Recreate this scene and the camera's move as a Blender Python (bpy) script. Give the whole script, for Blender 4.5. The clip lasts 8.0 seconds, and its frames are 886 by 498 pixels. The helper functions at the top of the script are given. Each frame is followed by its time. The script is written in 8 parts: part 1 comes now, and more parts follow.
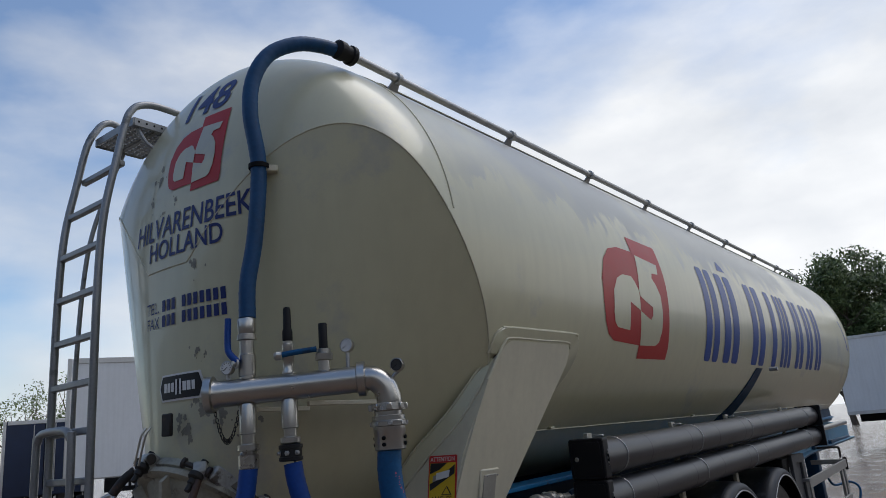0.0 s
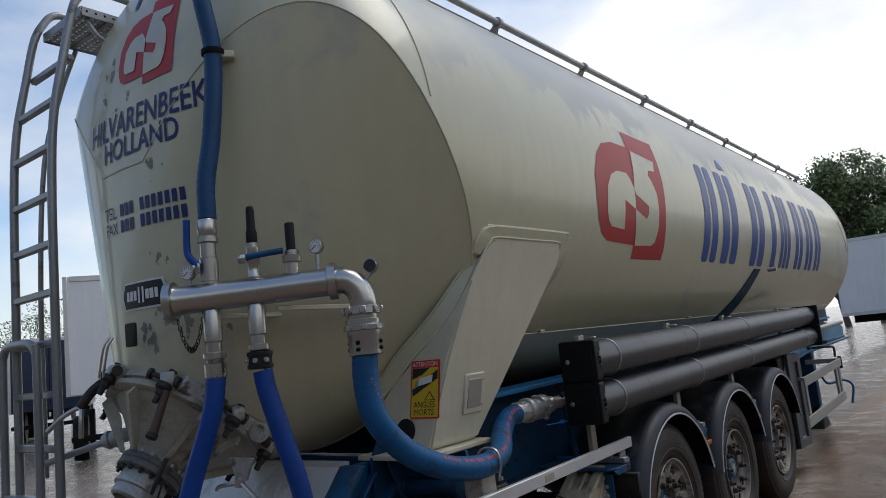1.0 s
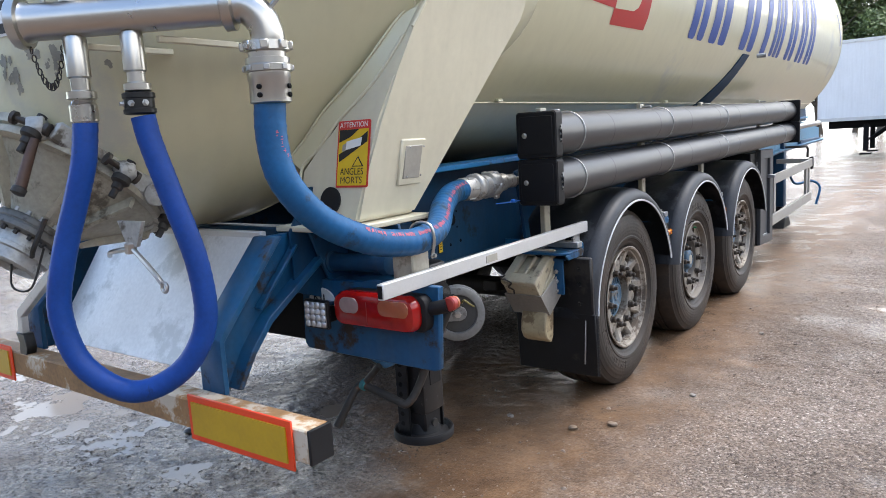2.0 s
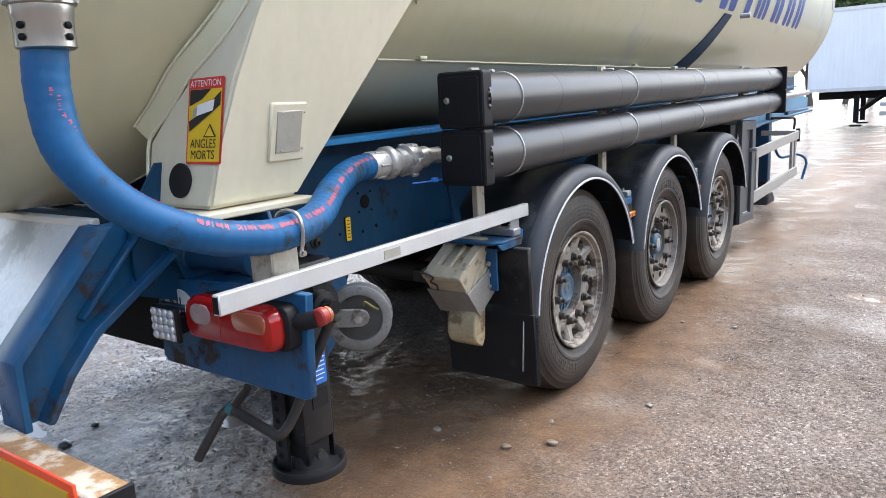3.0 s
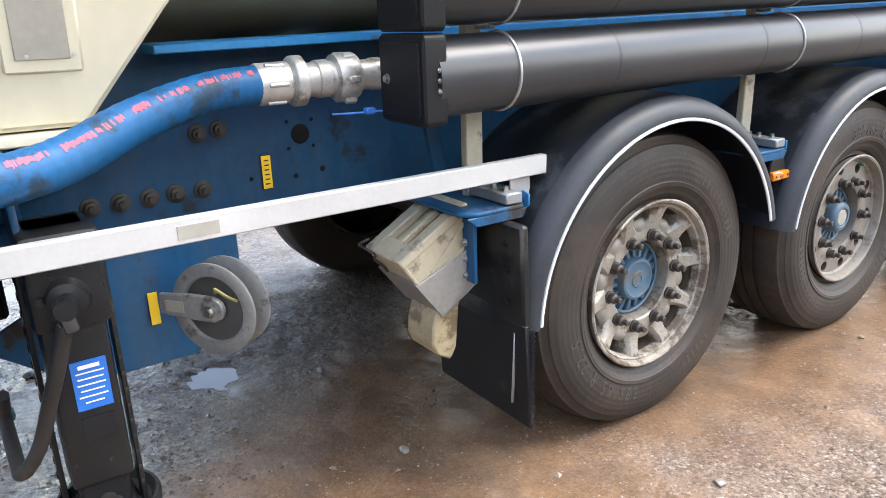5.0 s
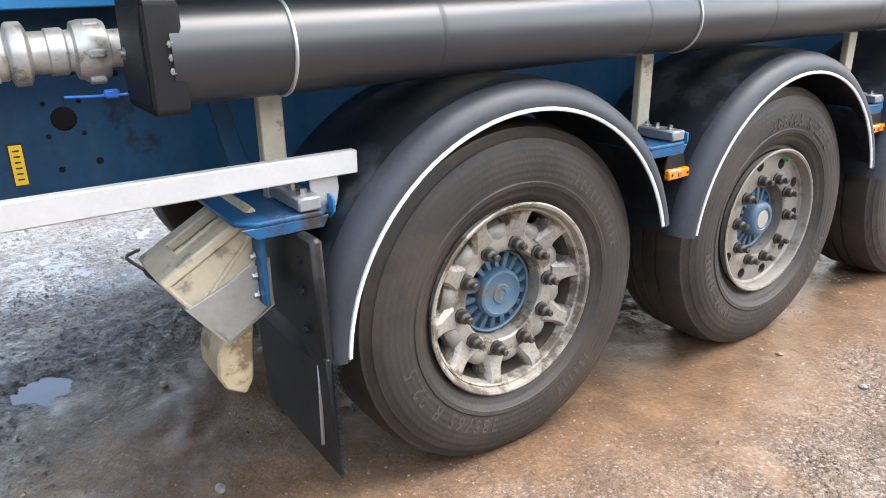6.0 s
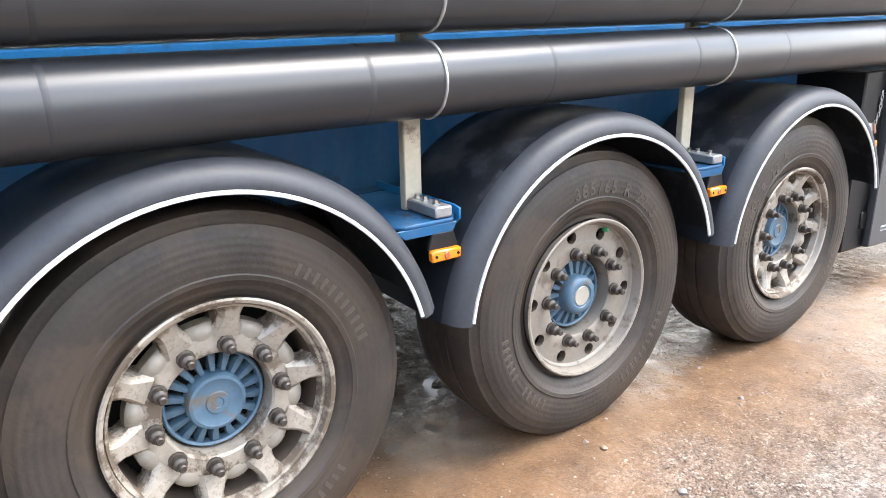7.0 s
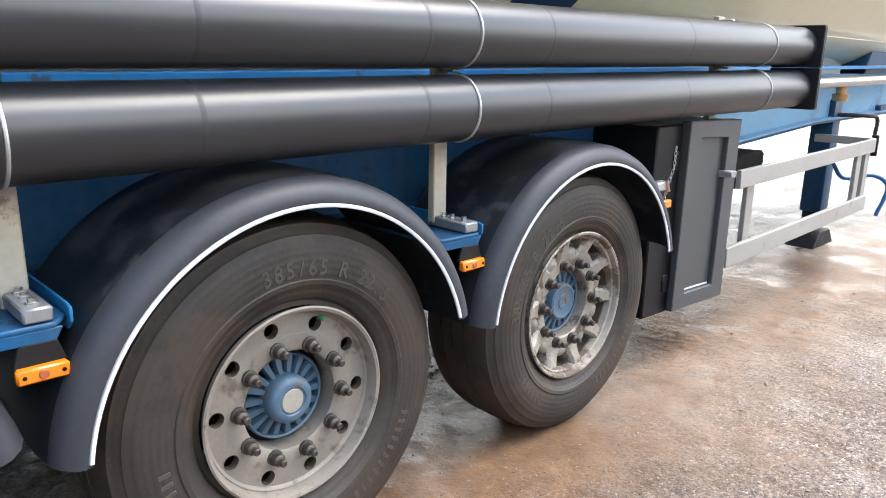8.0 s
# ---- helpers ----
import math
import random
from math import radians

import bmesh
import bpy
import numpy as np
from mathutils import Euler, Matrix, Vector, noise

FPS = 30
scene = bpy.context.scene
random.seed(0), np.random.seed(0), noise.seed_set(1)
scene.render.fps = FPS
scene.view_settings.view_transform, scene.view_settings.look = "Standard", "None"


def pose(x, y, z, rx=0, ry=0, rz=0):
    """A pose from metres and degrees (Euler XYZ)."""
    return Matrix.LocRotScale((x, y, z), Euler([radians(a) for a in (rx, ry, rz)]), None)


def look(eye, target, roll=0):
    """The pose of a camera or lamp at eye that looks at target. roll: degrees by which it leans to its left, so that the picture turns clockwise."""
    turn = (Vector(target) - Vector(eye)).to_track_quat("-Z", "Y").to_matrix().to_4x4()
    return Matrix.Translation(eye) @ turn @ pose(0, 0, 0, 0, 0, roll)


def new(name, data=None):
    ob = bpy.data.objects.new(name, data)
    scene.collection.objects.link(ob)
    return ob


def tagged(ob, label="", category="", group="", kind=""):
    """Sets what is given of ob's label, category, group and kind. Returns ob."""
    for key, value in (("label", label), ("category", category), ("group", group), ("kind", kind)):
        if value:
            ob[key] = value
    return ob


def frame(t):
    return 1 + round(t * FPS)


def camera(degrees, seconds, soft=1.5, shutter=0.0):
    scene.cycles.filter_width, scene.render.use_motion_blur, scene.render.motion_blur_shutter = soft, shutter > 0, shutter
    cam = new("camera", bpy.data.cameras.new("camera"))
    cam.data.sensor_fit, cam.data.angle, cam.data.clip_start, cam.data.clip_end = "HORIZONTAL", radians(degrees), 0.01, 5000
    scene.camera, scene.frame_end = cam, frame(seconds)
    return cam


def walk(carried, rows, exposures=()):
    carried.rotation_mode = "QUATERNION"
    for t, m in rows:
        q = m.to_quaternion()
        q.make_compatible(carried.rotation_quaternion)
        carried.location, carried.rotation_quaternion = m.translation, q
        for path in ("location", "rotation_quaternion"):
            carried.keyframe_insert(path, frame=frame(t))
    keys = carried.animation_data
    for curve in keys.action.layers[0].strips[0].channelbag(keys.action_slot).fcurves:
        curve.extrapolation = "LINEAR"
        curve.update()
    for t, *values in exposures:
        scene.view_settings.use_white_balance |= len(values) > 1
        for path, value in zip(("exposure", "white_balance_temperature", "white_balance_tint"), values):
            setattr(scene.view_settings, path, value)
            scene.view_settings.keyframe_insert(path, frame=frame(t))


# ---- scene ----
from mathutils.geometry import tessellate_polygon

cam = camera(63.0, 8.0, soft=0.9)
PATH = [
    (0, (3.213, -4.748, 1.689), (2.053, -3.198, 2.191), -5.0),
    (0.5, (3.186, -4.696, 1.71), (2.038, -3.156, 2.268), -5.9),
    (1, (3.121, -4.492, 1.655), (1.918, -2.917, 1.923), -6.1),
    (1.5, (3.046, -4.256, 1.599), (1.83, -2.672, 1.487), -5.7),
    (1.7, (3.004, -4.163, 1.564), (1.799, -2.58, 1.358), -4.6),
    (2.8, (2.832, -3.509, 1.474), (1.682, -1.925, 1.067), -2.9),
    (3, (2.858, -3.339, 1.49), (1.706, -1.751, 1.098), -3.0),
    (3.5, (2.841, -3.005, 1.477), (1.61, -1.482, 1.071), -2.8),
    (4, (2.724, -2.697, 1.427), (1.226, -1.521, 0.816), 0.8),
    (4.5, (2.716, -2.37, 1.414), (1.137, -1.319, 0.779), -1.1),
    (5, (2.834, -1.905, 1.428), (1.254, -0.844, 0.812), -1.8),
    (5.2, (2.848, -1.765, 1.422), (1.269, -0.7, 0.811), -2.5),
    (6.3, (2.784, -1.052, 1.395), (1.236, 0.005, 0.698), -0.3),
    (6.5, (2.827, -0.882, 1.396), (1.277, 0.178, 0.707), -0.3),
    (7, (2.926, -0.475, 1.437), (1.368, 0.631, 0.845), -0.9),
    (7.2, (2.942, -0.318, 1.435), (1.421, 0.861, 0.892), -1.2),
    (7.5, (2.945, -0.062, 1.44), (1.524, 1.245, 0.918), 0.5),
    (8, (2.897, 0.307, 1.449), (1.505, 1.654, 0.951), 1.0),
]
# ---------------------------------------------------------------- light
EXPOSURES = [(0.0, -0.24, 6600, 10), (0.5, -0.26, 6650, 10), (1.0, 0.0, 6750, 10), (1.6, 1.36, 6950, 10), (2.8, 2.02, 6850, 10), (3.5, 2.15, 6850, 10), (4.0, 2.36, 7150, 10), (4.5, 2.42, 7150, 10), (5.0, 2.57, 7200, 10), (6.5, 2.76, 7150, 10), (7.0, 3.02, 7150, 10), (7.5, 2.66, 7050, 10), (8.0, 2.44, 7050, 10)]
walk(cam, [(t, look(eye, target, roll)) for t, eye, target, roll in PATH], EXPOSURES)

world = bpy.data.worlds.new("overcast_sky")
scene.world = world
world.use_nodes = True
wn, wl = world.node_tree.nodes, world.node_tree.links
wn.clear()
w_out, w_bg = wn.new("ShaderNodeOutputWorld"), wn.new("ShaderNodeBackground")
w_sky, w_tc, w_map = wn.new("ShaderNodeTexSky"), wn.new("ShaderNodeTexCoord"), wn.new("ShaderNodeMapping")
w_n1, w_n2, w_add = wn.new("ShaderNodeTexNoise"), wn.new("ShaderNodeTexNoise"), wn.new("ShaderNodeMath")
w_ramp, w_cloud, w_mix = wn.new("ShaderNodeValToRGB"), wn.new("ShaderNodeValToRGB"), wn.new("ShaderNodeMixRGB")
w_sky.sky_type, w_sky.sun_disc = "NISHITA", False
w_sky.sun_elevation, w_sky.sun_rotation = radians(62), radians(23)
w_sky.dust_density, w_sky.ozone_density = 0.4, 1.6
w_map.inputs["Scale"].default_value = (1.0, 1.0, 2.2)
w_map.inputs["Location"].default_value = (0.35, 0.1, 0.2)
w_n1.inputs["Scale"].default_value, w_n1.inputs["Detail"].default_value = 1.7, 7
w_n2.inputs["Scale"].default_value, w_n2.inputs["Detail"].default_value = 4.2, 8
w_ramp.color_ramp.elements[0].position, w_ramp.color_ramp.elements[1].position = 0.20, 0.42
w_cloud.color_ramp.elements[0].position, w_cloud.color_ramp.elements[1].position = 0.3, 0.68
w_cloud.color_ramp.elements[0].color = (4.9, 5.25, 5.8, 1)
w_cloud.color_ramp.elements[1].color = (7.1, 7.3, 7.55, 1)
w_bg.inputs["Strength"].default_value = 0.15
wl.new(w_tc.outputs["Generated"], w_map.inputs[0])
wl.new(w_map.outputs[0], w_n1.inputs["Vector"])
wl.new(w_map.outputs[0], w_n2.inputs["Vector"])
w_side = wn.new("ShaderNodeVectorMath")
w_side.operation = "DOT_PRODUCT"
w_side.inputs[1].default_value = (0.12, 0.12, -0.5)
wl.new(w_tc.outputs["Generated"], w_side.inputs[0])
wl.new(w_n1.outputs["Fac"], w_add.inputs[0])
wl.new(w_side.outputs["Value"], w_add.inputs[1])
wl.new(w_add.outputs[0], w_ramp.inputs[0])
wl.new(w_n2.outputs["Fac"], w_cloud.inputs[0])
wl.new(w_ramp.outputs[0], w_mix.inputs[0])
w_deep = wn.new("ShaderNodeVectorMath")
w_deep.operation = "SCALE"
w_deep.inputs["Scale"].default_value = 1.15
wl.new(w_sky.outputs[0], w_deep.inputs[0])
wl.new(w_deep.outputs[0], w_mix.inputs[1])
w_toward, w_gain, w_lit = wn.new("ShaderNodeVectorMath"), wn.new("ShaderNodeMapRange"), wn.new("ShaderNodeVectorMath")
w_toward.operation, w_lit.operation = "DOT_PRODUCT", "SCALE"
w_toward.inputs[1].default_value = (0.17, 0.93, 0.32)
w_gain.inputs["From Min"].default_value, w_gain.inputs["From Max"].default_value = -0.8, 1.0
w_gain.inputs["To Min"].default_value, w_gain.inputs["To Max"].default_value = 0.68, 1.12
wl.new(w_tc.outputs["Generated"], w_toward.inputs[0])
wl.new(w_toward.outputs["Value"], w_gain.inputs["Value"])
wl.new(w_cloud.outputs[0], w_lit.inputs[0])
wl.new(w_gain.outputs[0], w_lit.inputs["Scale"])
wl.new(w_lit.outputs[0], w_mix.inputs[2])
wl.new(w_mix.outputs[0], w_bg.inputs["Color"])
wl.new(w_bg.outputs[0], w_out.inputs[0])

sun = new("sun", bpy.data.lights.new("sun", "SUN"))
sun.data.energy, sun.data.angle, sun.data.color = 1.45, radians(45), (1.0, 0.97, 0.92)
sun.matrix_world = look((3, 7, 16), (0, 0, 0))


# ---------------------------------------------------------------- materials
def mat(name, colour, rough=0.5, metal=0.0, var=0.12, scale=3.0, fine=60.0, bump=0.05, spots=None, spot_amount=0.55,
        spot_scale=6.0, spot_rough=None, coat=0.0, stretch=(1, 1, 1), rand=0.0, streak=0.0, spec=0.5, rings=0.0, coat_rough=0.14, shoulder=None):
    """A surface with broad stains, fine grain and bump; spots is a second colour that breaks through in patches."""
    m = bpy.data.materials.new(name)
    m.use_nodes = True
    nt = m.node_tree
    b = nt.nodes["Principled BSDF"]
    tc, mp = nt.nodes.new("ShaderNodeTexCoord"), nt.nodes.new("ShaderNodeMapping")
    mp.inputs["Scale"].default_value = stretch
    nt.links.new(tc.outputs["Object"], mp.inputs[0])
    big, small = nt.nodes.new("ShaderNodeTexNoise"), nt.nodes.new("ShaderNodeTexNoise")
    big.inputs["Scale"].default_value, big.inputs["Detail"].default_value = scale, 6
    small.inputs["Scale"].default_value, small.inputs["Detail"].default_value = fine, 3
    for n in (big, small):
        nt.links.new(mp.outputs[0], n.inputs["Vector"])
    mixv = nt.nodes.new("ShaderNodeMath")
    mixv.operation = "MULTIPLY_ADD"
    mixv.inputs[1].default_value, mixv.inputs[2].default_value = 0.35, 0.0
    nt.links.new(small.outputs["Fac"], mixv.inputs[0])
    addv = nt.nodes.new("ShaderNodeMath")
    addv.operation = "MULTIPLY_ADD"
    addv.inputs[1].default_value = 0.65
    nt.links.new(big.outputs["Fac"], addv.inputs[0])
    nt.links.new(mixv.outputs[0], addv.inputs[2])
    ramp = nt.nodes.new("ShaderNodeValToRGB")
    ramp.color_ramp.elements[0].position, ramp.color_ramp.elements[1].position = 0.3, 0.7
    ramp.color_ramp.elements[0].color = (*[c * (1 - var) for c in colour], 1)
    ramp.color_ramp.elements[1].color = (*[min(1, c * (1 + var)) for c in colour], 1)
    nt.links.new(addv.outputs[0], ramp.inputs[0])
    col = ramp.outputs[0]
    rough_link = None
    if spots:
        sn = nt.nodes.new("ShaderNodeTexNoise")
        sn.inputs["Scale"].default_value, sn.inputs["Detail"].default_value, sn.inputs["Roughness"].default_value = spot_scale, 9, 0.68
        nt.links.new(mp.outputs[0], sn.inputs["Vector"])
        sr = nt.nodes.new("ShaderNodeValToRGB")
        sr.color_ramp.elements[0].position, sr.color_ramp.elements[1].position = spot_amount, spot_amount + 0.07
        nt.links.new(sn.outputs["Fac"], sr.inputs[0])
        mx = nt.nodes.new("ShaderNodeMixRGB")
        mx.inputs[2].default_value = (*spots, 1)
        nt.links.new(sr.outputs[0], mx.inputs[0])
        nt.links.new(col, mx.inputs[1])
        col = mx.outputs[0]
        if spot_rough is not None:
            mr = nt.nodes.new("ShaderNodeMapRange")
            mr.inputs["To Min"].default_value, mr.inputs["To Max"].default_value = rough, spot_rough
            nt.links.new(sr.outputs[0], mr.inputs["Value"])
            rough_link = mr.outputs[0]
    if streak:
        ms = nt.nodes.new("ShaderNodeMapping")
        ms.inputs["Scale"].default_value = (5, 5, 0.35)
        nt.links.new(tc.outputs["Object"], ms.inputs[0])
        st = nt.nodes.new("ShaderNodeTexNoise")
        st.inputs["Scale"].default_value, st.inputs["Detail"].default_value = 3.0, 8
        nt.links.new(ms.outputs[0], st.inputs["Vector"])
        sr2 = nt.nodes.new("ShaderNodeMapRange")
        sr2.inputs["From Min"].default_value, sr2.inputs["From Max"].default_value = 0.42, 0.75
        sr2.inputs["To Min"].default_value, sr2.inputs["To Max"].default_value = 0.0, streak
        nt.links.new(st.outputs["Fac"], sr2.inputs["Value"])
        mx2 = nt.nodes.new("ShaderNodeMixRGB")
        mx2.inputs[2].default_value = (0.16, 0.14, 0.09, 1)
        nt.links.new(sr2.outputs[0], mx2.inputs[0])
        nt.links.new(col, mx2.inputs[1])
        col = mx2.outputs[0]
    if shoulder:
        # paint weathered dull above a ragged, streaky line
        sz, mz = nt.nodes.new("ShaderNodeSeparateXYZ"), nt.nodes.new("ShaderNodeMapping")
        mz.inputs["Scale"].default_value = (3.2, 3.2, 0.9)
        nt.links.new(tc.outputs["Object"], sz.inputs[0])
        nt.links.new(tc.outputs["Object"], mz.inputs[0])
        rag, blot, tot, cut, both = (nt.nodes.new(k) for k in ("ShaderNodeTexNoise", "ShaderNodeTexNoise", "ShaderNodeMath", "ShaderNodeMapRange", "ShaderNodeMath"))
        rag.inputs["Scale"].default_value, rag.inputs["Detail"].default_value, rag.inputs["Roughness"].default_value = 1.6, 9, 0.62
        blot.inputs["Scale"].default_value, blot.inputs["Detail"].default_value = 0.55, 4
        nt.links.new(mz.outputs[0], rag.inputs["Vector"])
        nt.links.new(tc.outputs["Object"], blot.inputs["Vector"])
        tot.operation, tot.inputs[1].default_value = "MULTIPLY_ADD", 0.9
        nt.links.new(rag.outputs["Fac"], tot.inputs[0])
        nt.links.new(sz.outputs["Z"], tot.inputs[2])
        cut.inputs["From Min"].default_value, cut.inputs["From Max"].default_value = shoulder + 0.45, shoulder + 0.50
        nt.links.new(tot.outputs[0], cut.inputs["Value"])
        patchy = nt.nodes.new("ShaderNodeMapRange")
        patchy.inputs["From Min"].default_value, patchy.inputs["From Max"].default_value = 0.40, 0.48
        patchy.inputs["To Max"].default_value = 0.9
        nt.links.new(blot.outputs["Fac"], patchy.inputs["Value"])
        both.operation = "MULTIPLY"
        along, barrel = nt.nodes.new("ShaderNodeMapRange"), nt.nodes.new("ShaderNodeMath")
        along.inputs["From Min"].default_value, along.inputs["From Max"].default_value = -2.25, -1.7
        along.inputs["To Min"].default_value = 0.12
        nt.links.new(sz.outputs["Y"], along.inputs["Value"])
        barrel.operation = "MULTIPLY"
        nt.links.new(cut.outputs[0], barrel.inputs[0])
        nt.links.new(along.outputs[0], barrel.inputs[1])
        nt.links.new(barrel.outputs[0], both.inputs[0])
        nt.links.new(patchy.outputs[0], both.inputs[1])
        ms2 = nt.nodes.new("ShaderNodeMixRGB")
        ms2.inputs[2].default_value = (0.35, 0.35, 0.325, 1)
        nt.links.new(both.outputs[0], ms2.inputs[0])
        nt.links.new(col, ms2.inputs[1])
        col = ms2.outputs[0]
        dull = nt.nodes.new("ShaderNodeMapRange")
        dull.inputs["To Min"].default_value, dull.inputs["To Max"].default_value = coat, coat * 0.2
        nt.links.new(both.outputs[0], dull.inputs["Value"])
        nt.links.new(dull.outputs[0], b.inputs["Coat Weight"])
    if rand:
        oi, hs = nt.nodes.new("ShaderNodeObjectInfo"), nt.nodes.new("ShaderNodeMapRange")
        hs.inputs["To Min"].default_value, hs.inputs["To Max"].default_value = 1 - rand, 1 + rand
        nt.links.new(oi.outputs["Random"], hs.inputs["Value"])
        vm = nt.nodes.new("ShaderNodeVectorMath")
        vm.operation = "SCALE"
        nt.links.new(col, vm.inputs[0])
        nt.links.new(hs.outputs[0], vm.inputs["Scale"])
        col = vm.outputs[0]
    nt.links.new(col, b.inputs["Base Color"])
    b.inputs["Metallic"].default_value = metal
    b.inputs["Specular IOR Level"].default_value = spec
    b.inputs["Coat Weight"].default_value = coat
    b.inputs["Coat Roughness"].default_value = coat_rough
    if rough_link is None:
        rr = nt.nodes.new("ShaderNodeMapRange")
        rr.inputs["To Min"].default_value, rr.inputs["To Max"].default_value = max(0.02, rough * 0.75), min(1, rough * 1.3)
        nt.links.new(addv.outputs[0], rr.inputs["Value"])
        rough_link = rr.outputs[0]
    nt.links.new(rough_link, b.inputs["Roughness"])
    if bump:
        bp = nt.nodes.new("ShaderNodeBump")
        bp.inputs["Strength"].default_value, bp.inputs["Distance"].default_value = min(1, bump * 4), 0.004
        high = addv.outputs[0]
        if rings:
            wv, hm = nt.nodes.new("ShaderNodeTexWave"), nt.nodes.new("ShaderNodeMath")
            wv.wave_type, wv.rings_direction = "RINGS", "X"
            wv.inputs["Scale"].default_value, wv.inputs["Distortion"].default_value = rings, 0.6
            wv.inputs["Detail"].default_value = 3
            nt.links.new(tc.outputs["Object"], wv.inputs["Vector"])
            hm.operation = "MULTIPLY_ADD"
            hm.inputs[1].default_value = 0.18
            nt.links.new(wv.outputs["Fac"], hm.inputs[0])
            nt.links.new(high, hm.inputs[2])
            high = hm.outputs[0]
        nt.links.new(high, bp.inputs["Height"])
        nt.links.new(bp.outputs[0], b.inputs["Normal"])
    return m


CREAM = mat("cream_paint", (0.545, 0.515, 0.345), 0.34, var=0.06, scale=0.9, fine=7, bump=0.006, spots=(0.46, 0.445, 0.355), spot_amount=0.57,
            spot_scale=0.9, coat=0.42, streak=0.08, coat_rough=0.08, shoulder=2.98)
CREAM_WORN = mat("cream_paint_worn", (0.58, 0.535, 0.4), 0.38, var=0.07, scale=2.5, fine=30, bump=0.02, spots=(0.38, 0.35, 0.28), spot_amount=0.66,
                 spot_scale=3.2, coat=0.1, streak=0.1)
WELD = mat("painted_weld", (0.58, 0.545, 0.4), 0.45, var=0.1, scale=20, fine=120, bump=0.2)
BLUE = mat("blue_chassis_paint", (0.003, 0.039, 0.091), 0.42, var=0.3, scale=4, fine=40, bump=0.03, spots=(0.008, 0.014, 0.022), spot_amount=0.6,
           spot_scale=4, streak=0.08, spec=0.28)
SADDLE = mat("dark_blue_saddle_paint", (0.003, 0.026, 0.062), 0.45, var=0.3, scale=4, fine=40, bump=0.03, spec=0.2)
BLUE_SKYLIT = mat("faded_skylit_blue_paint", (0.1, 0.24, 0.36), 0.45, var=0.15, scale=3, fine=40, bump=0.03, spots=(0.045, 0.15, 0.27), spot_amount=0.56, spot_scale=2, spec=0.35)
BLUE_CHIP = mat("chipped_blue_paint", (0.005, 0.066, 0.155), 0.42, var=0.3, scale=4, fine=40, bump=0.04, spots=(0.03, 0.022, 0.018), spot_amount=0.555,
                spot_scale=5, spot_rough=0.8, streak=0.15, spec=0.3)
BLUE_BRIGHTENED = mat("brightened_blue_paint", (0.012, 0.17, 0.38), 0.4, var=0.2, scale=5, spots=(0.05, 0.08, 0.12), spot_amount=0.6, spot_scale=9)
HOSE = mat("blue_hose_rubber", (0.004, 0.078, 0.2), 0.45, var=0.22, scale=7, fine=70, bump=0.05, spots=(0.012, 0.035, 0.065), spot_amount=0.57, spot_scale=6, spec=0.3)
HOSE_DEEP = mat("deep_blue_hose_rubber", (0.004, 0.05, 0.25), 0.45, var=0.2, scale=9, fine=70, bump=0.05, spots=(0.008, 0.03, 0.11), spot_amount=0.62, spot_scale=8, spec=0.3)
HOSE_TEAL = mat("weathered_teal_hose", (0.008, 0.058, 0.15), 0.45, var=0.25, scale=9, fine=70, bump=0.05, spots=(0.012, 0.05, 0.09), spot_amount=0.58, spot_scale=6, spec=0.3)
HOSE_PRINT = mat("red_hose_print", (0.36, 0.06, 0.1), 0.5, var=0.3, scale=30, fine=120, spots=(0.02, 0.08, 0.19), spot_amount=0.57, spot_scale=80)
BLACK = mat("black_plastic_tube", (0.0165, 0.018, 0.021), 0.36, coat=0.0, var=0.35, scale=3, fine=14, bump=0.002, spots=(0.02, 0.021, 0.023), spot_amount=0.58,
            spot_scale=4, stretch=(1, 0.3, 1), spec=0.65)
TUBE_JOINT = mat("scuffed_tube_joint", (0.025, 0.026, 0.029), 0.42, var=0.3, scale=8, fine=60, bump=0.02, spec=0.4)
BLACK_BOX = mat("black_moulded_plastic", (0.009, 0.009, 0.01), 0.5, var=0.2, scale=6, fine=160, bump=0.06, spec=0.22)
FENDER = mat("grey_black_mudguard", (0.0095, 0.0115, 0.015), 0.38, var=0.4, scale=4, fine=60, bump=0.03, spots=(0.034, 0.037, 0.043), spot_amount=0.53, spot_scale=5, spec=0.34)
FENDER_LIP = mat("scuffed_grey_mudguard_lip", (0.033, 0.036, 0.042), 0.5, var=0.3, scale=5, fine=70, bump=0.03, spots=(0.034, 0.037, 0.042), spot_amount=0.55, spot_scale=6, spec=0.3)
STRIPE = mat("white_edge_strip", (0.56, 0.57, 0.58), 0.5, var=0.12, scale=12, fine=80)
TYRE = mat("muddy_tyre_rubber", (0.027, 0.0222, 0.0187), 0.55, var=0.4, scale=6, fine=80, bump=0.2, spots=(0.043, 0.032, 0.0245), spot_amount=0.47, spot_scale=4,
           spec=0.4, rings=16)
TYRE_TEXT = mat("raised_tyre_rubber", (0.06, 0.05, 0.041), 0.55, var=0.35, scale=20, fine=90, bump=0.05, spec=0.4)
ALU_RIM = mat("grimy_polished_aluminium", (0.30, 0.268, 0.225), 0.48, metal=0.25, var=0.3, scale=11, fine=60, bump=0.06, spots=(0.12, 0.092, 0.068),
              spot_amount=0.49, spot_scale=9, spot_rough=0.7)
ALU_BRIGHT = mat("rubbed_bright_aluminium", (0.25, 0.228, 0.195), 0.48, metal=0.25, var=0.2, scale=14, fine=60, bump=0.05, spots=(0.2, 0.17, 0.14), spot_amount=0.56, spot_scale=11)
TEAL_TAPE = mat("faded_teal_tape", (0.02, 0.12, 0.13), 0.5, var=0.2, scale=20, bump=0.05)
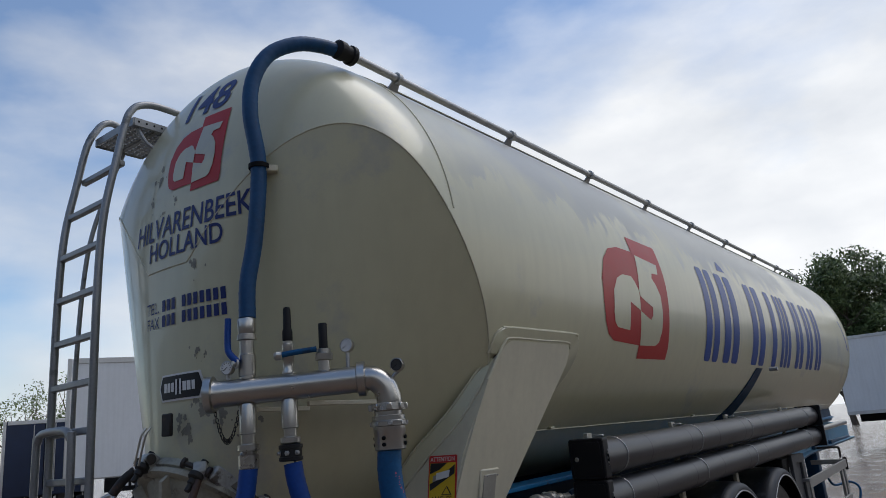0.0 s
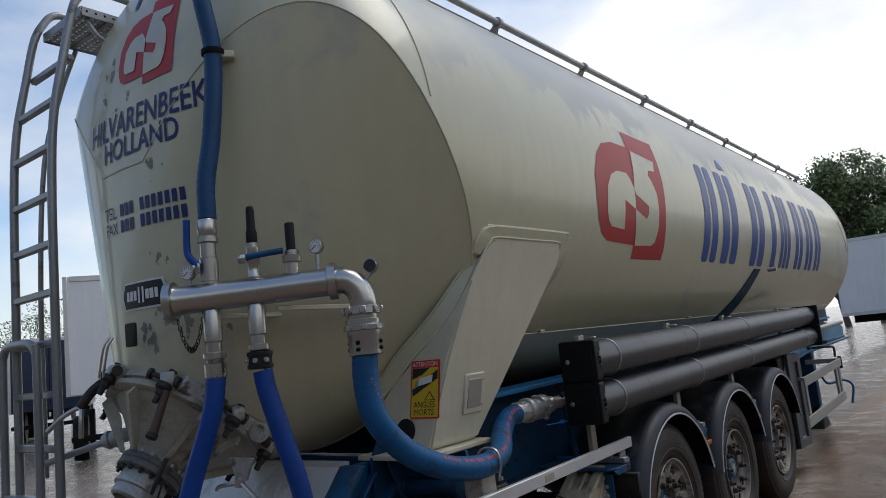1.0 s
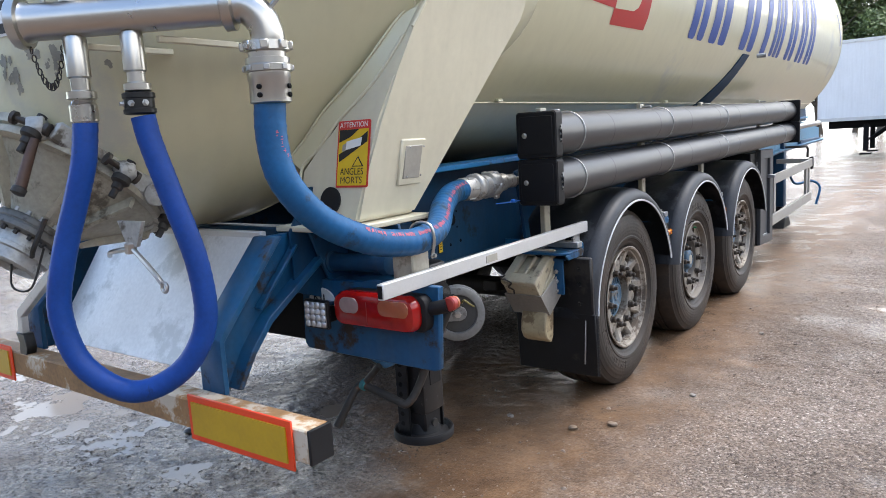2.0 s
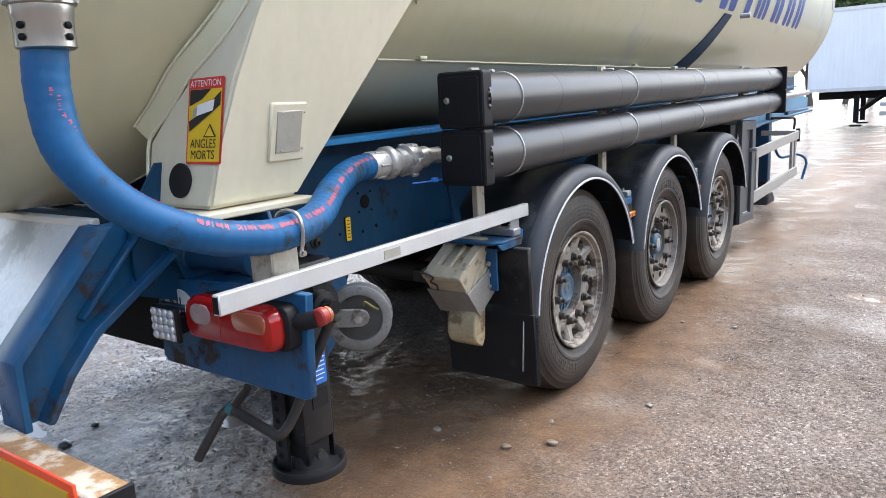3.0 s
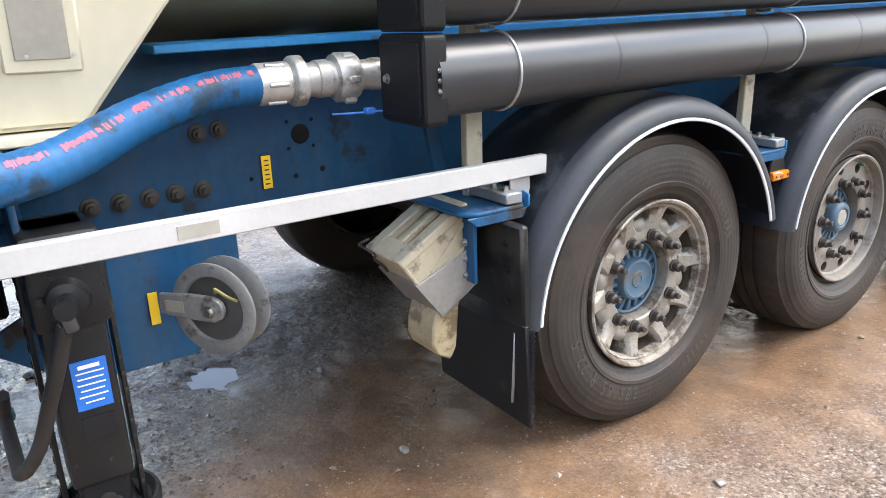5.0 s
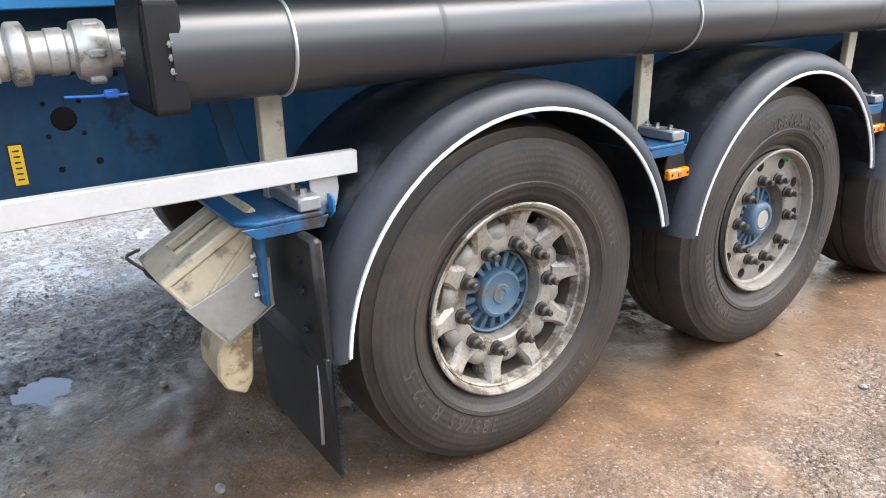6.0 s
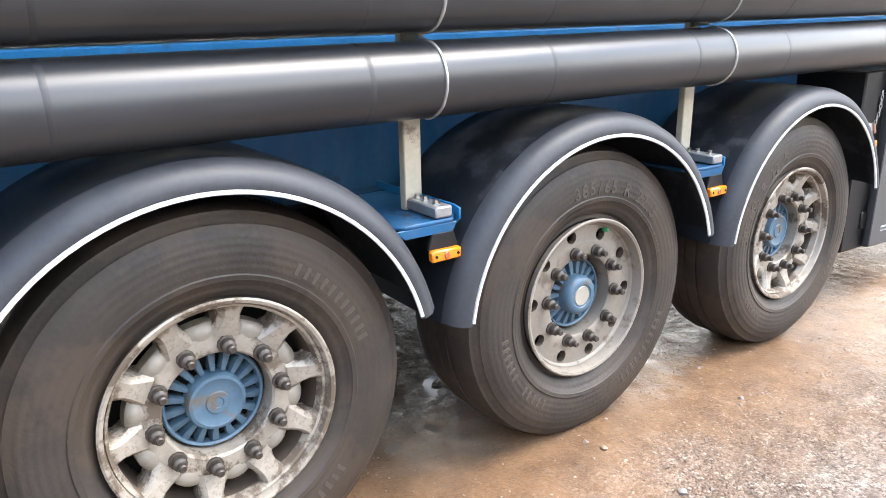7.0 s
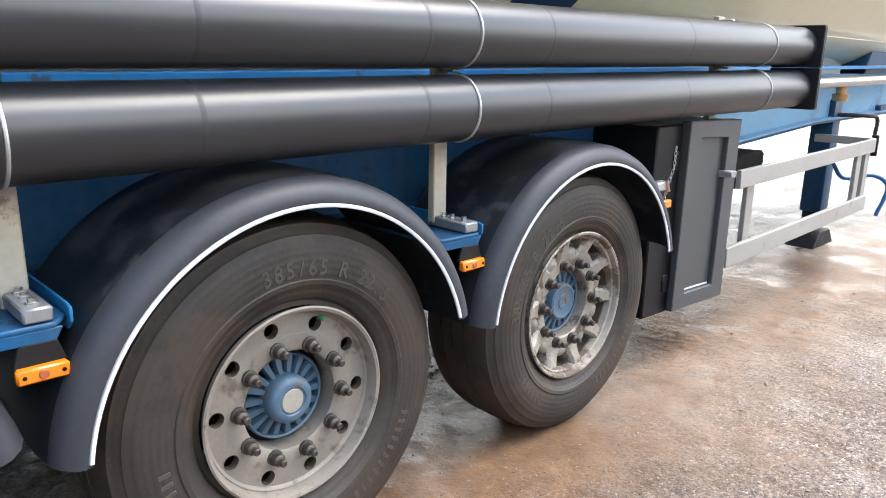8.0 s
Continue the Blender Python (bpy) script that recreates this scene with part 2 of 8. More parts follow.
STRAW = mat("straw_coloured_cord", (0.2, 0.17, 0.06), 0.6, var=0.2, scale=30, bump=0.05)
VALVE_CAP = mat("green_valve_cap", (0.02, 0.22, 0.09), 0.4, var=0.1, bump=0.0)
RIM_BARREL = mat("dark_brown_rim_barrel", (0.06, 0.045, 0.034), 0.7, var=0.4, scale=11, fine=60, bump=0.06, spec=0.3)
STEEL_RIM = mat("dusty_silver_steel", (0.215, 0.19, 0.16), 0.52, metal=0.15, var=0.18, scale=8, fine=80, bump=0.06, spots=(0.125, 0.1, 0.078), spot_amount=0.54, spot_scale=7)
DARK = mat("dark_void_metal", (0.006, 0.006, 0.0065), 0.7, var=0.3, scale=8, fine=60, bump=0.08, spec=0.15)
NUT = mat("greasy_steel_nut", (0.055, 0.046, 0.039), 0.4, metal=0.4, var=0.35, scale=40, fine=120, bump=0.1)
HUB = mat("blue_hub_paint", (0.055, 0.108, 0.158), 0.45, var=0.25, scale=14, fine=80, bump=0.05, spots=(0.1, 0.088, 0.075), spot_amount=0.56, spot_scale=14)
LADDER = mat("dull_grey_ladder_tube", (0.27, 0.275, 0.28), 0.36, metal=0.5, var=0.2, scale=5, fine=90, bump=0.03, spots=(0.13, 0.13, 0.125), spot_amount=0.6, spot_scale=6)
ALU = mat("brushed_aluminium", (0.56, 0.56, 0.55), 0.42, metal=0.5, var=0.08, scale=5, fine=90, bump=0.03, spots=(0.38, 0.38, 0.35), spot_amount=0.63, spot_scale=6)
ALU_SHEET = mat("dull_aluminium_sheet", (0.72, 0.725, 0.72), 0.36, metal=0.25, var=0.16, scale=3, fine=60, bump=0.05, spots=(0.55, 0.56, 0.55), spot_amount=0.54, spot_scale=3)
STEEL = mat("stainless_steel", (0.50, 0.485, 0.455), 0.29, metal=1.0, var=0.05, scale=4, fine=30, bump=0.0)
COUPLING = mat("worn_coupling_metal", (0.46, 0.45, 0.425), 0.4, metal=0.6, var=0.25, scale=14, fine=80, bump=0.06, spots=(0.25, 0.23, 0.2), spot_amount=0.54, spot_scale=16)
STEEL_DULL = mat("dull_galvanised_steel", (0.42, 0.42, 0.41), 0.48, metal=0.7, var=0.2, scale=9, fine=70, bump=0.06, spots=(0.2, 0.17, 0.14), spot_amount=0.62, spot_scale=10)
CAST = mat("weathered_cast_aluminium", (0.42, 0.415, 0.385), 0.45, metal=0.35, var=0.35, scale=6, fine=60, bump=0.14, spots=(0.11, 0.095, 0.075), spot_amount=0.55, spot_scale=7)
CAST_CREAM = mat("dirty_cream_cast", (0.37, 0.345, 0.27), 0.55, var=0.3, scale=6, fine=60, bump=0.12, spots=(0.12, 0.105, 0.08), spot_amount=0.54, spot_scale=5)
FLANGE = mat("grimy_grey_flange", (0.14, 0.135, 0.12), 0.5, metal=0.3, var=0.35, scale=9, fine=60, bump=0.1, spots=(0.05, 0.042, 0.034), spot_amount=0.5, spot_scale=8)
IRON = mat("rusty_dark_iron", (0.035, 0.032, 0.029), 0.55, metal=0.2, var=0.3, scale=9, fine=60, bump=0.1, spots=(0.1, 0.055, 0.035), spot_amount=0.6, spot_scale=9, spec=0.35)
LEG = mat("black_leg_paint", (0.009, 0.0098, 0.011), 0.33, var=0.3, scale=7, fine=50, bump=0.05, spots=(0.085, 0.085, 0.088), spot_amount=0.64, spot_scale=9, spec=0.4)
RUBBER = mat("black_rubber", (0.01, 0.01, 0.011), 0.55, var=0.25, scale=8, fine=90, bump=0.08, spec=0.25)
FLAP = mat("black_rubber_mudflap", (0.008, 0.0084, 0.0092), 0.42, var=0.3, scale=6, fine=60, bump=0.06, spots=(0.03, 0.026, 0.022), spot_amount=0.54, spot_scale=4, spec=0.35)
TRAY = mat("dull_grey_sheet_tray", (0.28, 0.265, 0.24), 0.45, metal=0.3, var=0.2, scale=8, fine=60, bump=0.04, spots=(0.09, 0.078, 0.065), spot_amount=0.56, spot_scale=8)
CHOCK_TOE = mat("muddy_cream_chock_toe", (0.36, 0.29, 0.175), 0.55, var=0.25, scale=9, fine=60, bump=0.05, spots=(0.16, 0.11, 0.06), spot_amount=0.5, spot_scale=7)
CHOCK = mat("cream_plastic_chock", (0.41, 0.355, 0.25), 0.5, var=0.16, scale=8, fine=60, bump=0.03, spots=(0.2, 0.165, 0.12), spot_amount=0.56, spot_scale=9)
REST = mat("dirty_beige_plate", (0.36, 0.33, 0.27), 0.5, metal=0.1, var=0.25, scale=7, fine=60, bump=0.04, spots=(0.17, 0.14, 0.11), spot_amount=0.54, spot_scale=5, streak=0.5)
BEIGE = mat("beige_bracket_metal", (0.42, 0.39, 0.31), 0.45, metal=0.1, var=0.15, scale=9, fine=60, bump=0.03, spots=(0.2, 0.17, 0.13), spot_amount=0.6, spot_scale=9)
RED_LAMP = mat("red_lamp_plastic", (0.3, 0.006, 0.005), 0.16, var=0.3, scale=9, fine=60, bump=0.0, coat=0.25, spec=0.4)
LED_FACE = mat("grey_lamp_face", (0.2, 0.205, 0.21), 0.3, metal=0.3, var=0.2, scale=60, bump=0.03)
CLEAR_LAMP = mat("clear_lamp_plastic", (0.3, 0.2, 0.18), 0.15, var=0.1, scale=40, bump=0.02, coat=0.6)
AMBER_LAMP = mat("amber_lamp_plastic", (0.34, 0.085, 0.035), 0.15, var=0.1, scale=40, bump=0.02, coat=0.6)
ORANGE = mat("orange_reflector", (0.7, 0.2, 0.01), 0.2, var=0.1, scale=40, bump=0.02, coat=0.5)
DULL_RED = mat("faded_red_lens", (0.3, 0.03, 0.022), 0.3, var=0.15, scale=30, bump=0.02)
DULL_AMBER = mat("faded_amber_lens", (0.36, 0.1, 0.04), 0.3, var=0.15, scale=30, bump=0.02)
REEL = mat("scuffed_grey_reel", (0.24, 0.24, 0.235), 0.45, metal=0.4, var=0.25, scale=9, fine=70, bump=0.05, spots=(0.1, 0.09, 0.08), spot_amount=0.56, spot_scale=9)
REEL_BACK = mat("dirty_dark_reel_back", (0.05, 0.05, 0.048), 0.55, var=0.3, scale=12, fine=70, bump=0.05)
GUARD = mat("weathered_aluminium_guard", (0.33, 0.32, 0.295), 0.45, metal=0.3, var=0.12, scale=5, fine=80, bump=0.03, spots=(0.22, 0.2, 0.17), spot_amount=0.6, spot_scale=6)
LED = mat("led_lens", (0.55, 0.56, 0.57), 0.12, metal=0.4, var=0.15, scale=60, bump=0.05, coat=0.5)
REFL_YELLOW = mat("yellow_reflective_sheet", (0.5, 0.3, 0.012), 0.4, var=0.1, scale=8, fine=70)
REFL_RED = mat("red_reflective_edge", (0.8, 0.06, 0.012), 0.4, var=0.06, scale=8, fine=70)
WOOD = mat("rust_stained_bumper", (0.3, 0.165, 0.07), 0.7, var=0.45, scale=6, fine=60, bump=0.2, spots=(0.55, 0.47, 0.36), spot_amount=0.54, spot_scale=6)
INK_BLUE = mat("dark_blue_lettering", (0.016, 0.03, 0.14), 0.4, var=0.12, scale=5, bump=0.0, spec=0.3)
INK_BRIGHT = mat("bright_blue_lettering", (0.007, 0.05, 0.26), 0.35, var=0.08, scale=5, bump=0.0, spec=0.35)
INK_RED = mat("red_emblem_paint", (0.42, 0.022, 0.02), 0.38, var=0.08, scale=4, bump=0.0, spec=0.35)
INK_BLACK = mat("black_print", (0.012, 0.012, 0.013), 0.5, var=0.1, bump=0.0)
WHITE = mat("white_print", (0.72, 0.72, 0.7), 0.45, var=0.06, bump=0.0)
YELLOW = mat("yellow_sticker", (0.72, 0.47, 0.02), 0.4, var=0.06, scale=12, bump=0.0)
STICKER_RED = mat("red_sticker", (0.6, 0.03, 0.025), 0.4, var=0.06, scale=12, bump=0.0)
STICKER_BLUE = mat("blue_sticker", (0.015, 0.14, 0.5), 0.4, var=0.06, scale=12, bump=0.0)
PLATE = mat("grey_data_plate", (0.36, 0.34, 0.29), 0.45, metal=0.3, var=0.1, scale=30, fine=90, bump=0.05)
PLATE_DARK = mat("smoked_gauge_face", (0.045, 0.045, 0.045), 0.3, var=0.1, bump=0.0)
GAUGE = mat("gauge_face", (0.75, 0.75, 0.73), 0.3, var=0.05, bump=0.0)
STAIN = mat("scraped_primer", (0.24, 0.225, 0.18), 0.6, var=0.3, scale=20, bump=0.05)
LORRY_WHITE = mat("white_box_body", (0.72, 0.73, 0.74), 0.4, var=0.04, scale=1.5, fine=12, bump=0.01, streak=0.08)
LORRY_BLUE = mat("blue_lorry_paint", (0.006, 0.018, 0.055), 0.35, var=0.2, scale=2)
BARK = mat("grey_brown_bark", (0.09, 0.07, 0.055), 0.85, var=0.3, scale=5, fine=40, bump=0.2)


def leaf_material(name, a, b):
    m = bpy.data.materials.new(name)
    m.use_nodes = True
    nt = m.node_tree
    p = nt.nodes["Principled BSDF"]
    g, r = nt.nodes.new("ShaderNodeNewGeometry"), nt.nodes.new("ShaderNodeValToRGB")
    r.color_ramp.elements[0].color, r.color_ramp.elements[1].color = (*a, 1), (*b, 1)
    nt.links.new(g.outputs["Random Per Island"], r.inputs[0])
    nt.links.new(r.outputs[0], p.inputs["Base Color"])
    p.inputs["Roughness"].default_value = 0.55
    return m


LEAF = leaf_material("dark_green_leaf", (0.035, 0.065, 0.022), (0.15, 0.21, 0.075))
LEAF_PALE = leaf_material("pale_spring_leaf", (0.10, 0.15, 0.05), (0.22, 0.29, 0.12))
STONE = leaf_material("gravel_stone", (0.09, 0.065, 0.05), (0.27, 0.21, 0.165))


# ---------------------------------------------------------------- mesh helpers
def part(name, bm, material, parent=None, label="", loc=None, rot=None, angle=38):
    """Links a bmesh as one mesh object under a thing or under a part."""
    bmesh.ops.recalc_face_normals(bm, faces=bm.faces)
    me = bpy.data.meshes.new(name)
    bm.to_mesh(me)
    bm.free()
    me.materials.append(material)
    me.shade_smooth()
    me.set_sharp_from_angle(angle=radians(angle))
    return share(name, me, parent, label, loc, rot)


def share(name, me, parent=None, label="", loc=None, rot=None):
    """One more object on a mesh."""
    ob = new(name, me)
    ob.parent = parent
    if loc:
        ob.location = loc
    if rot:
        ob.rotation_euler = [radians(a) for a in rot]
    if label:
        tagged(ob, label)
    return ob


def thing(name, label, category, group="", kind="", loc=(0, 0, 0), rz=0):
    ob = new(name)
    ob.location, ob.rotation_euler = loc, (0, 0, radians(rz))
    return tagged(ob, label, category, group, kind)


def B():
    return bmesh.new()


def box(bm, c, s, rot=(0, 0, 0), bevel=0.0, m=None, seg=1):
    t = bmesh.new()
    bmesh.ops.create_cube(t, size=1.0, matrix=pose(*c, *rot) @ Matrix.Diagonal((*s, 1)))
    if bevel:
        bmesh.ops.bevel(t, geom=t.edges[:], offset=bevel, segments=seg, affect="EDGES", profile=0.5)
    if m is not None:
        bmesh.ops.transform(t, matrix=m, verts=t.verts)
    merge(bm, t)
    return bm


def merge(bm, t):
    me = bpy.data.meshes.new("tmp")
    t.to_mesh(me)
    t.free()
    bm.from_mesh(me)
    bpy.data.meshes.remove(me)


def axis_matrix(p0, p1):
    p0, p1 = Vector(p0), Vector(p1)
    return Matrix.Translation(p0) @ (p1 - p0).to_track_quat("Z", "Y").to_matrix().to_4x4()


def lathe(bm, profile, p0, p1, seg=24, caps=True):
    """Turns (radius, distance along p0 to p1) pairs round the axis."""
    m = axis_matrix(p0, p1)
    rings = []
    for r, h in profile:
        rings.append([bm.verts.new(m @ Vector((r * math.cos(2 * math.pi * k / seg), r * math.sin(2 * math.pi * k / seg), h))) for k in range(seg)])
    for a, b in zip(rings, rings[1:]):
        for k in range(seg):
            bm.faces.new((a[k], a[(k + 1) % seg], b[(k + 1) % seg], b[k]))
    if caps:
        bm.faces.new(list(reversed(rings[0])))
        bm.faces.new(rings[-1])
    return bm


def rod(bm, p0, p1, r, seg=12, r2=None):
    h = (Vector(p1) - Vector(p0)).length
    return lathe(bm, [(r, 0), (r if r2 is None else r2, h)], p0, p1, seg)


def spline(pts, n=8):
    """A smooth line through points."""
    p = [Vector(q) for q in pts]
    p = [p[0] * 2 - p[1]] + p + [p[-1] * 2 - p[-2]]
    out = []
    for i in range(1, len(p) - 2):
        a, b, c, d = p[i - 1], p[i], p[i + 1], p[i + 2]
        for k in range(n):
            t = k / n
            out.append(0.5 * ((2 * b) + (c - a) * t + (2 * a - 5 * b + 4 * c - d) * t * t + (3 * b - a - 3 * c + d) * t ** 3))
    return out + [p[-2]]


def sweep(bm, pts, r, seg=16, caps=True, closed=False):
    """A round bar along a line of points."""
    pts = [Vector(q) for q in pts]
    rings, up = [], None
    for i, q in enumerate(pts):
        a = pts[i - 1] if i or closed else q
        b = pts[(i + 1) % len(pts)] if i + 1 < len(pts) or closed else q
        d = (b - a).normalized()
        if up is None:
            up = d.orthogonal().normalized()
        up = (up - d * up.dot(d)).normalized()
        side = d.cross(up)
        rings.append([bm.verts.new(q + (up * math.cos(2 * math.pi * k / seg) + side * math.sin(2 * math.pi * k / seg)) * r) for k in range(seg)])
    pairs = list(zip(rings, rings[1:])) + ([(rings[-1], rings[0])] if closed else [])
    for a, b in pairs:
        for k in range(seg):
            bm.faces.new((a[k], a[(k + 1) % seg], b[(k + 1) % seg], b[k]))
    if caps and not closed:
        bm.faces.new(list(reversed(rings[0])))
        bm.faces.new(rings[-1])
    return bm


def prism(bm, poly, axis, a, b, bevel=0.0, m=None):
    """A flat outline in the other two axes, drawn out along one axis from a to b."""
    put = {"x": lambda u, v, w: (w, u, v), "y": lambda u, v, w: (u, w, v), "z": lambda u, v, w: (u, v, w)}[axis]
    t = bmesh.new()
    lo = [t.verts.new(put(u, v, a)) for u, v in poly]
    hi = [t.verts.new(put(u, v, b)) for u, v in poly]
    n = len(poly)
    t.faces.new(lo)
    t.faces.new(list(reversed(hi)))
    for k in range(n):
        t.faces.new((lo[k], hi[k], hi[(k + 1) % n], lo[(k + 1) % n]))
    if bevel:
        bmesh.ops.recalc_face_normals(t, faces=t.faces)
        bmesh.ops.bevel(t, geom=t.edges[:], offset=bevel, segments=1, affect="EDGES")
    if m is not None:
        bmesh.ops.transform(t, matrix=m, verts=t.verts)
    merge(bm, t)
    return bm


def rounded(w, h, r, n=5, cx=0.0, cy=0.0):
    """The outline of a rectangle with round corners."""
    out = []
    for sx, sy, a0 in ((1, 1, 0), (-1, 1, 90), (-1, -1, 180), (1, -1, 270)):
        for k in range(n + 1):
            a = radians(a0 + 90 * k / n)
            out.append((cx + sx * (w / 2 - r) + r * math.cos(a), cy + sy * (h / 2 - r) + r * math.sin(a)))
    return out


def bolt(bm, p, n, r=0.012, h=0.012):
    p, n = Vector(p), Vector(n).normalized()
    lathe(bm, [(r * 1.5, 0), (r * 1.5, h * 0.25), (r, h * 0.3), (r, h)], p, p + n, 6)
    return bm


def lettering(text, size, extrude=0.0, spacing=1.0, bold=0.0):
    """Flat letters as a bmesh in the xy plane, centred."""
    cu = bpy.data.curves.new("letters", "FONT")
    cu.body, cu.size, cu.extrude, cu.align_x, cu.align_y, cu.space_character, cu.resolution_u = text, size, extrude, "CENTER", "CENTER", spacing, 4
    cu.offset = bold * size
    ob = bpy.data.objects.new("letters", cu)
    scene.collection.objects.link(ob)
    me = bpy.data.meshes.new_from_object(ob.evaluated_get(bpy.context.evaluated_depsgraph_get()))
    bpy.data.objects.remove(ob)
    bm = bmesh.new()
    bm.from_mesh(me)
    bpy.data.meshes.remove(me)
    bpy.data.curves.remove(cu)
    return bm


def fit_box(bm, w, h):
    """Scales a flat bmesh to a width and height about its middle."""
    xs, ys = [v.co.x for v in bm.verts], [v.co.y for v in bm.verts]
    cx, cy = (min(xs) + max(xs)) / 2, (min(ys) + max(ys)) / 2
    fx, fy = w / (max(xs) - min(xs)), h / (max(ys) - min(ys))
    for v in bm.verts:
        v.co.x, v.co.y = (v.co.x - cx) * fx, (v.co.y - cy) * fy
    return bm


def diced(bm, step):
    """Cuts a flat bmesh into a grid, so that it can follow a curved surface."""
    for ax in (0, 1):
        vals = [v.co[ax] for v in bm.verts]
        k = math.floor(min(vals) / step) + 1
        while k * step < max(vals):
            co, no = [0, 0, 0], [0, 0, 0]
            co[ax], no[ax] = k * step, 1
            bmesh.ops.bisect_plane(bm, geom=bm.verts[:] + bm.edges[:] + bm.faces[:], plane_co=co, plane_no=no)
            k += 1
    return bm


def flat(poly):
    bm = bmesh.new()
    vs = [bm.verts.new((u, v, 0)) for u, v in poly]
    for tri in tessellate_polygon([[v.co for v in vs]]):
        bm.faces.new([vs[k] for k in tri])
    return bm


# ---------------------------------------------------------------- ground
WATER = -0.021
PUDDLES = ((-0.1, -2.1, 0.15, 0.012), (-0.65, -2.02, 0.3, 0.011), (-1.6, -1.85, 0.55, 0.012), (-1.05, -0.65, 0.4, 0.013), (-0.03, -1.17, 0.13, 0.035), (1.86, 0.62, 0.10, 0.03), (0.75, 5.5, 0.35, 0.02),
           (1.1, 6.45, 0.35, 0.02), (2.35, 2.4, 0.2, 0.024))


def height(x, y):
    """The yard's unevenness: shallow hollows, ruts along the trailer and loose grit."""
    p = Vector((x, y, 0))
    h = 0.02 * noise.noise(p * 0.55 + Vector((3.1, 7.7, 0))) + 0.012 * noise.noise(p * 1.5) - 0.002
    near = max(0.0, 1 - max(abs(x) / 9, abs(y - 1) / 12))
    if near:
        rough = 0.5 + 0.9 * max(0.0, noise.noise(p * 0.8 + Vector((9, 2, 0))))
        rough *= 1.25 - 0.85 * math.exp(-((x - 1.25) / 0.5) ** 2)
        h += near * rough * (0.010 * noise.noise(p * 4.3) + 0.012 * noise.noise(p * 8) + 0.011 * noise.noise(p * 15))
        if -3 < x < 3.2 and -3.6 < y < 5.8:
            e = x + 0.9 * noise.noise(p * 1.7 + Vector((4, 8, 0)))
            churn = min(1.0, max(0.0, (0.45 + 0.75 * min(1.0, max(0.0, (-1.05 - y) / 0.7)) + 0.62 * min(1.0, max(0.0, y / 0.6)) - e) / 0.5))
            lump = (0.15 + 0.85 * churn + 0.35 * min(1.0, max(0.0, (x - 1.7) / 0.4))) * (0.6 + 0.8 * noise.noise(p * 2.1))
            h += max(0.0, lump) * (0.0065 * noise.noise(p * 24) + 0.0065 * noise.noise(p * 41 + Vector((5, 5, 0))))
            h += churn * 0.012 * max(0.0, abs(noise.noise(Vector((x * 9, y * 5, 3)))) - 0.18)
    h -= 0.014 * math.exp(-((x + 2.6) / 1.4) ** 2 - ((y + 1.2) / 2.4) ** 2)
    for px, py, r, d in PUDDLES:
        q = ((x - px) ** 2 + (y - py) ** 2) / (r * r)
        if q < 9:
            h -= d * math.exp(-q)
    h += 0.012 * min(1.0, max(0.0, (x - 1.15) / 0.5)) * min(1.0, max(0.0, (5.0 - y) / 1.5))
    return h


def axis_steps(lo, hi, fine, far):
    out, v = [], lo
    while v < hi:
        out.append(v)
        v += fine
    left, right, s, v = [], [], fine, lo
    while v > -far:
        s = min(s * 1.12, s + 0.004) if s < 0.04 else s * 1.35
        v -= s
        left.append(v)
    s, v = fine, out[-1]
    while v < far:
        s = min(s * 1.12, s + 0.004) if s < 0.04 else s * 1.35
        v += s
        right.append(v)
    return left[::-1] + out + right


gx, gy = axis_steps(-2.7, 2.9, 0.0145, 900), axis_steps(-3.5, 5.4, 0.0155, 900)
verts = [(x, y, height(x, y)) for y in gy for x in gx]
W = len(gx)
faces = [(j * W + i, j * W + i + 1, (j + 1) * W + i + 1, (j + 1) * W + i) for j in range(len(gy) - 1) for i in range(W - 1)]
me = bpy.data.meshes.new("ground")
me.from_pydata(verts, [], faces)
me.shade_smooth()


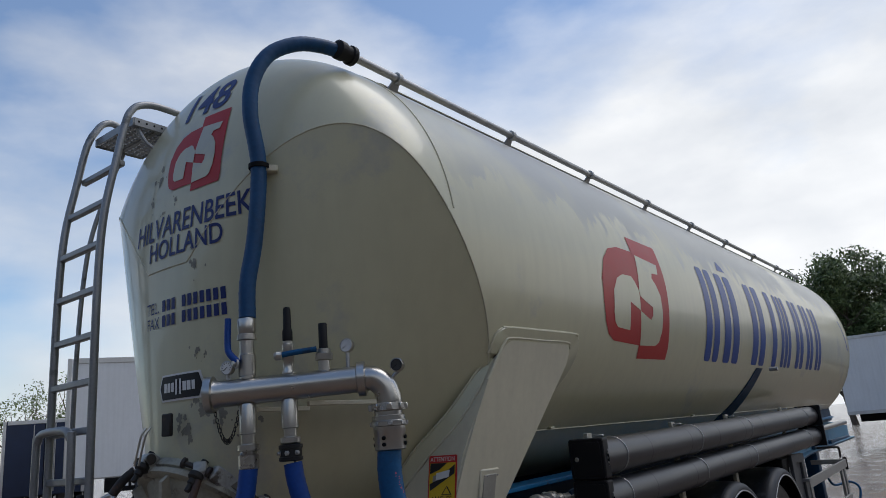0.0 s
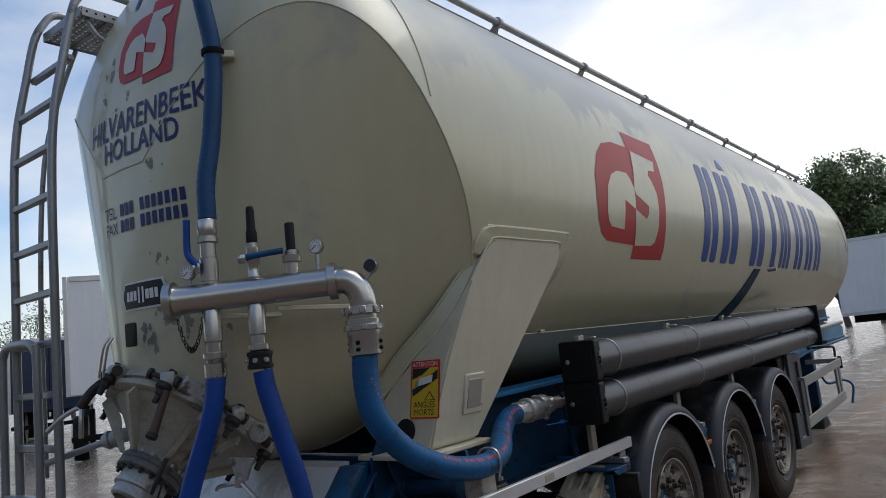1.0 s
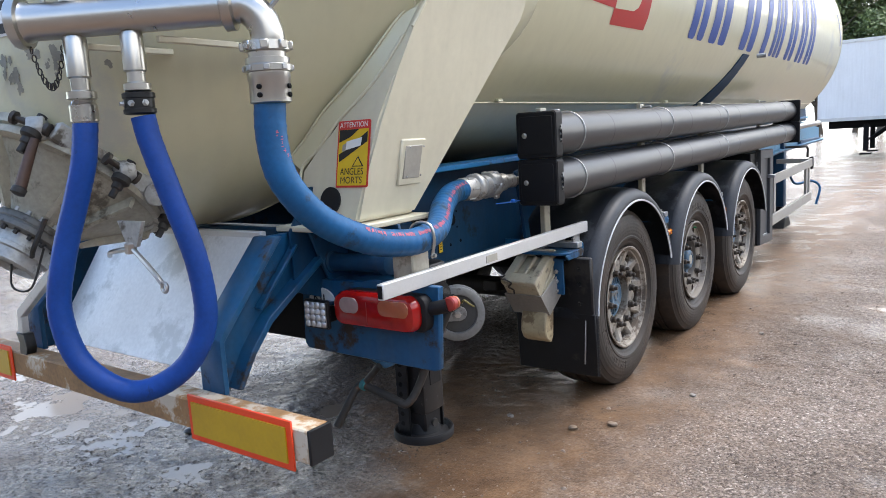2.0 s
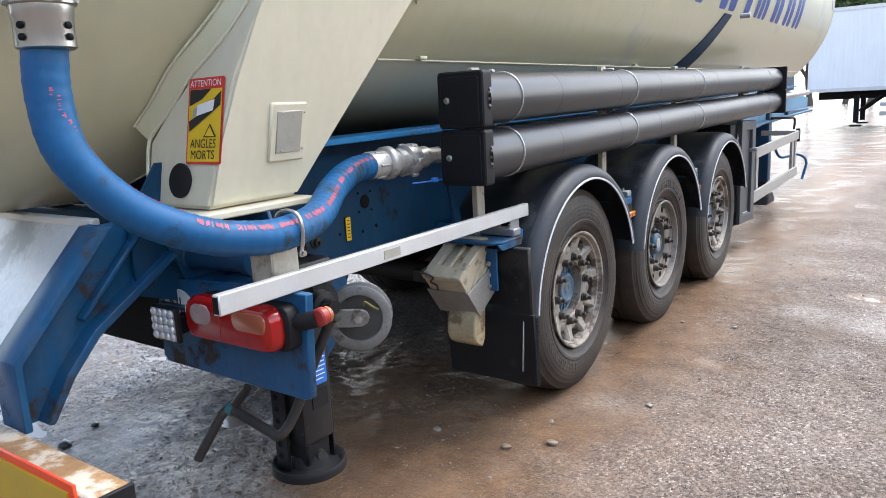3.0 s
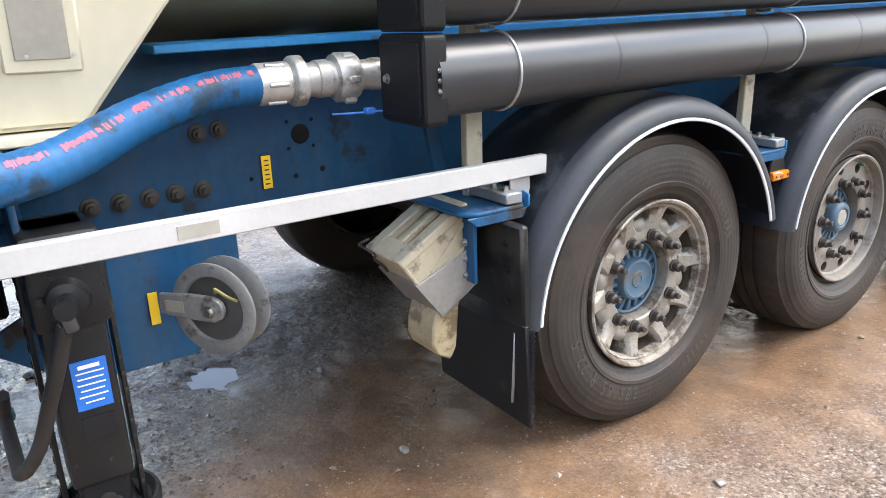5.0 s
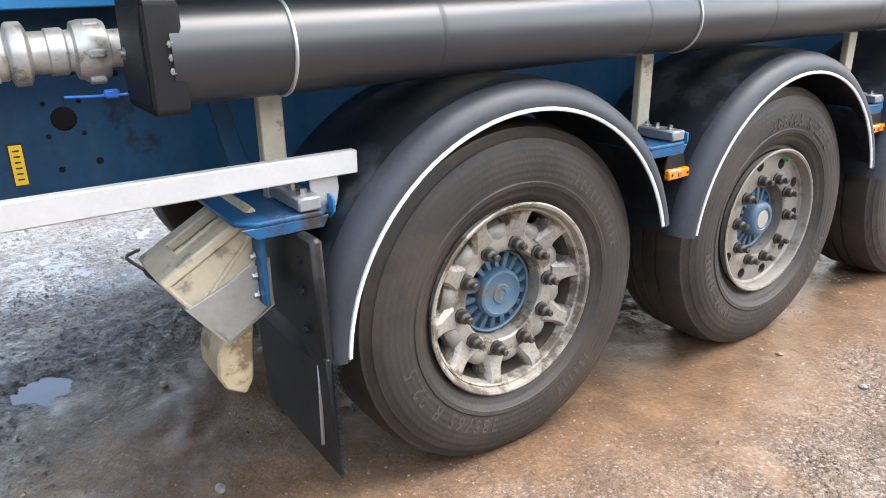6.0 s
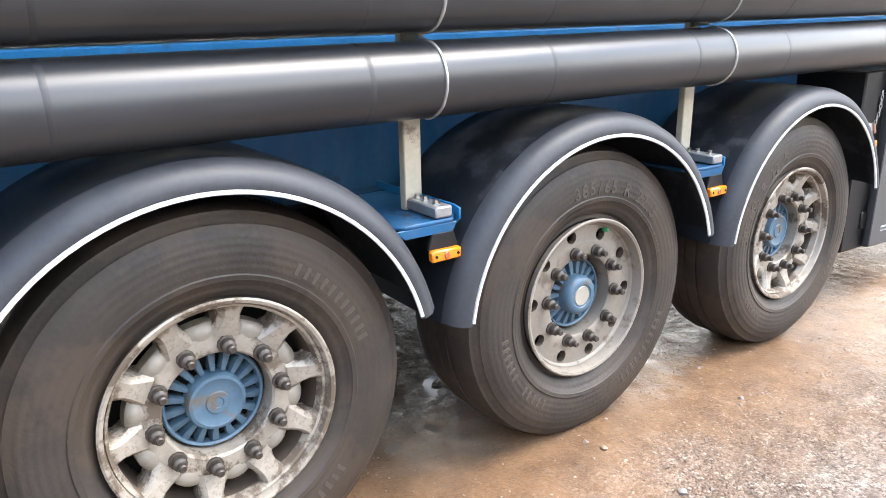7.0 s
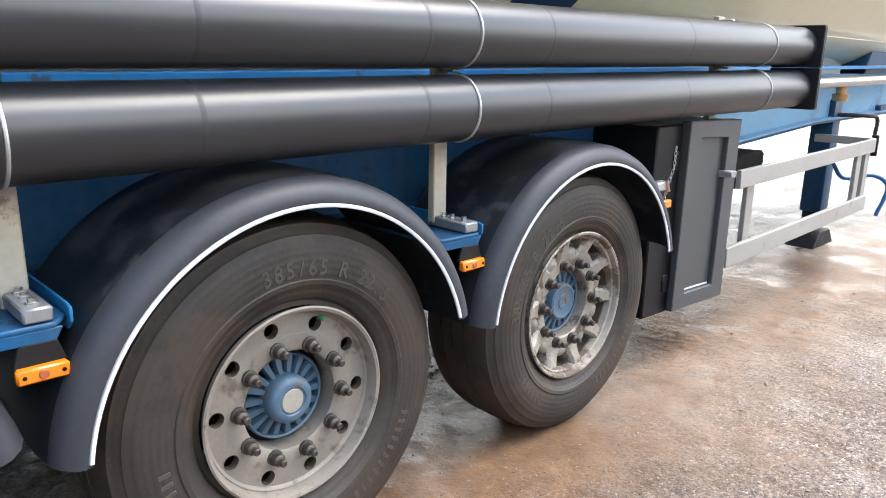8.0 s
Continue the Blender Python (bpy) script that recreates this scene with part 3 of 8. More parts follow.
def ground_material():
    m = bpy.data.materials.new("wet_gravel_yard")
    m.use_nodes = True
    nt = m.node_tree
    L, N = nt.links.new, nt.nodes.new
    b = nt.nodes["Principled BSDF"]
    tc = N("ShaderNodeTexCoord")

    def noise_tex(scale, detail, rough=0.6, vec=None):
        n = N("ShaderNodeTexNoise")
        n.inputs["Scale"].default_value, n.inputs["Detail"].default_value, n.inputs["Roughness"].default_value = scale, detail, rough
        L(vec or tc.outputs["Object"], n.inputs["Vector"])
        return n.outputs["Fac"]

    def ramp(src, stops):
        r = N("ShaderNodeValToRGB")
        r.color_ramp.elements[0].position, r.color_ramp.elements[0].color = stops[0][0], (*stops[0][1], 1)
        r.color_ramp.elements[1].position, r.color_ramp.elements[1].color = stops[-1][0], (*stops[-1][1], 1)
        for pos, c in stops[1:-1]:
            e = r.color_ramp.elements.new(pos)
            e.color = (*c, 1)
        L(src, r.inputs[0])
        return r.outputs[0]

    def mix(f, a, c, mode="MIX"):
        x = N("ShaderNodeMixRGB")
        x.blend_type = mode
        for k, v in enumerate((f, a, c)):
            if isinstance(v, (int, float)):
                x.inputs[k].default_value = v
            else:
                L(v, x.inputs[k])
        return x.outputs[0]

    vor, vor2 = N("ShaderNodeTexVoronoi"), N("ShaderNodeTexVoronoi")
    vor.inputs["Scale"].default_value, vor2.inputs["Scale"].default_value = 105, 38
    for v in (vor, vor2):
        L(tc.outputs["Object"], v.inputs["Vector"])
    grit = ramp(vor.outputs["Color"], [(0.0, (0.062, 0.046, 0.037)), (0.35, (0.155, 0.121, 0.1)), (0.75, (0.26, 0.21, 0.177)), (1.0, (0.54, 0.48, 0.43))])
    silt = ramp(noise_tex(16, 8), [(0.3, (0.14, 0.1, 0.076)), (0.7, (0.255, 0.193, 0.152))])
    mud = ramp(noise_tex(6, 9), [(0.3, (0.078, 0.039, 0.017)), (0.7, (0.185, 0.104, 0.052))])
    soft = ramp(noise_tex(2.4, 9, 0.72), [(0.30, (0, 0, 0)), (0.52, (1, 1, 1))])
    dry = mix(soft, silt, grit)
    patch = ramp(noise_tex(0.7, 10, 0.68), [(0.38, (0.62, 0.57, 0.53)), (0.52, (0.95, 0.94, 0.93)), (0.66, (1.2, 1.2, 1.2))])
    dry = mix(1.0, dry, patch, "MULTIPLY")
    sep, band = N("ShaderNodeSeparateXYZ"), N("ShaderNodeMath")
    L(tc.outputs["Object"], sep.inputs[0])

    def rng(src, f0, f1, t0, t1):
        r = N("ShaderNodeMapRange")
        r.interpolation_type = "SMOOTHSTEP"
        for k, v in zip(("From Min", "From Max", "To Min", "To Max"), (f0, f1, t0, t1)):
            r.inputs[k].default_value = v
        L(src, r.inputs["Value"])
        return r.outputs[0]

    def calc(op, p, q):
        n = N("ShaderNodeMath")
        n.operation, n.use_clamp = op, False
        for k, v in enumerate((p, q)):
            if isinstance(v, (int, float)):
                n.inputs[k].default_value = v
            else:
                L(v, n.inputs[k])
        return n.outputs[0]

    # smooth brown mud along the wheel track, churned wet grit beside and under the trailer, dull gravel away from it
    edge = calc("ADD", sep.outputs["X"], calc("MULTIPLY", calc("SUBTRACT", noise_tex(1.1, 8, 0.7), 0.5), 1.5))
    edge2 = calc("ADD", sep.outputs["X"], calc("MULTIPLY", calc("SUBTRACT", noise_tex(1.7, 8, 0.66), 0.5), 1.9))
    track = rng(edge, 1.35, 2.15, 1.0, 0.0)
    rear = rng(calc("ADD", sep.outputs["Y"], calc("MULTIPLY", calc("SUBTRACT", noise_tex(1.3, 6, 0.6), 0.5), 0.9)), -1.75, -1.05, 1.0, 0.0)
    ahead = rng(sep.outputs["Y"], 0.0, 0.6, 0.0, 0.62)
    reach = calc("ADD", calc("MULTIPLY", rear, 0.75), ahead)
    churn = rng(calc("SUBTRACT", edge2, reach), -0.05, 0.45, 1.0, 0.0)
    open_to_sky = calc("MAXIMUM", rear, rng(edge2, -1.2, -0.5, 1.0, 0.0))
    low = rng(sep.outputs["Z"], WATER + 0.002, WATER + 0.014, 1.0, 0.0)
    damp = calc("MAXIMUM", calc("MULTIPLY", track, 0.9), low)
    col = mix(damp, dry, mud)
    # grit is painted darker under the trailer and paler where the sky lights it
    silty = ramp(noise_tex(34, 9, 0.74), [(0.3, (0.042, 0.028, 0.019)), (0.5, (0.105, 0.074, 0.052)), (0.72, (0.20, 0.155, 0.12))])
    pale = ramp(noise_tex(34, 9, 0.74), [(0.3, (0.06, 0.044, 0.033)), (0.48, (0.16, 0.125, 0.098)), (0.7, (0.34, 0.28, 0.23))])
    silty = mix(open_to_sky, silty, pale)
    col = mix(calc("MULTIPLY", churn, 0.9), col, silty)
    col = mix(rng(damp, 0.0, 1.0, 0.6, 0.35), col, ramp(noise_tex(62, 6, 0.68), [(0.34, (0.36, 0.35, 0.34)), (0.66, (1.55, 1.5, 1.46))]), "MULTIPLY")
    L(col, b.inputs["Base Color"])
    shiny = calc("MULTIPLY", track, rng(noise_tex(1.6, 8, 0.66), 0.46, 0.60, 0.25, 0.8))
    wet = calc("MAXIMUM", calc("MAXIMUM", calc("MULTIPLY", low, 0.8), calc("MULTIPLY", calc("MULTIPLY", churn, rng(open_to_sky, 0.0, 1.0, 0.5, 1.0)), rng(noise_tex(2.6, 7, 0.65), 0.36, 0.56, 0.5, 1.0))),
               calc("MAXIMUM", shiny, calc("MULTIPLY", rng(noise_tex(0.9, 8, 0.66), 0.48, 0.62, 0.08, 0.7), rng(sep.outputs["Y"], 3.0, 6.0, 1.0, 0.3))))
    L(wet, b.inputs["Coat Weight"])
    L(rng(noise_tex(3.2, 6, 0.6), 0.35, 0.65, 0.05, 0.17), b.inputs["Coat Roughness"])
    L(rng(calc("MULTIPLY", churn, open_to_sky), 0.0, 1.0, 1.46, 1.9), b.inputs["Coat IOR"])
    b.inputs["Specular IOR Level"].default_value = 0.2
    b.inputs["Roughness"].default_value = 0.62
    bp, bp2, bp3 = N("ShaderNodeBump"), N("ShaderNodeBump"), N("ShaderNodeBump")
    bp.inputs["Distance"].default_value = 0.008
    L(vor.outputs["Distance"], bp.inputs["Height"])
    bp.invert = True
    bp3.inputs["Distance"].default_value = 0.016
    L(vor2.outputs["Distance"], bp3.inputs["Height"])
    bp3.invert = True
    bp2.inputs["Distance"].default_value = 0.024
    L(noise_tex(26, 6, 0.62), bp2.inputs["Height"])
    L(calc("MAXIMUM", churn, rng(damp, 0.0, 1.0, 1.0, 0.25)), bp.inputs["Strength"])
    L(calc("MAXIMUM", calc("MULTIPLY", churn, 0.7), rng(damp, 0.0, 1.0, 0.55, 0.08)), bp3.inputs["Strength"])
    L(calc("MAXIMUM", churn, rng(damp, 0.0, 1.0, 1.0, 0.4)), bp2.inputs["Strength"])
    L(bp.outputs[0], bp3.inputs["Normal"])
    L(bp3.outputs[0], bp2.inputs["Normal"])
    L(bp2.outputs[0], b.inputs["Normal"])
    film, grain = N("ShaderNodeBump"), N("ShaderNodeBump")
    film.inputs["Distance"].default_value, grain.inputs["Distance"].default_value = 0.03, 0.006
    ripple = rng(noise_tex(2.0, 6, 0.6), 0.45, 0.62, 0.08, 0.5)
    L(calc("MAXIMUM", calc("MULTIPLY", churn, rng(noise_tex(1.4, 6, 0.6), 0.36, 0.5, 0.3, 1.0)), ripple), film.inputs["Strength"])
    L(noise_tex(38, 9, 0.72), film.inputs["Height"])
    L(calc("MAXIMUM", churn, 0.3), grain.inputs["Strength"])
    L(vor.outputs["Distance"], grain.inputs["Height"])
    L(film.outputs[0], grain.inputs["Normal"])
    L(grain.outputs[0], b.inputs["Coat Normal"])
    return m


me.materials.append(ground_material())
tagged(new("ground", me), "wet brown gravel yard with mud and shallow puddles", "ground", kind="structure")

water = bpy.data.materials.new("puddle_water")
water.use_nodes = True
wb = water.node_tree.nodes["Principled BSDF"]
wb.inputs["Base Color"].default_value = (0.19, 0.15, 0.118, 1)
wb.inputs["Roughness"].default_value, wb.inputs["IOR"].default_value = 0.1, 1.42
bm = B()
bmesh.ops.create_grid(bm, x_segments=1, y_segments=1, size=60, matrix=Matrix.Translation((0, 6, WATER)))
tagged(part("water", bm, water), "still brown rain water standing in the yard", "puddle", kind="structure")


# ---- plain unseen walls behind and beside the walk, added to block low sky light
BLOCKER = mat("unseen_blocking_wall", (0.16, 0.155, 0.15), 0.7, var=0.2, scale=0.6, fine=8, bump=0.02, streak=0.3)
for name, c, s in (("blocker_south", (0, -17.0, 3.2), (60, 0.3, 6.6)), ("blocker_east", (21.0, 4.0, 3.2), (0.3, 41.6, 6.6))):
    tagged(part(name, box(B(), c, s), BLOCKER), "unseen plain grey wall, added to close the yard and cut low sky light", "wall", kind="structure")

# ---------------------------------------------------------------- the tank trailer
XC = 0.085                     # middle of the trailer
R, ZC = 1.24, 2.597            # tank radius and axis height
Y_RING, Y_APEX = -2.145, -2.83
DEPTH, DOME_P, DOME_Q = 0.685, 3.1, 0.588            # rear dome
CONE_Z, CONE_A, CONE_Y, CONE_B = 1.197, 1.173, 0.426, 0.516   # discharge cone
Y_FRONT, F_DEPTH = 7.95, 0.66  # front end of the barrel, depth of its dished end
DC, DN = Vector((XC, -2.60, 1.50)), Vector((0, -0.62, -0.785)).normalized()   # discharge opening
trailer = thing("tank_trailer", "cream silo tank trailer on a blue three-axle chassis", "trailer")


def rise(y):
    """The chassis stands a little nose-up."""
    return 0.0125 * (y + 0.93)


def tank_radius(y):
    if y < Y_RING:
        return R * max(0.0, 1 - min(1.0, (Y_RING - y) / DEPTH) ** DOME_P) ** DOME_Q
    if y > Y_FRONT:
        return R * math.sqrt(max(0.0, 1 - ((y - Y_FRONT) / F_DEPTH) ** 2))
    return R


def cone_x(y, z):
    return CONE_A * max(0.0, y - Y_APEX) ** CONE_Y * max(0.0, z - CONE_Z) ** CONE_B


def circle_x(r, z):
    return math.sqrt(max(0.0, r * r - (z - ZC) ** 2))


def crossing(y, r, lo, hi):
    """Height between lo (cone inside) and hi (circle inside) at which cone and circle meet."""
    for _ in range(40):
        m = (lo + hi) / 2
        if circle_x(r, m) > cone_x(y, m):
            lo = m
        else:
            hi = m
    return (lo + hi) / 2


def low_radius(y):
    """The cone hangs a little below the barrel."""
    return R + 0.157 * min(1.0, max(0.0, (-1.62 - y) / 0.3))


def seams(y):
    """Lower and upper height of the cone's part of the section at y, or None where the barrel is whole."""
    r = tank_radius(y)
    best, zb = 0.0, None
    for k in range(1, 160):
        z = ZC - R + 2 * R * k / 160
        rr = R if z < ZC else r
        gap = circle_x(rr, z) - cone_x(y, z)
        if gap > best:
            best, zb = gap, z
    if zb is None:
        return None
    zlow = crossing(y, low_radius(y), zb, ZC - low_radius(y))
    zhigh = crossing(y, r, zb if zb > ZC else min(zb, ZC), ZC + r) if (zb > ZC or y >= Y_RING) else crossing(y, r, ZC, ZC + r)
    return zlow, zhigh


def tank_x(y, z):
    """Half width of the tank at a place."""
    s = seams(y) if y < 0 else None
    if s and s[0] < z < s[1]:
        return cone_x(y, z)
    return circle_x(tank_radius(y), z)


def tank_y(x, z):
    """The rear surface of the tank at a place."""
    u = abs(x - XC)
    y = Y_APEX + (u / (CONE_A * max(z - CONE_Z, 0.02) ** CONE_B)) ** (1 / CONE_Y)
    if z > ZC - 0.01:
        q = min(1.0, math.hypot(u, z - ZC) / R)
        y = max(y, Y_RING - DEPTH * (1 - q ** (1 / DOME_Q)) ** (1 / DOME_P))
    return y


Y_END = next(y for y in [-2.0 + 0.01 * k for k in range(200)] if seams(y) is None)
Z_LOW, Z_HIGH = seams(Y_END - 0.012)
SEAMS = {}


def tank_mesh():
    ys = [Y_APEX] + [Y_APEX + DEPTH * (1 - math.cos(math.pi / 2 * k / 34)) for k in range(1, 35)]
    ys += [Y_RING + (Y_END - Y_RING) * k / 34 for k in range(1, 35)]
    ys += [Y_END + (Y_FRONT - Y_END) * k / 40 for k in range(1, 41)]
    ys += [Y_FRONT + F_DEPTH * math.sin(math.pi / 2 * k / 18) for k in range(1, 19)]
    n0, n1, n2 = 8, 26, 40
    rows = []
    for y in ys:
        r, pts = tank_radius(y), []
        s = seams(y) if y < Y_END else None
        if y == Y_APEX:
            s = (ZC - low_radius(y), ZC)
        z1, z2 = s if s else (ZC - r * (ZC - Z_LOW) / R, ZC - r * (ZC - Z_HIGH) / R)
        if s:
            SEAMS[y] = s
        cut = DC.z - (y - DC.y) * 0.79 if y < -2.0 else -1.0
        rl = low_radius(y) if s else r
        for k in range(n0):
            a1 = math.acos(max(-1, min(1, (ZC - z1) / rl))) if rl > 0 else 0
            a = a1 * k / n0
            pts.append((rl * math.sin(a), ZC - rl * math.cos(a)))
        for k in range(n1):
            z = z1 + (z2 - z1) * k / n1
            pts.append((cone_x(y, z) if s else circle_x(r, z), z))
        a0 = math.acos(max(-1, min(1, (ZC - z2) / r))) if r > 1e-6 else math.pi
        for k in range(n2 + 1):
            a = a0 + (math.pi - a0) * k / n2
            pts.append((r * math.sin(a), ZC - r * math.cos(a)))
        if cut > 0:
            pts = [(x, z) if z > cut else ((cone_x(y, cut) if cut > z1 else x), max(z, cut) if cut < z2 else z) for x, z in pts]
        rows.append([(x, y, z) for x, z in pts])
    bm = B()
    for side in (1, -1):
        grid = [[bm.verts.new((XC + side * x, y, z)) for x, y, z in row] for row in rows]
        for a, b in zip(grid, grid[1:]):
            for k in range(len(a) - 1):
                f = (a[k], a[k + 1], b[k + 1], b[k])
                if len({tuple(round(c, 5) for c in v.co) for v in f}) >= 3:
                    bm.faces.new(f)
    bmesh.ops.remove_doubles(bm, verts=bm.verts, dist=0.0008)
    return bm


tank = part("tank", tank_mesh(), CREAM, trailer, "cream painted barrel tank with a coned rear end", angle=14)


def seam_line(name, pts, r, label=""):
    return part(name, sweep(B(), pts, r, 6), WELD, tank, label)


for s in (1, -1):
    keys = sorted(k for k in SEAMS if k > Y_APEX)
    line = [(XC, Y_APEX - 0.002, ZC)] + [(XC + s * cone_x(y, SEAMS[y][1]), y, SEAMS[y][1]) for y in keys]
    line += [(XC + s * cone_x(y, SEAMS[y][0]), y, SEAMS[y][0]) for y in reversed(keys) if y > -2.05]
    seam_line("weld_seam", line, 0.0043)
ring = [(XC + (R + 0.001) * math.sin(a), Y_RING + 0.04, ZC + (R + 0.001) * math.cos(a)) for a in [radians(-84 + 168 * k / 60) for k in range(61)]]
seam_line("weld_seam", ring, 0.005)
for yr in (Y_FRONT,):
    seam_line("weld_seam", [(XC + (R + 0.001) * math.sin(2 * math.pi * k / 72), yr, ZC + (R + 0.001) * math.cos(2 * math.pi * k / 72)) for k in range(73)], 0.005)
for s in (1, -1):
    seam_line("weld_seam", [(XC + s * tank_x(-1.05 + 9 * k / 30, 1.68), -1.05 + 9 * k / 30, 1.68) for k in range(31)], 0.005)
for k, (yy, zz) in enumerate(((-0.78, 1.69), (1.7, 1.69))):
    part("lug", box(B(), (XC + tank_x(yy, zz) + 0.01, yy, zz), (0.03, 0.05, 0.015), bevel=0.003), CREAM, tank)

# lettering and emblems on the tank


def on_rear(bm, cx, cz, slant=0.0, lift=0.004):
    for v in diced(bm, 0.05).verts:
        x, z = cx + v.co.x, cz + v.co.y + slant * v.co.x
        v.co = (x, tank_y(x, z) - lift, z)
    bmesh.ops.triangulate(bm, faces=bm.faces)
    return bm


def on_side(bm, cy, cz, lift=0.0025, step=0.06):
    for v in diced(bm, step).verts:
        y, z = cy + v.co.x, cz + v.co.y
        v.co = (XC + tank_x(y, z) + lift, y, z)
    bmesh.ops.triangulate(bm, faces=bm.faces)
    return bm


def emblem(put, w, h):
    """Two red painted blocks set off against each other, with a pale shape in each."""
    left = [(0.017, 0.36), (-0.20, 0.36), (-0.34, 0.32), (-0.44, 0.22), (-0.5, 0.06), (-0.49, -0.12), (-0.46, -0.25), (-0.41, -0.34), (-0.33, -0.385), (0.03, -0.40)]
    right = [(0.006, 0.497), (0.45, 0.485), (0.475, 0.13), (0.485, -0.145), (0.50, -0.40), (0.49, -0.493), (0.03, -0.50)]
    pale = [[(0.003, 0.026), (-0.05, 0.10), (-0.09, 0.135), (-0.22, 0.13), (-0.30, 0.09), (-0.36, -0.01), (-0.36, -0.18), (-0.34, -0.25), (-0.30, -0.285), (-0.13, -0.295), (-0.136, -0.075), (0.012, -0.13)],
            [(0.003, 0.026), (0.05, 0.34), (0.385, 0.31), (0.36, 0.22), (0.26, 0.215), (0.24, 0.17), (0.29, 0.12), (0.345, 0.03), (0.37, -0.12), (0.365, -0.26), (0.33, -0.36), (0.28, -0.39),
             (0.04, -0.40), (0.012, -0.13), (0.175, -0.19), (0.205, -0.15), (0.205, -0.085), (0.02, -0.016)]]
    first = part("emblem", put(flat([(u * w, v * h) for u, v in left]), 0.004), INK_RED, tank, "red painted two-part company emblem")
    part("emblem_block", put(flat([(u * w, v * h) for u, v in right]), 0.004), INK_RED, tank)
    for outline in pale:
        part("emblem_band", put(flat([(u * w, v * h) for u, v in outline]), 0.007), CREAM, tank)
    return first


emblem(lambda bm, lift: on_side(bm, -0.036, 2.52, lift * 0.6), 1.12, 0.85)
emblem(lambda bm, lift: on_rear(bm, 0.225, 3.175, 0.0, lift), 0.44, 0.43)
# the owner's name, as plain upright bars
for y0, y1, bars in ((1.32, 1.72, 2), (1.80, 2.30, 2), (2.68, 3.20, 2), (3.45, 3.64, 1), (3.80, 4.28, 3), (4.48, 4.90, 2), (5.04, 5.44, 2), (5.54, 5.92, 2)):
    pitch = (y1 - y0) / bars
    for k in range(bars):
        bm = flat(rounded(pitch * (0.74 if bars > 1 else 0.95), 0.80, 0.035, 4))
        part("name_bar", on_side(bm, y0 + pitch * (k + 0.5), 2.515), INK_BRIGHT, tank, "bright blue painted bar")
part("name_bar", on_side(flat([(-0.12, 0), (0.12, 0), (0.02, 0.1), (-0.02, 0.1)]), 2.16, 2.97), INK_BRIGHT, tank)
part("mark_bar", on_side(flat([(0.02, -0.22), (0.09, -0.22), (-0.1, 0.22), (-0.17, 0.22)]), 7.75, 2.66), INK_BRIGHT, tank)
part("lettering", on_rear(fit_box(lettering("148", 0.2, bold=0.02), 0.34, 0.19), 0.20, 3.515), INK_BLUE, tank, "dark blue painted fleet number")
part("lettering", on_rear(fit_box(lettering("HILVARENBEEK", 0.12, bold=0.012), 0.86, 0.115), 0.215, 2.82), INK_BLUE, tank, "dark blue painted town name")
part("lettering", on_rear(fit_box(lettering("HOLLAND", 0.12, bold=0.012), 0.55, 0.10), 0.205, 2.70), INK_BLUE, tank, "dark blue painted country name")
part("lettering", on_rear(fit_box(lettering("TEL.", 0.06), 0.115, 0.056), -0.025, 2.412), INK_BLUE, tank)
part("lettering", on_rear(fit_box(lettering("FAX", 0.06), 0.115, 0.056), -0.02, 2.338), INK_BLUE, tank)
for zz in (2.412, 2.338):
    for k in range(11):
        if k != 3:
            x0 = 0.075 + 0.0392 * k
            part("number_bar", on_rear(flat([(-0.013, -0.028), (0.013, -0.028), (0.013, 0.028), (-0.013, 0.028)]), x0, zz), INK_BLUE, tank)

# maker's plate: black six-sided plate with pale bars
plate = part("maker_plate", on_rear(flat([(-0.15, 0), (-0.128, 0.062), (0.128, 0.062), (0.15, 0), (0.128, -0.062), (-0.128, -0.062)]), 0.205, 2.015, lift=0.006), WHITE, tank,
             "black six-sided maker's plate with a white rim")
part("plate_field", on_rear(flat([(-0.139, 0), (-0.12, 0.053), (0.12, 0.053), (0.139, 0), (0.12, -0.053), (-0.12, -0.053)]), 0.205, 2.015, lift=0.009), INK_BLACK, tank)
for k, w in enumerate((0.02, 0.021, 0.02, 0.012, 0.012, 0.022, 0.022, 0.018)):
    h = 0.07 if k in (3, 4) else 0.042
    part("plate_bar", on_rear(flat([(-w / 2, -h / 2), (w / 2, -h / 2), (w / 2, h / 2), (-w / 2, h / 2)]), 0.112 + 0.0265 * k, 2.015, lift=0.012), WHITE, tank)

# scraped patches in the rear paint
rnd = random.Random(5)
for cx, cz, s in ((0.30, 2.575, 0.045), (-0.06, 3.10, 0.05), (-0.1, 2.98, 0.03), (0.31, 2.165, 0.03), (0.2, 1.87, 0.05), (0.33, 1.9, 0.055), (0.42, 1.87, 0.04),
                  (0.25, 1.82, 0.05), (0.36, 2.15, 0.02), (0.12, 2.95, 0.025), (0.48, 1.83, 0.04), (0.3, 1.94, 0.03), (0.02, 2.9, 0.02)):
    for q in range(6):
        ox, oz = (0, 0) if q == 0 else (rnd.gauss(0, s * 0.8), rnd.gauss(0, s * 0.9))
        r0, pts = s * (0.55 if q == 0 else rnd.uniform(0.1, 0.4)), []
        for k in range(18):
            a = 2 * math.pi * k / 18
            f = r0 * rnd.uniform(0.5, 1.1)
            pts.append((f * 0.8 * math.cos(a), f * 1.15 * math.sin(a)))
        part("paint_scrape", on_rear(flat(pts), cx + ox, cz + oz, lift=0.002), STAIN, tank)


def FX(y, z):
    """Outer face of the tank brackets."""
    return 1.035 + 0.235 * (z - 1.215)


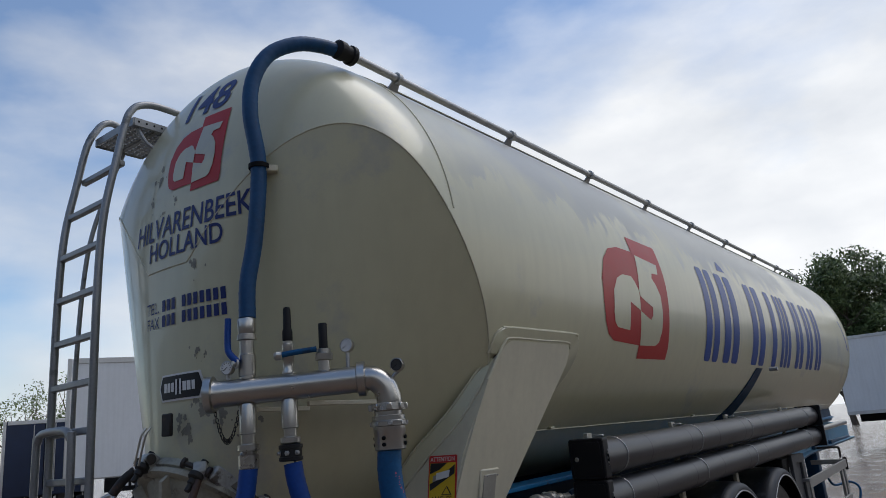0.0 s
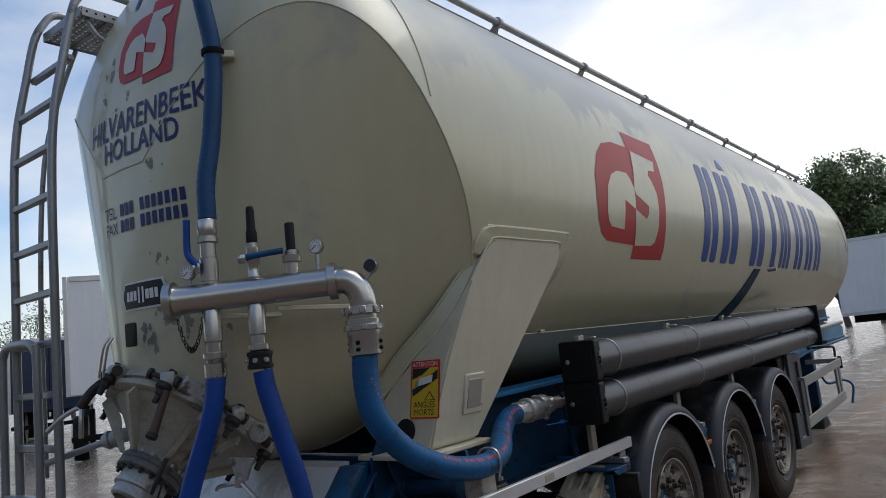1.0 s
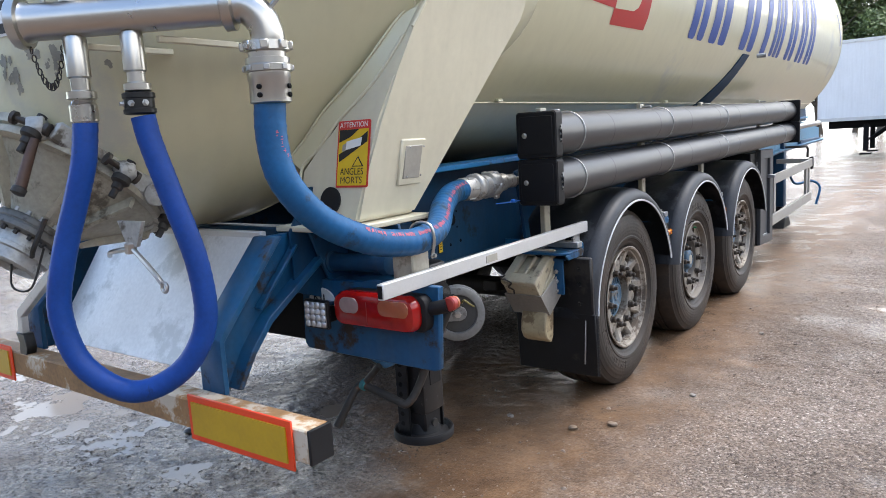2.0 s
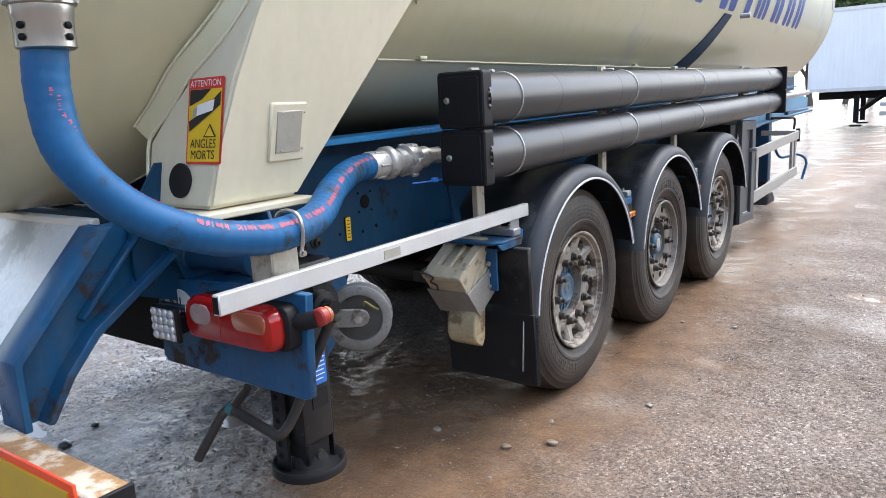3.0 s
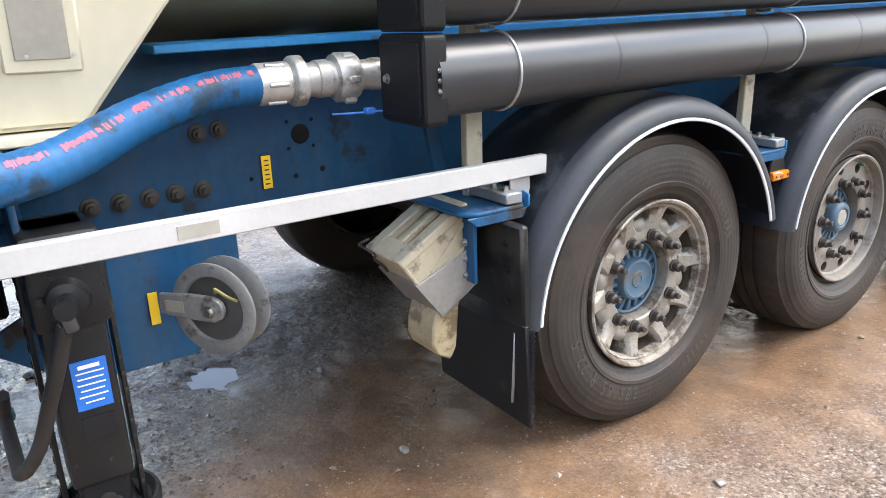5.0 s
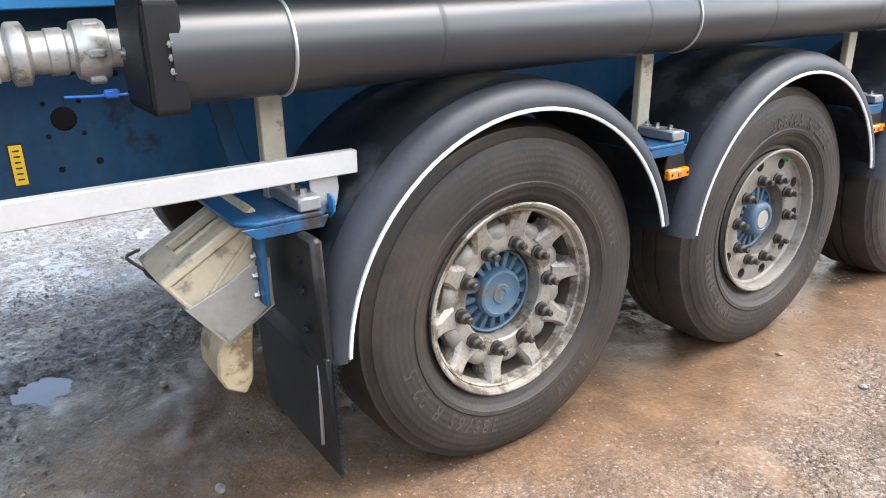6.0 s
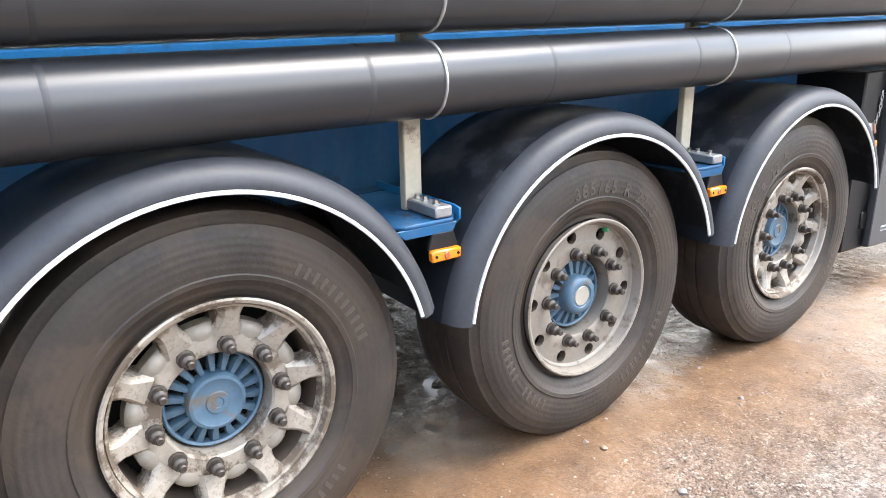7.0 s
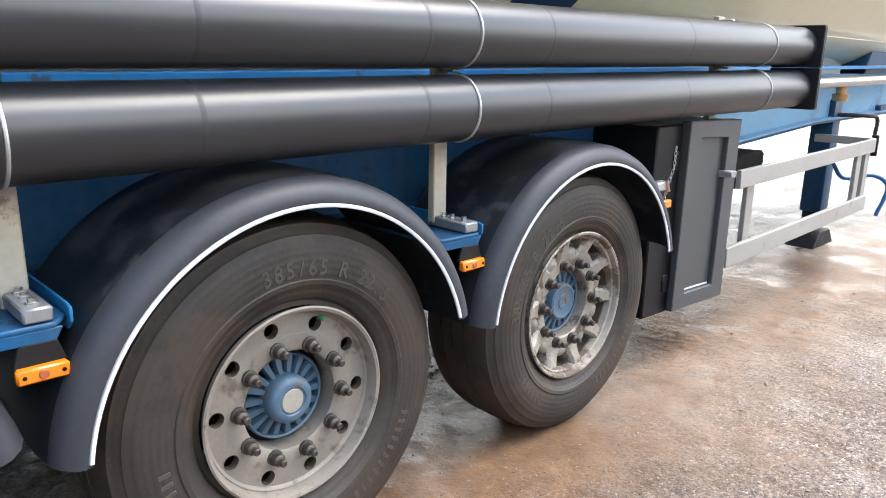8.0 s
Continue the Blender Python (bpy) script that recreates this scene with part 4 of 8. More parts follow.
# ---- big feet that carry the tank at the rear: tapered cream box brackets
for s in (1, -1):
    def X(x):
        return XC + s * (x - XC)
    bm = B()
    out = [(-2.005, 1.215), (-1.645, 1.215), (-1.02, 2.03), (-0.985, 2.09), (-0.99, 2.13), (-1.02, 2.15), (-1.61, 2.145), (-1.67, 2.12), (-1.72, 2.05), (-1.79, 1.94), (-1.86, 1.77), (-1.93, 1.60), (-1.965, 1.42)]
    lo = [bm.verts.new((X(FX(0, z)), y, z)) for y, z in out]
    hi = [bm.verts.new((X(0.715 if z < 1.42 else min(0.715 + 1.02 * (z - 1.42), FX(0, z) - 0.03)), y, z)) for y, z in out]
    n = len(out)
    bm.faces.new(lo)
    bm.faces.new(hi)
    for k in range(n):
        bm.faces.new((lo[k], lo[(k + 1) % n], hi[(k + 1) % n], hi[k]))
    bmesh.ops.bevel(bm, geom=bm.edges[:], offset=0.012, segments=2, affect="EDGES")
    foot = part("tank_bracket", bm, CREAM_WORN, trailer, "cream welded steel support bracket under the tank")
    part("base_plate", box(B(), (X(0.89), -1.86, 1.20), (0.40, 0.50, 0.022), bevel=0.004), CREAM_WORN, foot)
    pad = [(-1.775, 2.07), (-1.77, 2.11), (-1.745, 2.165), (-1.70, 2.19), (-1.63, 2.198), (-0.97, 2.204), (-0.905, 2.185), (-0.875, 2.14), (-0.88, 2.07), (-0.93, 1.97), (-1.01, 1.88)]
    bm = bmesh.new()
    rows = []
    for k, (y, z) in enumerate(pad):
        cy, cz = -1.33, 2.0
        rows.append([bm.verts.new((X(XC + tank_x(y + (cy - y) * q, z + (cz - z) * q) + d), y + (cy - y) * q, z + (cz - z) * q)) for q, d in ((0.0, -0.004), (0.0, 0.010), (0.012, 0.014), (0.35, 0.014))])
    for a, b in zip(rows, rows[1:]):
        for k in range(3):
            bm.faces.new((a[k], a[k + 1], b[k + 1], b[k]))
    part("tank_pad", bm, CREAM, foot, "cream doubler plate welded to the tank")
    part("weld_bead", sweep(B(), spline([(X(XC + tank_x(y, z) + 0.004), y, z) for y, z in pad], 5), 0.0065, 8), WELD, foot)
    part("weld_bead", sweep(B(), spline([(X(FX(0, z) - 0.004), y, z) for y, z in ((-1.79, 1.94), (-1.72, 2.05), (-1.67, 2.122), (-1.61, 2.147), (-1.3, 2.15), (-1.02, 2.152), (-0.985, 2.12))], 4), 0.0075, 8), WELD, foot)
    rear_edge = [(0.715, -1.966, 1.42), (0.80, -1.945, 1.50), (0.90, -1.93, 1.60), (1.06, -1.87, 1.75), (1.17, -1.80, 1.92), (1.20, -1.72, 2.05)]
    lead = [(x - 0.055 * f, y - 0.012 * f, z + 0.05 * f) for (x, y, z), f in zip(rear_edge, (1.0, 1.0, 1.0, 1.0, 0.8, 0.25))]
    bm = bmesh.new()
    rows = [[bm.verts.new((X(p[0] + (q[0] - p[0]) * f), p[1] + (q[1] - p[1]) * f, p[2] + (q[2] - p[2]) * f)) for f in (0.0, 0.5, 1.0)] + [bm.verts.new((X(q[0] - 0.02), max(q[1], tank_y(q[0], q[2])) + 0.03, q[2] + 0.02))] for p, q in zip(rear_edge, lead)]
    for a, b in zip(rows, rows[1:]):
        for k in range(3):
            bm.faces.new((a[k], a[k + 1], b[k + 1], b[k]))
    part("tank_skirt", bm, CREAM, foot, "cream strip that joins bracket and cone")
    part("weld_bead", sweep(B(), spline([(X(x), y - 0.002, z) for x, y, z in lead], 5), 0.005, 8), WELD, foot)
    part("weld_bead", sweep(B(), spline([(X(x), y - 0.002, z) for x, y, z in [(0.735, -2.006, 1.225)] + rear_edge[:-1]], 5), 0.0065, 8), WELD, foot)
    if s > 0:
        def on_foot(bm, cx, cz, lift):
            """Lays a flat thing on the bracket's rear face."""
            for v in bm.verts:
                x, z = cx + v.co.x, cz + v.co.y
                v.co = (x, -2.005 + 0.195 * (z - 1.215) - lift - v.co.z, z)
            return bm
        part("plate_frame", box(B(), (FX(0, 1.43), -1.715, 1.43), (0.018, 0.155, 0.19), (0, 13.2, 0), bevel=0.006), CREAM_WORN, foot)
        part("data_plate", box(B(), (FX(0, 1.43) + 0.009, -1.715, 1.43), (0.008, 0.105, 0.135), (0, 13.2, 0), bevel=0.002), PLATE, foot, "grey riveted data plate")
        for py, pz in ((-1.745, 1.372), (-1.655, 1.372), (-1.745, 1.488), (-1.655, 1.488)):
            part("rivet", bolt(B(), (FX(0, pz) + 0.013, py, pz), (1, 0, 0), 0.003, 0.004), STEEL_DULL, foot)
        bm = lathe(B(), [(0.054, 0), (0.054, 0.006), (0.05, 0.007)], (0.893, -1.991, 1.30), (0.893, -2.991, 1.495), 24)
        part("round_cover", bm, RUBBER, foot, "round black rubber cover")
        # blind spot warning sticker
        SY, SZ, SW, SH = 1.0, 1.478, 0.170, 0.255
        st = part("sticker", on_foot(flat(rounded(SW, SH, 0.008, 3)), SY, SZ, 0.004), STICKER_RED, foot, "yellow and red blind spot warning sticker")
        part("sticker_field", on_foot(flat([(-SW / 2 + 0.008, -SH / 2 + 0.008), (SW / 2 - 0.008, -SH / 2 + 0.008), (SW / 2 - 0.008, SH / 2 - 0.034), (-SW / 2 + 0.008, SH / 2 - 0.034)]), SY, SZ, 0.006), YELLOW, foot)
        part("sticker_shape", on_foot(flat([(1.39 * a, c) for a, c in [(-0.05, -0.03), (0.053, 0.045), (0.053, 0.085), (-0.02, 0.02), (-0.053, 0.0)]]), SY, SZ, 0.0075), INK_BLACK, foot)
        part("sticker_shape", on_foot(flat([(1.39 * a, c) for a, c in [(-0.053, 0.045), (-0.01, 0.065), (0.02, 0.093), (-0.053, 0.093)]]), SY, SZ, 0.0074), INK_BLACK, foot)
        part("sticker_shape", on_foot(flat([(1.39 * a, c) for a, c in [(-0.028, 0.015), (0.03, 0.03), (0.034, 0.062), (-0.024, 0.048)]]), SY, SZ, 0.009), WHITE, foot, "white pictured lorry body")
        part("sticker_shape", on_foot(flat([(1.39 * a, c) for a, c in [(-0.04, 0.01), (-0.026, 0.013), (-0.024, 0.042), (-0.038, 0.036)]]), SY, SZ, 0.0092), PLATE, foot)
        tri_o = [(0.0, -0.048), (0.044, -0.048), (0.022, -0.008)]
        part("sticker_shape", on_foot(flat([(1.39 * a, c) for a, c in tri_o]), SY, SZ, 0.0085), INK_BLACK, foot)
        part("sticker_shape", on_foot(flat([(1.39 * a, c) for a, c in [(0.006, -0.045), (0.038, -0.045), (0.022, -0.015)]]), SY, SZ, 0.0095), YELLOW, foot)
        part("sticker_text", on_foot(fit_box(lettering("ATTENTION", 0.02), 0.145, 0.02), SY, SZ + 0.111, 0.0085), WHITE, foot)
        part("sticker_text", on_foot(fit_box(lettering("ANGLES", 0.02), 0.122, 0.026), SY, SZ - 0.066, 0.0085), INK_BLACK, foot)
        part("sticker_text", on_foot(fit_box(lettering("MORTS", 0.02), 0.112, 0.026), SY, SZ - 0.099, 0.0085), INK_BLACK, foot)

# ---- top: delivery pipe on clips, along the shoulder of the barrel
PX, PZ = XC + (R + 0.07) * math.sin(radians(38)), ZC + (R + 0.07) * math.cos(radians(38))
pipe = part("top_pipe", rod(B(), (PX, -2.28, PZ), (PX, 7.6, PZ), 0.021, 14), STEEL_DULL, trailer, "bright steel pipe on clips along the tank top")
for k in range(9):
    y = -1.93 + 1.17 * k
    c = lathe(B(), [(0.034, 0), (0.034, 0.03)], (PX, y - 0.015, PZ), (PX, y + 1, PZ), 12)
    prism(c, [(-0.045, -0.085), (0.045, -0.085), (0.02, 0.0), (-0.02, 0.0)], "x", -0.004, 0.004, m=Matrix.Translation((PX, y, PZ)) @ Matrix.Rotation(radians(38), 4, "Y"))
    part("pipe_clip", c, STEEL_DULL, pipe)
part("flat_strip", prism(B(), [(PX - 0.10, PZ - 0.012), (PX - 0.06, PZ - 0.035), (PX - 0.06, PZ - 0.028), (PX - 0.10, PZ - 0.005)], "y", -2.0, 7.4), CREAM_WORN, pipe)
part("coupling", lathe(B(), [(0.03, 0), (0.05, 0.01), (0.05, 0.05), (0.043, 0.055), (0.043, 0.09), (0.052, 0.095), (0.052, 0.12), (0.035, 0.125)], (PX, -2.40, PZ), (PX, -1.4, PZ), 16), RUBBER, pipe)

# ---- chassis: two deep blue side beams with flanges, cross members
for s in (1, -1):
    def X(x):
        return XC + s * (x - XC)
    bm = B()
    web = [(-2.12, 0.95), (-1.95, 0.89), (3.9, 0.93), (4.9, 0.985), (6.2, 1.06), (9.6, 1.10), (9.6, 1.30), (8.0, 1.43), (-2.0, 1.355), (-2.12, 1.19)]
    prism(bm, [(y, z) for y, z in web], "x", X(0.785), X(0.773))
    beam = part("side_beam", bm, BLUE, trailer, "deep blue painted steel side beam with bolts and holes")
    # flange blue is brightened to stand for the light it catches between the tubes
    part("top_flange", prism(B(), [(-1.45, 1.3555), (8.0, 1.4736), (8.0, 1.498), (-1.45, 1.380)], "x", X(0.90), X(0.70), bevel=0.003), BLUE_BRIGHTENED, beam)
    part("bottom_flange", prism(B(), [(-2.0, 0.89), (3.9, 0.93), (4.9, 0.985), (6.2, 1.06), (9.6, 1.10), (9.6, 1.086), (6.2, 1.046), (4.9, 0.97), (3.9, 0.916), (-2.0, 0.876)], "x", X(0.86), X(0.70)), BLUE, beam)
    # pale skin over the beam's blue: fading and sky sheen put into the colour
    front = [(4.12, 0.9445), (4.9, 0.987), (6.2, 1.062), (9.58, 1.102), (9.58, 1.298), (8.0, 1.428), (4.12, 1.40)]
    part("beam_front", prism(B(), front, "x", X(0.789), X(0.7852)), BLUE_SKYLIT, beam, "pale blue front of the side beam, fading and sky sheen in its colour")
    part("front_flange", prism(B(), [(4.12, 0.958), (4.9, 1.004), (6.2, 1.079), (9.58, 1.119), (9.58, 1.104), (6.2, 1.064), (4.9, 0.989), (4.12, 0.943)], "x", X(0.868), X(0.789), bevel=0.002), BLUE_SKYLIT, beam)
    if s > 0:
        for y, z in ((-1.345, 0.978), (-1.42, 0.978), (-1.49, 0.976), (-1.565, 0.975), (-1.64, 0.974), (-1.28, 1.14), (-1.34, 1.135)):
            b = lathe(B(), [(0.026, 0), (0.026, 0.006), (0.017, 0.008), (0.017, 0.022), (0.009, 0.024), (0.009, 0.036)], (0.785, y, z), (1.8, y, z), 12)
            part("bolt", b, IRON, beam)
        hole = lathe(B(), [(0.03, 0), (0.026, 0.002), (0.024, 0.0025)], (0.7855, -1.035, 1.10), (1.8, -1.035, 1.10), 20)
        part("hole", hole, DARK, beam)
        for y, z, r in ((-1.075, 1.14, 0.006), (-0.995, 1.14, 0.006), (-1.075, 1.06, 0.006), (-0.995, 1.06, 0.006), (-1.06, 0.975, 0.008), (-1.2, 0.985, 0.007), (-0.97, 0.985, 0.009),
                        (-0.9, 1.2, 0.008), (-0.86, 1.24, 0.008), (-1.0, 1.21, 0.007)):
            part("hole", lathe(B(), [(r, 0), (r * 0.8, 0.002)], (0.7855, y, z), (1.8, y, z), 10), DARK, beam)
        lab = part("label", box(B(), (0.788, -1.153, 1.0), (0.003, 0.034, 0.105)), INK_BLACK, beam, "yellow warning label with a black edge")
        part("label_field", box(B(), (0.790, -1.153, 1.0), (0.003, 0.028, 0.098)), YELLOW, beam)
        for k in range(6):
            part("label_bar", box(B(), (0.792, -1.153, 0.965 + 0.014 * k), (0.002, 0.014, 0.004)), INK_BLACK, beam)
for y in (-1.95, -0.65, 0.65, 1.96, 3.2, 4.6, 6.4):
    part("cross_member", box(B(), (XC, y, 1.12 + rise(y)), (1.36, 0.09, 0.16), bevel=0.008), BLUE, trailer)
# plain dark block at the rear of the chassis
part("rear_block", box(B(), (0.42, -1.92, 0.90), (0.62, 0.10, 0.40), bevel=0.01), DARK, trailer, "dark block at the rear of the chassis")
# unseen sheet, added to close the underside and keep it dark
part("belly_blocker", box(B(), (XC, 1.2, 0.93), (1.30, 5.4, 0.02)), DARK, trailer)

# tapered blue saddle that carries the barrel ahead of the axles
for s in (1, -1):
    def X(x):
        return XC + s * (x - XC)
    bm = B()
    ring1, ring2 = [], []
    for k in range(9):
        z = 1.43 + (2.09 - 1.43) * k / 8
        yc = 2.62 + 0.42 * (k / 8) ** 1.3
        hw = 0.16 * (1 - k / 8) ** 1.2 + 0.10
        x = XC + tank_x(3.0, z)
        ring1.append(((X(x + 0.012), yc - hw, z), (X(x + 0.012), yc + hw, z)))
        ring2.append(((X(x - 0.05), yc - hw, z), (X(x - 0.05), yc + hw, z)))
    g1 = [[bm.verts.new(p) for p in row] for row in ring1]
    g2 = [[bm.verts.new(p) for p in row] for row in ring2]
    for k in range(8):
        bm.faces.new((g1[k][0], g1[k][1], g1[k + 1][1], g1[k + 1][0]))
        bm.faces.new((g2[k][0], g2[k + 1][0], g2[k + 1][1], g2[k][1]))
        bm.faces.new((g1[k][0], g1[k + 1][0], g2[k + 1][0], g2[k][0]))
        bm.faces.new((g1[k][1], g2[k][1], g2[k + 1][1], g1[k + 1][1]))
    bm.faces.new((g1[0][0], g2[0][0], g2[0][1], g1[0][1]))
    bm.faces.new((g1[8][0], g1[8][1], g2[8][1], g2[8][0]))
    sad = part("saddle", bm, SADDLE, trailer, "dark blue tapered saddle strut hugging the tank")
    part("saddle_pin", rod(B(), (X(1.30), 3.1, 2.07), (X(1.38), 3.1, 2.07), 0.02, 10), STEEL_DULL, sad)

# ---- hose carriers: two black tubes on posts, with boxed ends
TX, TR = 1.255, 0.103


def carrier(z0, label):
    ya, yb = -0.90, 4.62
    bm = rod(B(), (TX, ya, z0 + rise(ya)), (TX, yb, z0 + rise(yb)), TR, 40)
    tube = part("hose_tube", bm, BLACK, trailer, label)
    for y in (-0.652, 0.66, 1.945, 4.08):
        z = z0 + rise(y)
        part("band", lathe(B(), [(TR, 0), (TR + 0.004, 0.001), (TR + 0.0055, 0.0045), (TR + 0.004, 0.008), (TR, 0.009)], (TX, y - 0.0045, z), (TX, y + 1, z + 0.0125), 40, False), STEEL_DULL, tube, "thin grey clamp band")
    for y in (-0.275, 0.44, 1.055, 1.74, 2.30, 3.25):
        z = z0 + rise(y)
        part("joint", lathe(B(), [(TR, 0), (TR + 0.0004, 0.003), (TR + 0.0004, 0.011), (TR, 0.014)], (TX, y - 0.007, z), (TX, y + 1, z + 0.0125), 40, False), TUBE_JOINT, tube)
    z = z0 + rise(-0.93)
    cap = B()
    prism(cap, rounded(0.216, 0.222, 0.016, 4, TX - 0.015, z), "y", -0.945, -0.875, bevel=0.006)
    cap = part("end_box", cap, BLACK_BOX, tube, "square black moulded end cap")
    part("end_panel", prism(B(), rounded(0.178, 0.18, 0.012, 4, TX - 0.015, z), "y", -0.949, -0.942, bevel=0.002), BLACK_BOX, tube)
    part("latch", lathe(B(), [(0.013, 0), (0.013, 0.004), (0.009, 0.006), (0.009, 0.012), (0.004, 0.013)], (TX - 0.075, -0.947, z), (TX - 0.075, -1.9, z), 16), STEEL, tube, "round steel latch")
    for dz in (-0.025, 0.0, 0.025):
        part("rivet", bolt(B(), (TX + 0.093, -0.90, z + dz), (1, 0, 0), 0.005, 0.006), STEEL, tube)
    z = z0 + rise(4.62)
    part("end_plate", prism(B(), rounded(0.27, 0.225, 0.01, 3, TX, z), "y", 4.60, 4.635, bevel=0.004), BLACK_BOX, tube)
    return tube


carrier(1.502, "long black plastic hose carrier tube, upper of a pair")
carrier(1.276, "long black plastic hose carrier tube, lower of a pair")

for y in (-0.625, 0.685, 1.985, 3.9):
    z, px = rise(y), 1.10 if y < 0 else 1.13
    post = part("tube_post", box(B(), (px, y, 1.26 + z), (0.03, 0.062, 0.75), bevel=0.004), BEIGE, trailer, "slim pale metal upright behind the hose tubes")
    part("post_foot", box(B(), (1.20, y + 0.005, 0.926), (0.19, 0.06, 0.034), bevel=0.005), LADDER, post)
    if y < 0:
        part("post_brace", box(B(), (1.02, y - 0.09, 1.1 + z), (0.018, 0.05, 0.46), (12, 0, 0), bevel=0.003), BLUE, post)
    for dz in (1.615, 1.39):
        part("post_tab", box(B(), (1.17, y, dz + z), (0.07, 0.024, 0.012), bevel=0.003), STEEL_DULL, post)
    if y > 3.5:
        continue
    shelf = prism(B(), [(0.80, y - 0.17), (0.80, y + 0.07), (1.25, y + 0.07), (1.297, y + 0.035), (1.297, y - 0.13), (1.26, y - 0.17)], "z", 0.893, 0.906, bevel=0.003)
    shelf = part("post_shelf", shelf, BLUE_CHIP, trailer, "blue chipped folded bracket plate between the wheels")
    part("shelf_lip", prism(B(), [(0.80, 0.868), (1.25, 0.868), (1.28, 0.893), (1.28, 0.926), (1.25, 0.932), (0.80, 0.932)], "y", y + 0.069, y + 0.076, bevel=0.002), BLUE_BRIGHTENED, shelf)
    part("shelf_skirt", prism(B(), [(y - 0.165, 0.894), (y + 0.05, 0.894), (y + 0.035, 0.866), (y - 0.13, 0.866)], "x", 1.288, 1.296, bevel=0.002), BLUE_CHIP, shelf)
    for bx in (1.16, 1.20, 1.255):
        part("bolt", bolt(B(), (bx, y + 0.005, 0.943), (0, 0, 1), 0.009, 0.014), STEEL, shelf)
    if 0 < y < 3.8:
        arm = prism(B(), [(y - 0.04, 0.868), (y + 0.035, 0.868), (y + 0.05, 0.82), (y - 0.055, 0.82)], "x", 1.285, 1.298, bevel=0.002)
        part("lamp_tongue", arm, RUBBER, shelf)
        part("marker_lamp", box(B(), (1.306, y - 0.003, 0.805), (0.024, 0.104, 0.034), bevel=0.005), ORANGE, shelf, "small amber side marker lamp")
        part("lens_dot", lathe(B(), [(0.011, 0), (0.009, 0.003)], (1.318, y - 0.003, 0.805), (2.3, y - 0.003, 0.805), 12), AMBER_LAMP, shelf)
        for dy in (-0.04, 0.036):
            part("lamp_screw", lathe(B(), [(0.005, 0), (0.004, 0.002)], (1.318, y + dy, 0.805), (2.3, y + dy, 0.805), 8), DARK, shelf)

# ---- steel delivery line under the tubes, and the coupling of the near hose
line = part("delivery_line", rod(B(), (1.0, -0.78, 1.277), (1.0, 8.2, 1.277 + 0.0125 * 9), 0.036, 18), STEEL, trailer, "stainless delivery pipe along the chassis")
c0, c1 = Vector((0.993, -1.235, 1.271)), Vector((1.001, -0.78, 1.278))
prof = [(0.0522, 0.0), (0.054, 0.005), (0.054, 0.085), (0.0495, 0.09), (0.063, 0.095), (0.0666, 0.10), (0.0666, 0.125), (0.0594, 0.13), (0.045, 0.135), (0.045, 0.165), (0.0504, 0.168), (0.0504, 0.20),
        (0.045, 0.205), (0.045, 0.215), (0.0612, 0.22), (0.0648, 0.235), (0.0648, 0.275), (0.0594, 0.285), (0.0414, 0.29), (0.0414, 0.33), (0.045, 0.335), (0.045, 0.36), (0.0342, 0.365), (0.0342, 0.45)]
cpl = part("hose_coupling", lathe(B(), prof, c0, c1, 28), COUPLING, trailer, "dull stainless hose coupling with screwed rings")
for a in range(0, 360, 60):
    d = Vector((math.cos(radians(a)), 0, math.sin(radians(a))))
    part("coupling_lug", box(B(), c0 + Vector((0, 0.255, 0)) + d * 0.065, (0.02, 0.035, 0.02), (0, -a, 0), bevel=0.004), COUPLING, cpl)
    part("clamp_bolt", rod(B(), c0 + Vector((0, 0.02, 0)) + d * 0.054, c0 + Vector((0, 0.07, 0)) + d * 0.054, 0.006, 8), STEEL_DULL, cpl)
part("cable_tie", sweep(B(), spline([(1.14, -0.93, 1.19), (1.13, -0.96, 1.19), (1.10, -1.01, 1.187), (1.07, -1.06, 1.186)], 4), 0.003, 6), STICKER_BLUE, cpl, "blue cable tie")
part("cable_tie_head", box(B(), (1.12, -0.975, 1.192), (0.022, 0.03, 0.018), bevel=0.004), STICKER_BLUE, cpl)

# ---- hoses
def ribbed(path, r, seg):
    """A hose with the faint turns of its winding."""
    fine = [path[0]]
    for a, b in zip(path, path[1:]):
        n = max(1, round((b - a).length / 0.009))
        fine += [a.lerp(b, (k + 1) / n) for k in range(n)]
    bm = sweep(B(), fine, 1.0, seg)
    bm.verts.ensure_lookup_table()
    verts = list(bm.verts)
    for i, c in enumerate(fine):
        w = r * (1 + (0.022 if i % 4 == 0 else 0.0) + 0.012 * noise.noise(c * 9))
        for k in range(seg):
            v = verts[i * seg + k]
            v.co = c + (v.co - c) * w
    return bm


NEAR = spline([(1.155, -2.475, 1.70), (1.158, -2.488, 1.55), (1.178, -2.468, 1.41), (1.215, -2.36, 1.275), (1.258, -2.19, 1.185), (1.283, -2.03, 1.152), (1.278, -1.90, 1.152),
               (1.222, -1.74, 1.170), (1.118, -1.56, 1.226), (1.03, -1.37, 1.264), (0.993, -1.22, 1.272)], 8)
near = part("hose", ribbed(NEAR, 0.049, 22), HOSE, trailer, "thick blue ribbed rubber hose sagging to the coupling")


